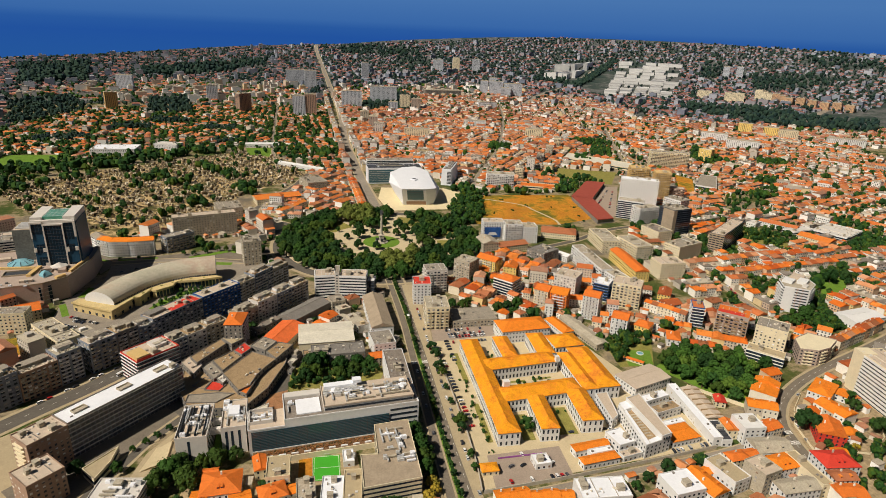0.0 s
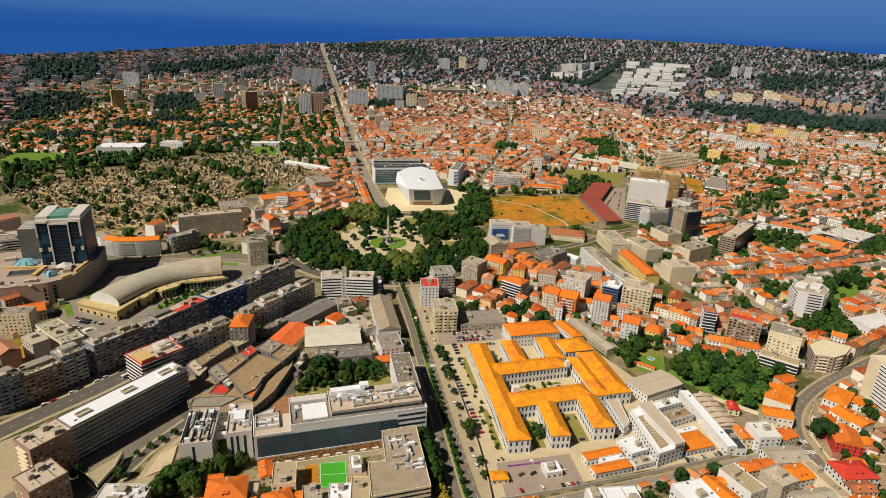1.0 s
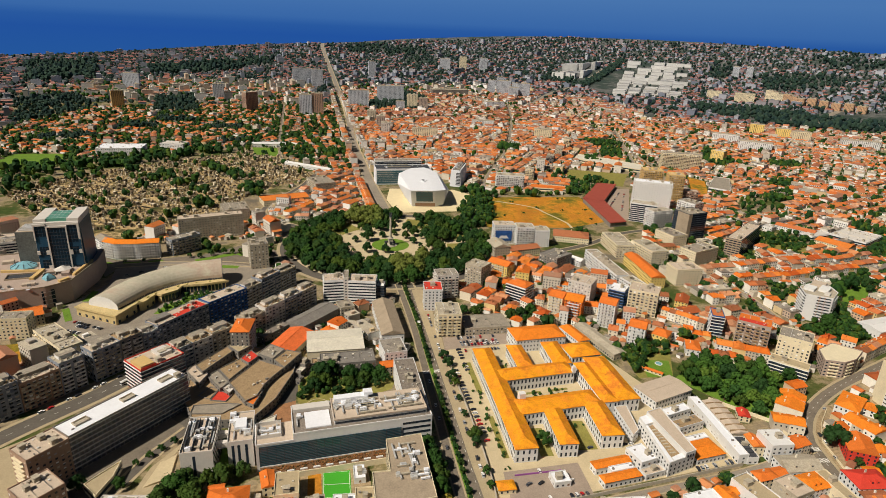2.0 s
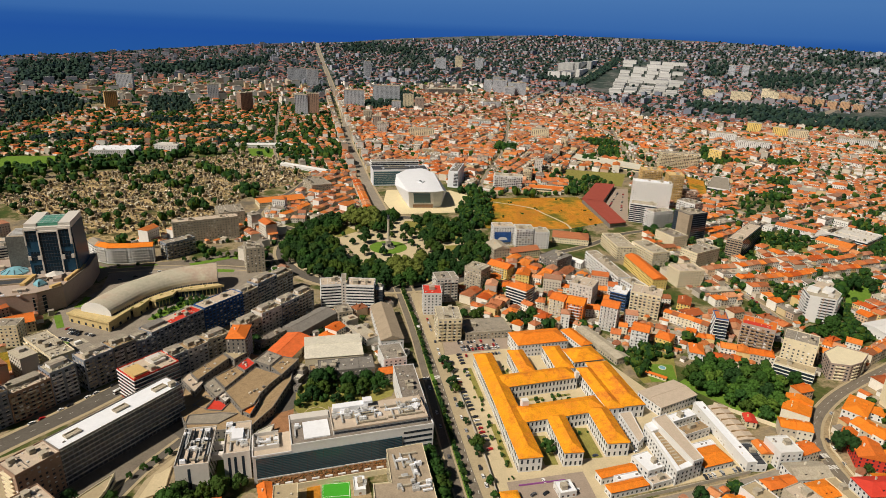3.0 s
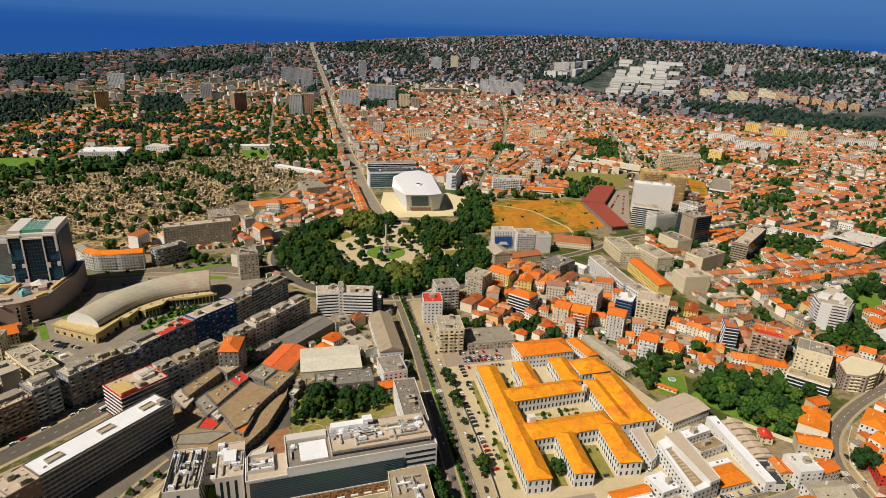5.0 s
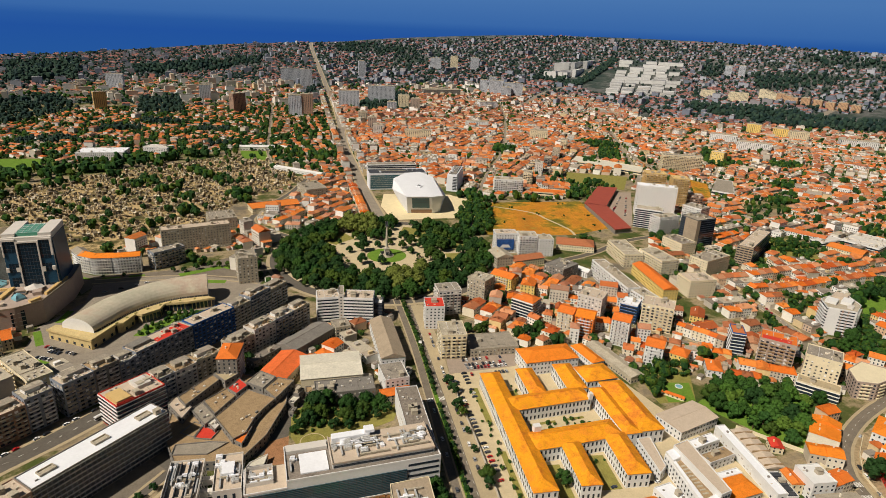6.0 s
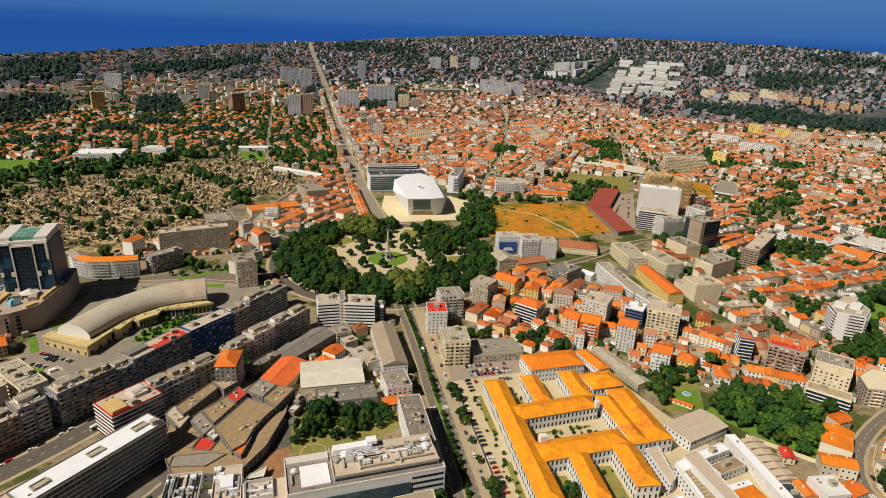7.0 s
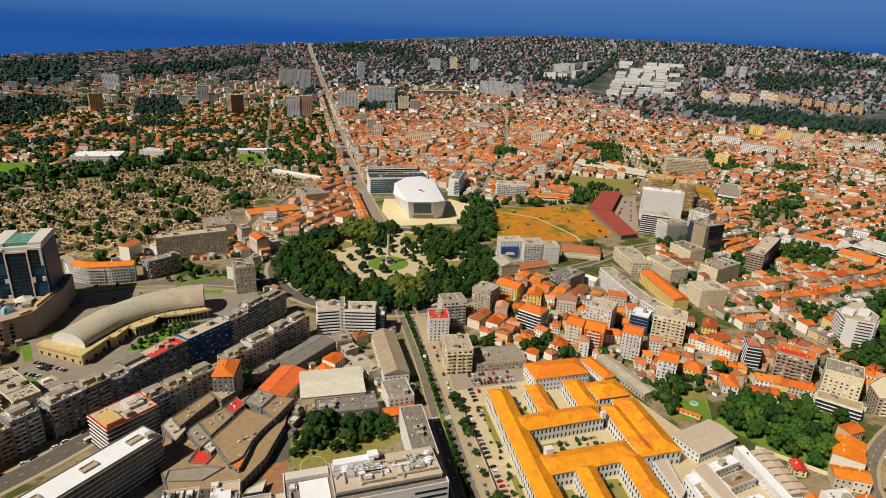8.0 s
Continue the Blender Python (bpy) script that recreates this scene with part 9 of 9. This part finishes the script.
district("houses between the ring and the cemetery", [(-150, 850), (-150, 800), (-10, 790), (-60, 700), (10, 650), (20, 700), (0, 740), (10, 830), (-30, 900)], 40, 55, (3, 4), 0.3, 0.5, 0.1, False, 7, 12, 8, (3, 8), True)
district("garden suburb with tiled roofs", [(-560, 1250), (-20, 1420), (80, 1180), (156, 1170), (172, 1500), (210, 2200), (-300, 2150), (-640, 2000)], 75, 51, (1, 2), 0.08, 2.4, 0.03, False, 9, 11, 20, (1, 4), False, 0.6, sheds=0.1)
# taller fronts along the avenue to the sea
g = random.Random(77)
for side in (-1, 1):
    y = 1160.0
    while y < 2500:
        n = g.uniform(12, 24)
        x = 172 + (y - 1250) * (0.056 if y < 1500 else 0.0) + (14 + (y - 1500) * 0.0625 if y >= 1500 else 0)
        if g.random() < 0.85:
            TOWN.house(x + side * 18, y + n / 2, n, 13, 86, g.choice((8, 11, 14, 17, 20)), g.random() < 0.35, False, y < 1700)
            take(corners(x + side * 18, y + n / 2, n, 13, 86))
        y += n + g.choice((0.3, 0.3, 6))
district("houses east of the terraces", [(700, 420), (1000, 500), (1500, 900), (1350, 900), (900, 640)], 12, 52, (1, 2), 0.24, 1.3, 0.04, False, 8, 13, 10, (5, 13), True)



for x, y, q in EXTRA_GREEN:
    TOWN.bush(x, y, q, q * 2, rnd)
TOWN.build("terraced and detached tiled houses of the town")
TOWN = Town()
district("distant tiled suburb", [(240, 1800), (1200, 1800), (1350, 2050), (1350, 2500), (900, 2600), (250, 2700)], 50, 53, (1, 2), 0.2, 0.9, 0.09, False, 10, 15, 12, (5, 13), False, 0.2)
district("distant suburb towards the motorway", [(1200, 1800), (1600, 1300), (2000, 1300), (2400, 1500), (1500, 1780), (1350, 1950)], 30, 54, (1, 2), 0.15, 0.8, 0.06, False, 10, 15, 12, (5, 13), False, 0.2)
TOWN.build("muted red tiled houses of the outer suburbs", M_tile_mid)


# the joined rest of the town
def far_town(label, outline, rot, seed, step, green, tall, tiled_share, size=(16, 44), hazy=True):
    """Distant quarters: long roofs and blocks of flats."""
    g = random.Random(seed)
    town = Town()
    xs, ys = [p[0] for p in outline], [p[1] for p in outline]
    x = min(xs)
    while x < max(xs):
        y = min(ys)
        while y < max(ys):
            px, py = x + g.uniform(-0.4, 0.4) * step, y + g.uniform(-0.4, 0.4) * step
            y += step
            if not inside_poly(px, py, outline):
                continue
            q = g.random()
            if far_land(px, py) or not is_clear(px, py) or not is_free(corners(px, py, 9, 9, 0)) or abs(px - avenue_x(py)) < 20 or math.hypot(px, py) > 4615:
                continue
            if q < green:
                r = g.uniform(5, 11)
                town.bush(px, py, r, r * 1.6, g)
            elif q < green + tall:
                town.house(px, py, g.uniform(18, 42), g.uniform(13, 18), rot + g.choice((0, 90)), g.uniform(12, 27), False, False, False)
            else:
                town.house(px, py, g.uniform(*size), g.uniform(11, 18), rot + g.choice((0, 0, 90)), g.uniform(5, 9), g.random() < tiled_share, False, False)
        x += step
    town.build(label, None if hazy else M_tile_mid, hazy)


WARE_WEST = [(1438, 3096), (1739, 3417), (2004, 3477), (1574, 3001)]
WARE_EAST = [(1479, 2509), (1785, 2409), (2399, 3208), (2098, 3398)]
WARE_BELT = [(1438, 2808), (1471, 2765), (2113, 3424), (2077, 3468)]


def far_land(x, y):
    return inside_poly(x, y, WARE_WEST) or inside_poly(x, y, WARE_EAST) or inside_poly(x, y, WARE_BELT)


for q, (label, outline) in enumerate((("pale blocks of flats among suburban trees", [(-855, 2465), (-714, 2790), (-323, 3031), (181, 2809), (139, 2208), (-244, 2222), (-585, 2262), (-775, 2223)]), ("pale blocks of flats beside the avenue", [(335, 2821), (1250, 2863), (993, 2267), (531, 2161), (232, 2010)]))):
    far_town(label, outline, 15, 80 + q, 26, 0.48, 0.13, 0.75, (12, 26), False)
    WOODS.append(outline)
far_town("distant quarters along the avenue", [(-900, 2300), (-300, 2150), (215, 2200), (300, 3300), (365, 4600), (-1500, 4400)], 10, 61, 26, 0.6, 0.035, 0.72, (11, 26))
far_town("distant quarters north of the avenue", [(270, 2600), (900, 2600), (1250, 2750), (1450, 3200), (325, 3500)], 35, 62, 26, 0.56, 0.06, 0.7, (11, 28))
far_town("distant suburb below the skyline", [(1350, 2100), (2300, 1900), (2900, 2200), (2450, 2700), (1600, 2700)], 30, 63, 27, 0.56, 0.03, 0.72, (11, 30))
far_town("far quarters at the edge of the view", [(-1700, 2000), (-650, 1500), (-480, 1900), (-900, 2400), (-1500, 4400)], 20, 64, 34, 0.5, 0.05, 0.7)
far_town("hazy quarters on the coastal skyline", [(325, 3500), (1450, 3200), (1700, 3400), (2050, 4120), (360, 4590)], 22, 65, 26, 0.58, 0.012, 0.66, (10, 26))
far_town("hazy quarters on the inland skyline", [(1700, 3400), (2450, 2700), (2900, 2200), (3750, 2650), (3200, 3350), (2050, 4120)], 30, 66, 27, 0.58, 0.012, 0.68, (10, 28))
far_town("outer quarter before the warehouses", [(900, 2330), (1350, 2000), (1640, 2300), (1640, 2480), (1470, 2520), (1490, 2790), (1430, 3050), (1200, 2760), (900, 2600)], 40, 67, 24, 0.3, 0.03, 0.75, (11, 28))
far_town("outer quarter behind the warehouses", [(1770, 2400), (2300, 1950), (2500, 2700), (2390, 3150)], 40, 68, 25, 0.35, 0.03, 0.75, (11, 28))
far_town("outer quarter behind the tiled suburb", [(1350, 1960), (1500, 1790), (1720, 1660), (1580, 2060), (1400, 2090)], 40, 69, 20, 0.3, 0.04, 0.75, (11, 24))
# warehouses
M_hallroof = varied("hall_sheet_roofs", [(0.56, 0.55, 0.53), (0.42, 0.41, 0.40), (0.66, 0.65, 0.63), (0.50, 0.47, 0.43), (0.33, 0.33, 0.33)], "island", 0.6, 8.0, 0.2, 0.0)
g = random.Random(71)
wh = Town()
for corner, columns, rows in ((WARE_WEST, 6, 2), (WARE_EAST, 5, 12)):
    a, c, d, e = [Vector(q) for q in corner]
    if corner is WARE_WEST:
        a, c, d, e = e, a, c, d
    for i in range(columns):
        for j in range(rows):
            if g.random() < 0.16:
                wh.bush(*a.lerp(c, (i + 0.5) / columns).lerp(e.lerp(d, (i + 0.5) / columns), (j + 0.5) / rows), 9, 14, g)
                continue
            u0, u1, v0, v1 = (i + g.uniform(0, 0.2)) / columns, (i + g.uniform(0.8, 1.15)) / columns, (j + g.uniform(0, 0.3)) / rows, (j + g.uniform(0.7, 0.96)) / rows
            plan = [a.lerp(c, u).lerp(e.lerp(d, u), v) for u, v in ((u0, v0), (u1, v0), (u1, v1), (u0, v1))]
            low = min(gz(*q) for q in plan) - 3
            h = max(gz(*q) for q in plan) + g.uniform(7, 12)
            wh.walls.prism([tuple(q) for q in plan], low, h)
            wh.flat.prism([tuple(q) for q in grown([tuple(q) for q in plan], 0.4)], h + 0.02, h + 0.8)
for k in range(420):
    a, c, d, e = [Vector(q) for q in WARE_BELT]
    u, v = g.random(), g.random()
    x, y = a.lerp(c, u).lerp(e.lerp(d, u), v)
    wh.bush(x, y, g.uniform(7, 11), g.uniform(12, 19), g)
tagged(part("trees", wh.green, M_leaf_hazed), "tree belt between industrial halls", "tree", "", "stuff")
ob = tagged(part("warehouses", wh.walls, M_white), "large pale industrial halls in the distance", "warehouse", "", "stuff")
part("flat_roofs", wh.flat, M_hallroof, ob, "pale grey sheet roofs", "stuff")


# grey walls of far blocks, cooled to carry the tint of haze
M_hazed_grey = plain("hazed_grey_render", (0.47, 0.50, 0.555), 0.85, 0, 8.0, 0.15, 0.0)


def far_block(x, y, w, h, d, rot, wall, label):
    n = max(3, int(h / 3.1))
    # past this distance pale walls take the haze-tinted grey
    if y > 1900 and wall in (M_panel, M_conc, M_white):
        wall = M_hazed_grey
    ob = thing("apartment_building", label, "building", place(x, y, rot))
    take(corners(x, y, w, d, rot, 2))
    s = Shape()
    s.box(-w / 2, -d / 2, -4, w / 2, d / 2, h)
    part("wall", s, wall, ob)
    s = Shape()
    window_grid(s, w, d, 0, n, 3.1, 4.6, 2.0, 1.4, "SEW", 0.9, 0.12, True)
    part("glazing", s, M_glass, ob, "dark panes", "stuff")
    s = Shape()
    s.box(-w / 2 - 0.3, -d / 2 - 0.3, h, w / 2 + 0.3, d / 2 + 0.3, h + 0.7)
    part("roof", s, M_conc, ob)
    for u in (-0.25, 0.2):
        s = Shape()
        s.box(w * u - 3, -3, h + 0.7, w * u + 3, 3, h + 4)
        part("lift_house", s, M_conc, ob)


far_block(-518, 2645, 60, 58, 18, -8, M_white, "pale tower block on the skyline")
far_block(138, 2898, 86, 66, 20, 0, M_panel, "grey slab tower beside the avenue")
far_block(195, 2782, 50, 74, 20, 0, M_panel, "grey slab tower beside the avenue")
far_block(135, 1956, 37, 66, 22, -4, M_brick, "brown tower block beside the avenue")
far_block(100, 1956, 38, 62, 22, -4, M_panel, "pale tower block beside the avenue")
far_block(433, 2319, 100, 60, 24, -8, M_white, "large white block of flats")
far_block(293, 2177, 70, 56, 22, -8, M_panel, "grey block of flats")
far_block(492, 3141, 34, 80, 20, 0, M_panel, "slim grey tower")
far_block(-179, 2312, 36, 56, 20, 8, M_white, "white tower block among trees")
far_block(-451, 2071, 34, 54, 20, 20, M_ochre, "ochre tower block among trees")
far_block(-66, 2018, 45, 60, 20, 40, M_brick, "brown and white stepped tower")
M_buff = plain("buff_render", (0.52, 0.33, 0.20), 0.85, 0, 8.0, 0.2, 0.0)
for k in range(11):
    q = k / 10
    x, y = (2155 + 18 * q * 2, 2290 - 300 * q) if q < 0.5 else (2173 + 226 * (q - 0.5), 2140 - 400 * (q - 0.5))
    far_block(x, y, 34, 46 - 14 * q - 3 * (k % 3), 26, -76 if q < 0.5 else -60, M_buff if k > 2 else M_cream, "stepped buff slab of flats in the distance")
far_block(1929, 2381, 60, 36, 20, -38, M_cream, "cream blocks in the distance")
far_block(1988, 2258, 80, 42, 20, -38, M_cream, "cream blocks in the distance")
far_block(2415, 2838, 34, 62, 24, -40, M_white, "pale tower on the skyline")
far_block(2470, 2800, 34, 64, 24, -40, M_white, "pale tower on the skyline")
far_block(990, 2581, 60, 58, 22, -20, M_panel, "grey tower blocks")
far_block(1040, 2508, 78, 56, 22, -20, M_panel, "grey tower blocks")
far_block(957, 3442, 60, 60, 22, -15, M_panel, "grey tower blocks")
far_block(1043, 3375, 40, 78, 22, -15, M_cream, "cream tower blocks")
far_block(1158, 3360, 44, 70, 22, -15, M_panel, "grey tower blocks")
for x, y, w, h, d, rot, wall, label in (
    (476, 2134, 36, 48, 20, -8, M_cream, "cream tower block beside a wood"), (508, 2100, 30, 40, 20, -8, M_pinkstone, "tan tower block beside a wood"), (421, 2073, 30, 32, 20, -8, M_conc, "grey block beside a wood"),
    (947, 2620, 34, 56, 20, -20, M_white, "white tower block"), (1013, 2692, 33, 62, 20, -20, M_panel, "pale grey tower block"), (1004, 2582, 30, 46, 20, -20, M_white, "white tower block"),
    (1001, 2493, 42, 40, 20, -20, M_conc, "grey block of flats"), (736, 2564, 160, 22, 40, 0, M_conc_dk, "long low grey hall"), (801, 2177, 72, 22, 26, 2, M_whiteroof, "white office block with dark windows"),
    (698, 1512, 46, 27, 18, -20, M_cream, "cream apartment slab among tiled roofs"), (1489, 1442, 50, 30, 18, -30, M_cream, "cream apartment slab among tiled roofs"),
    (287, 1842, 24, 30, 26, 80, M_conc, "grey block of flats along the avenue"), (292, 1714, 26, 32, 24, 80, M_pinkstone, "tan block of flats along the avenue"), (286, 1601, 24, 30, 24, 80, M_panel, "pale block of flats along the avenue"),
):
    far_block(x, y, w, h, d, rot, wall, label)
far_block(376, 1533, 66, 26, 18, -14, M_cream, "cream apartment slab among tiled roofs")
far_block(598, 1718, 66, 20, 22, -18, M_white, "white building among tiled roofs")
far_block(1463, 1587, 28, 30, 40, 45, M_yellow, "yellow-ended block of flats")
far_block(1480, 1500, 28, 30, 40, 45, M_yellow, "yellow-ended block of flats")
far_block(1230, 1445, 26, 24, 70, 45, M_white, "pale slab of flats")
far_block(1210, 1310, 26, 26, 80, 45, M_white, "pale slab of flats")
far_block(1591, 1336, 95, 22, 24, -35, M_white, "white block in the tiled suburb")
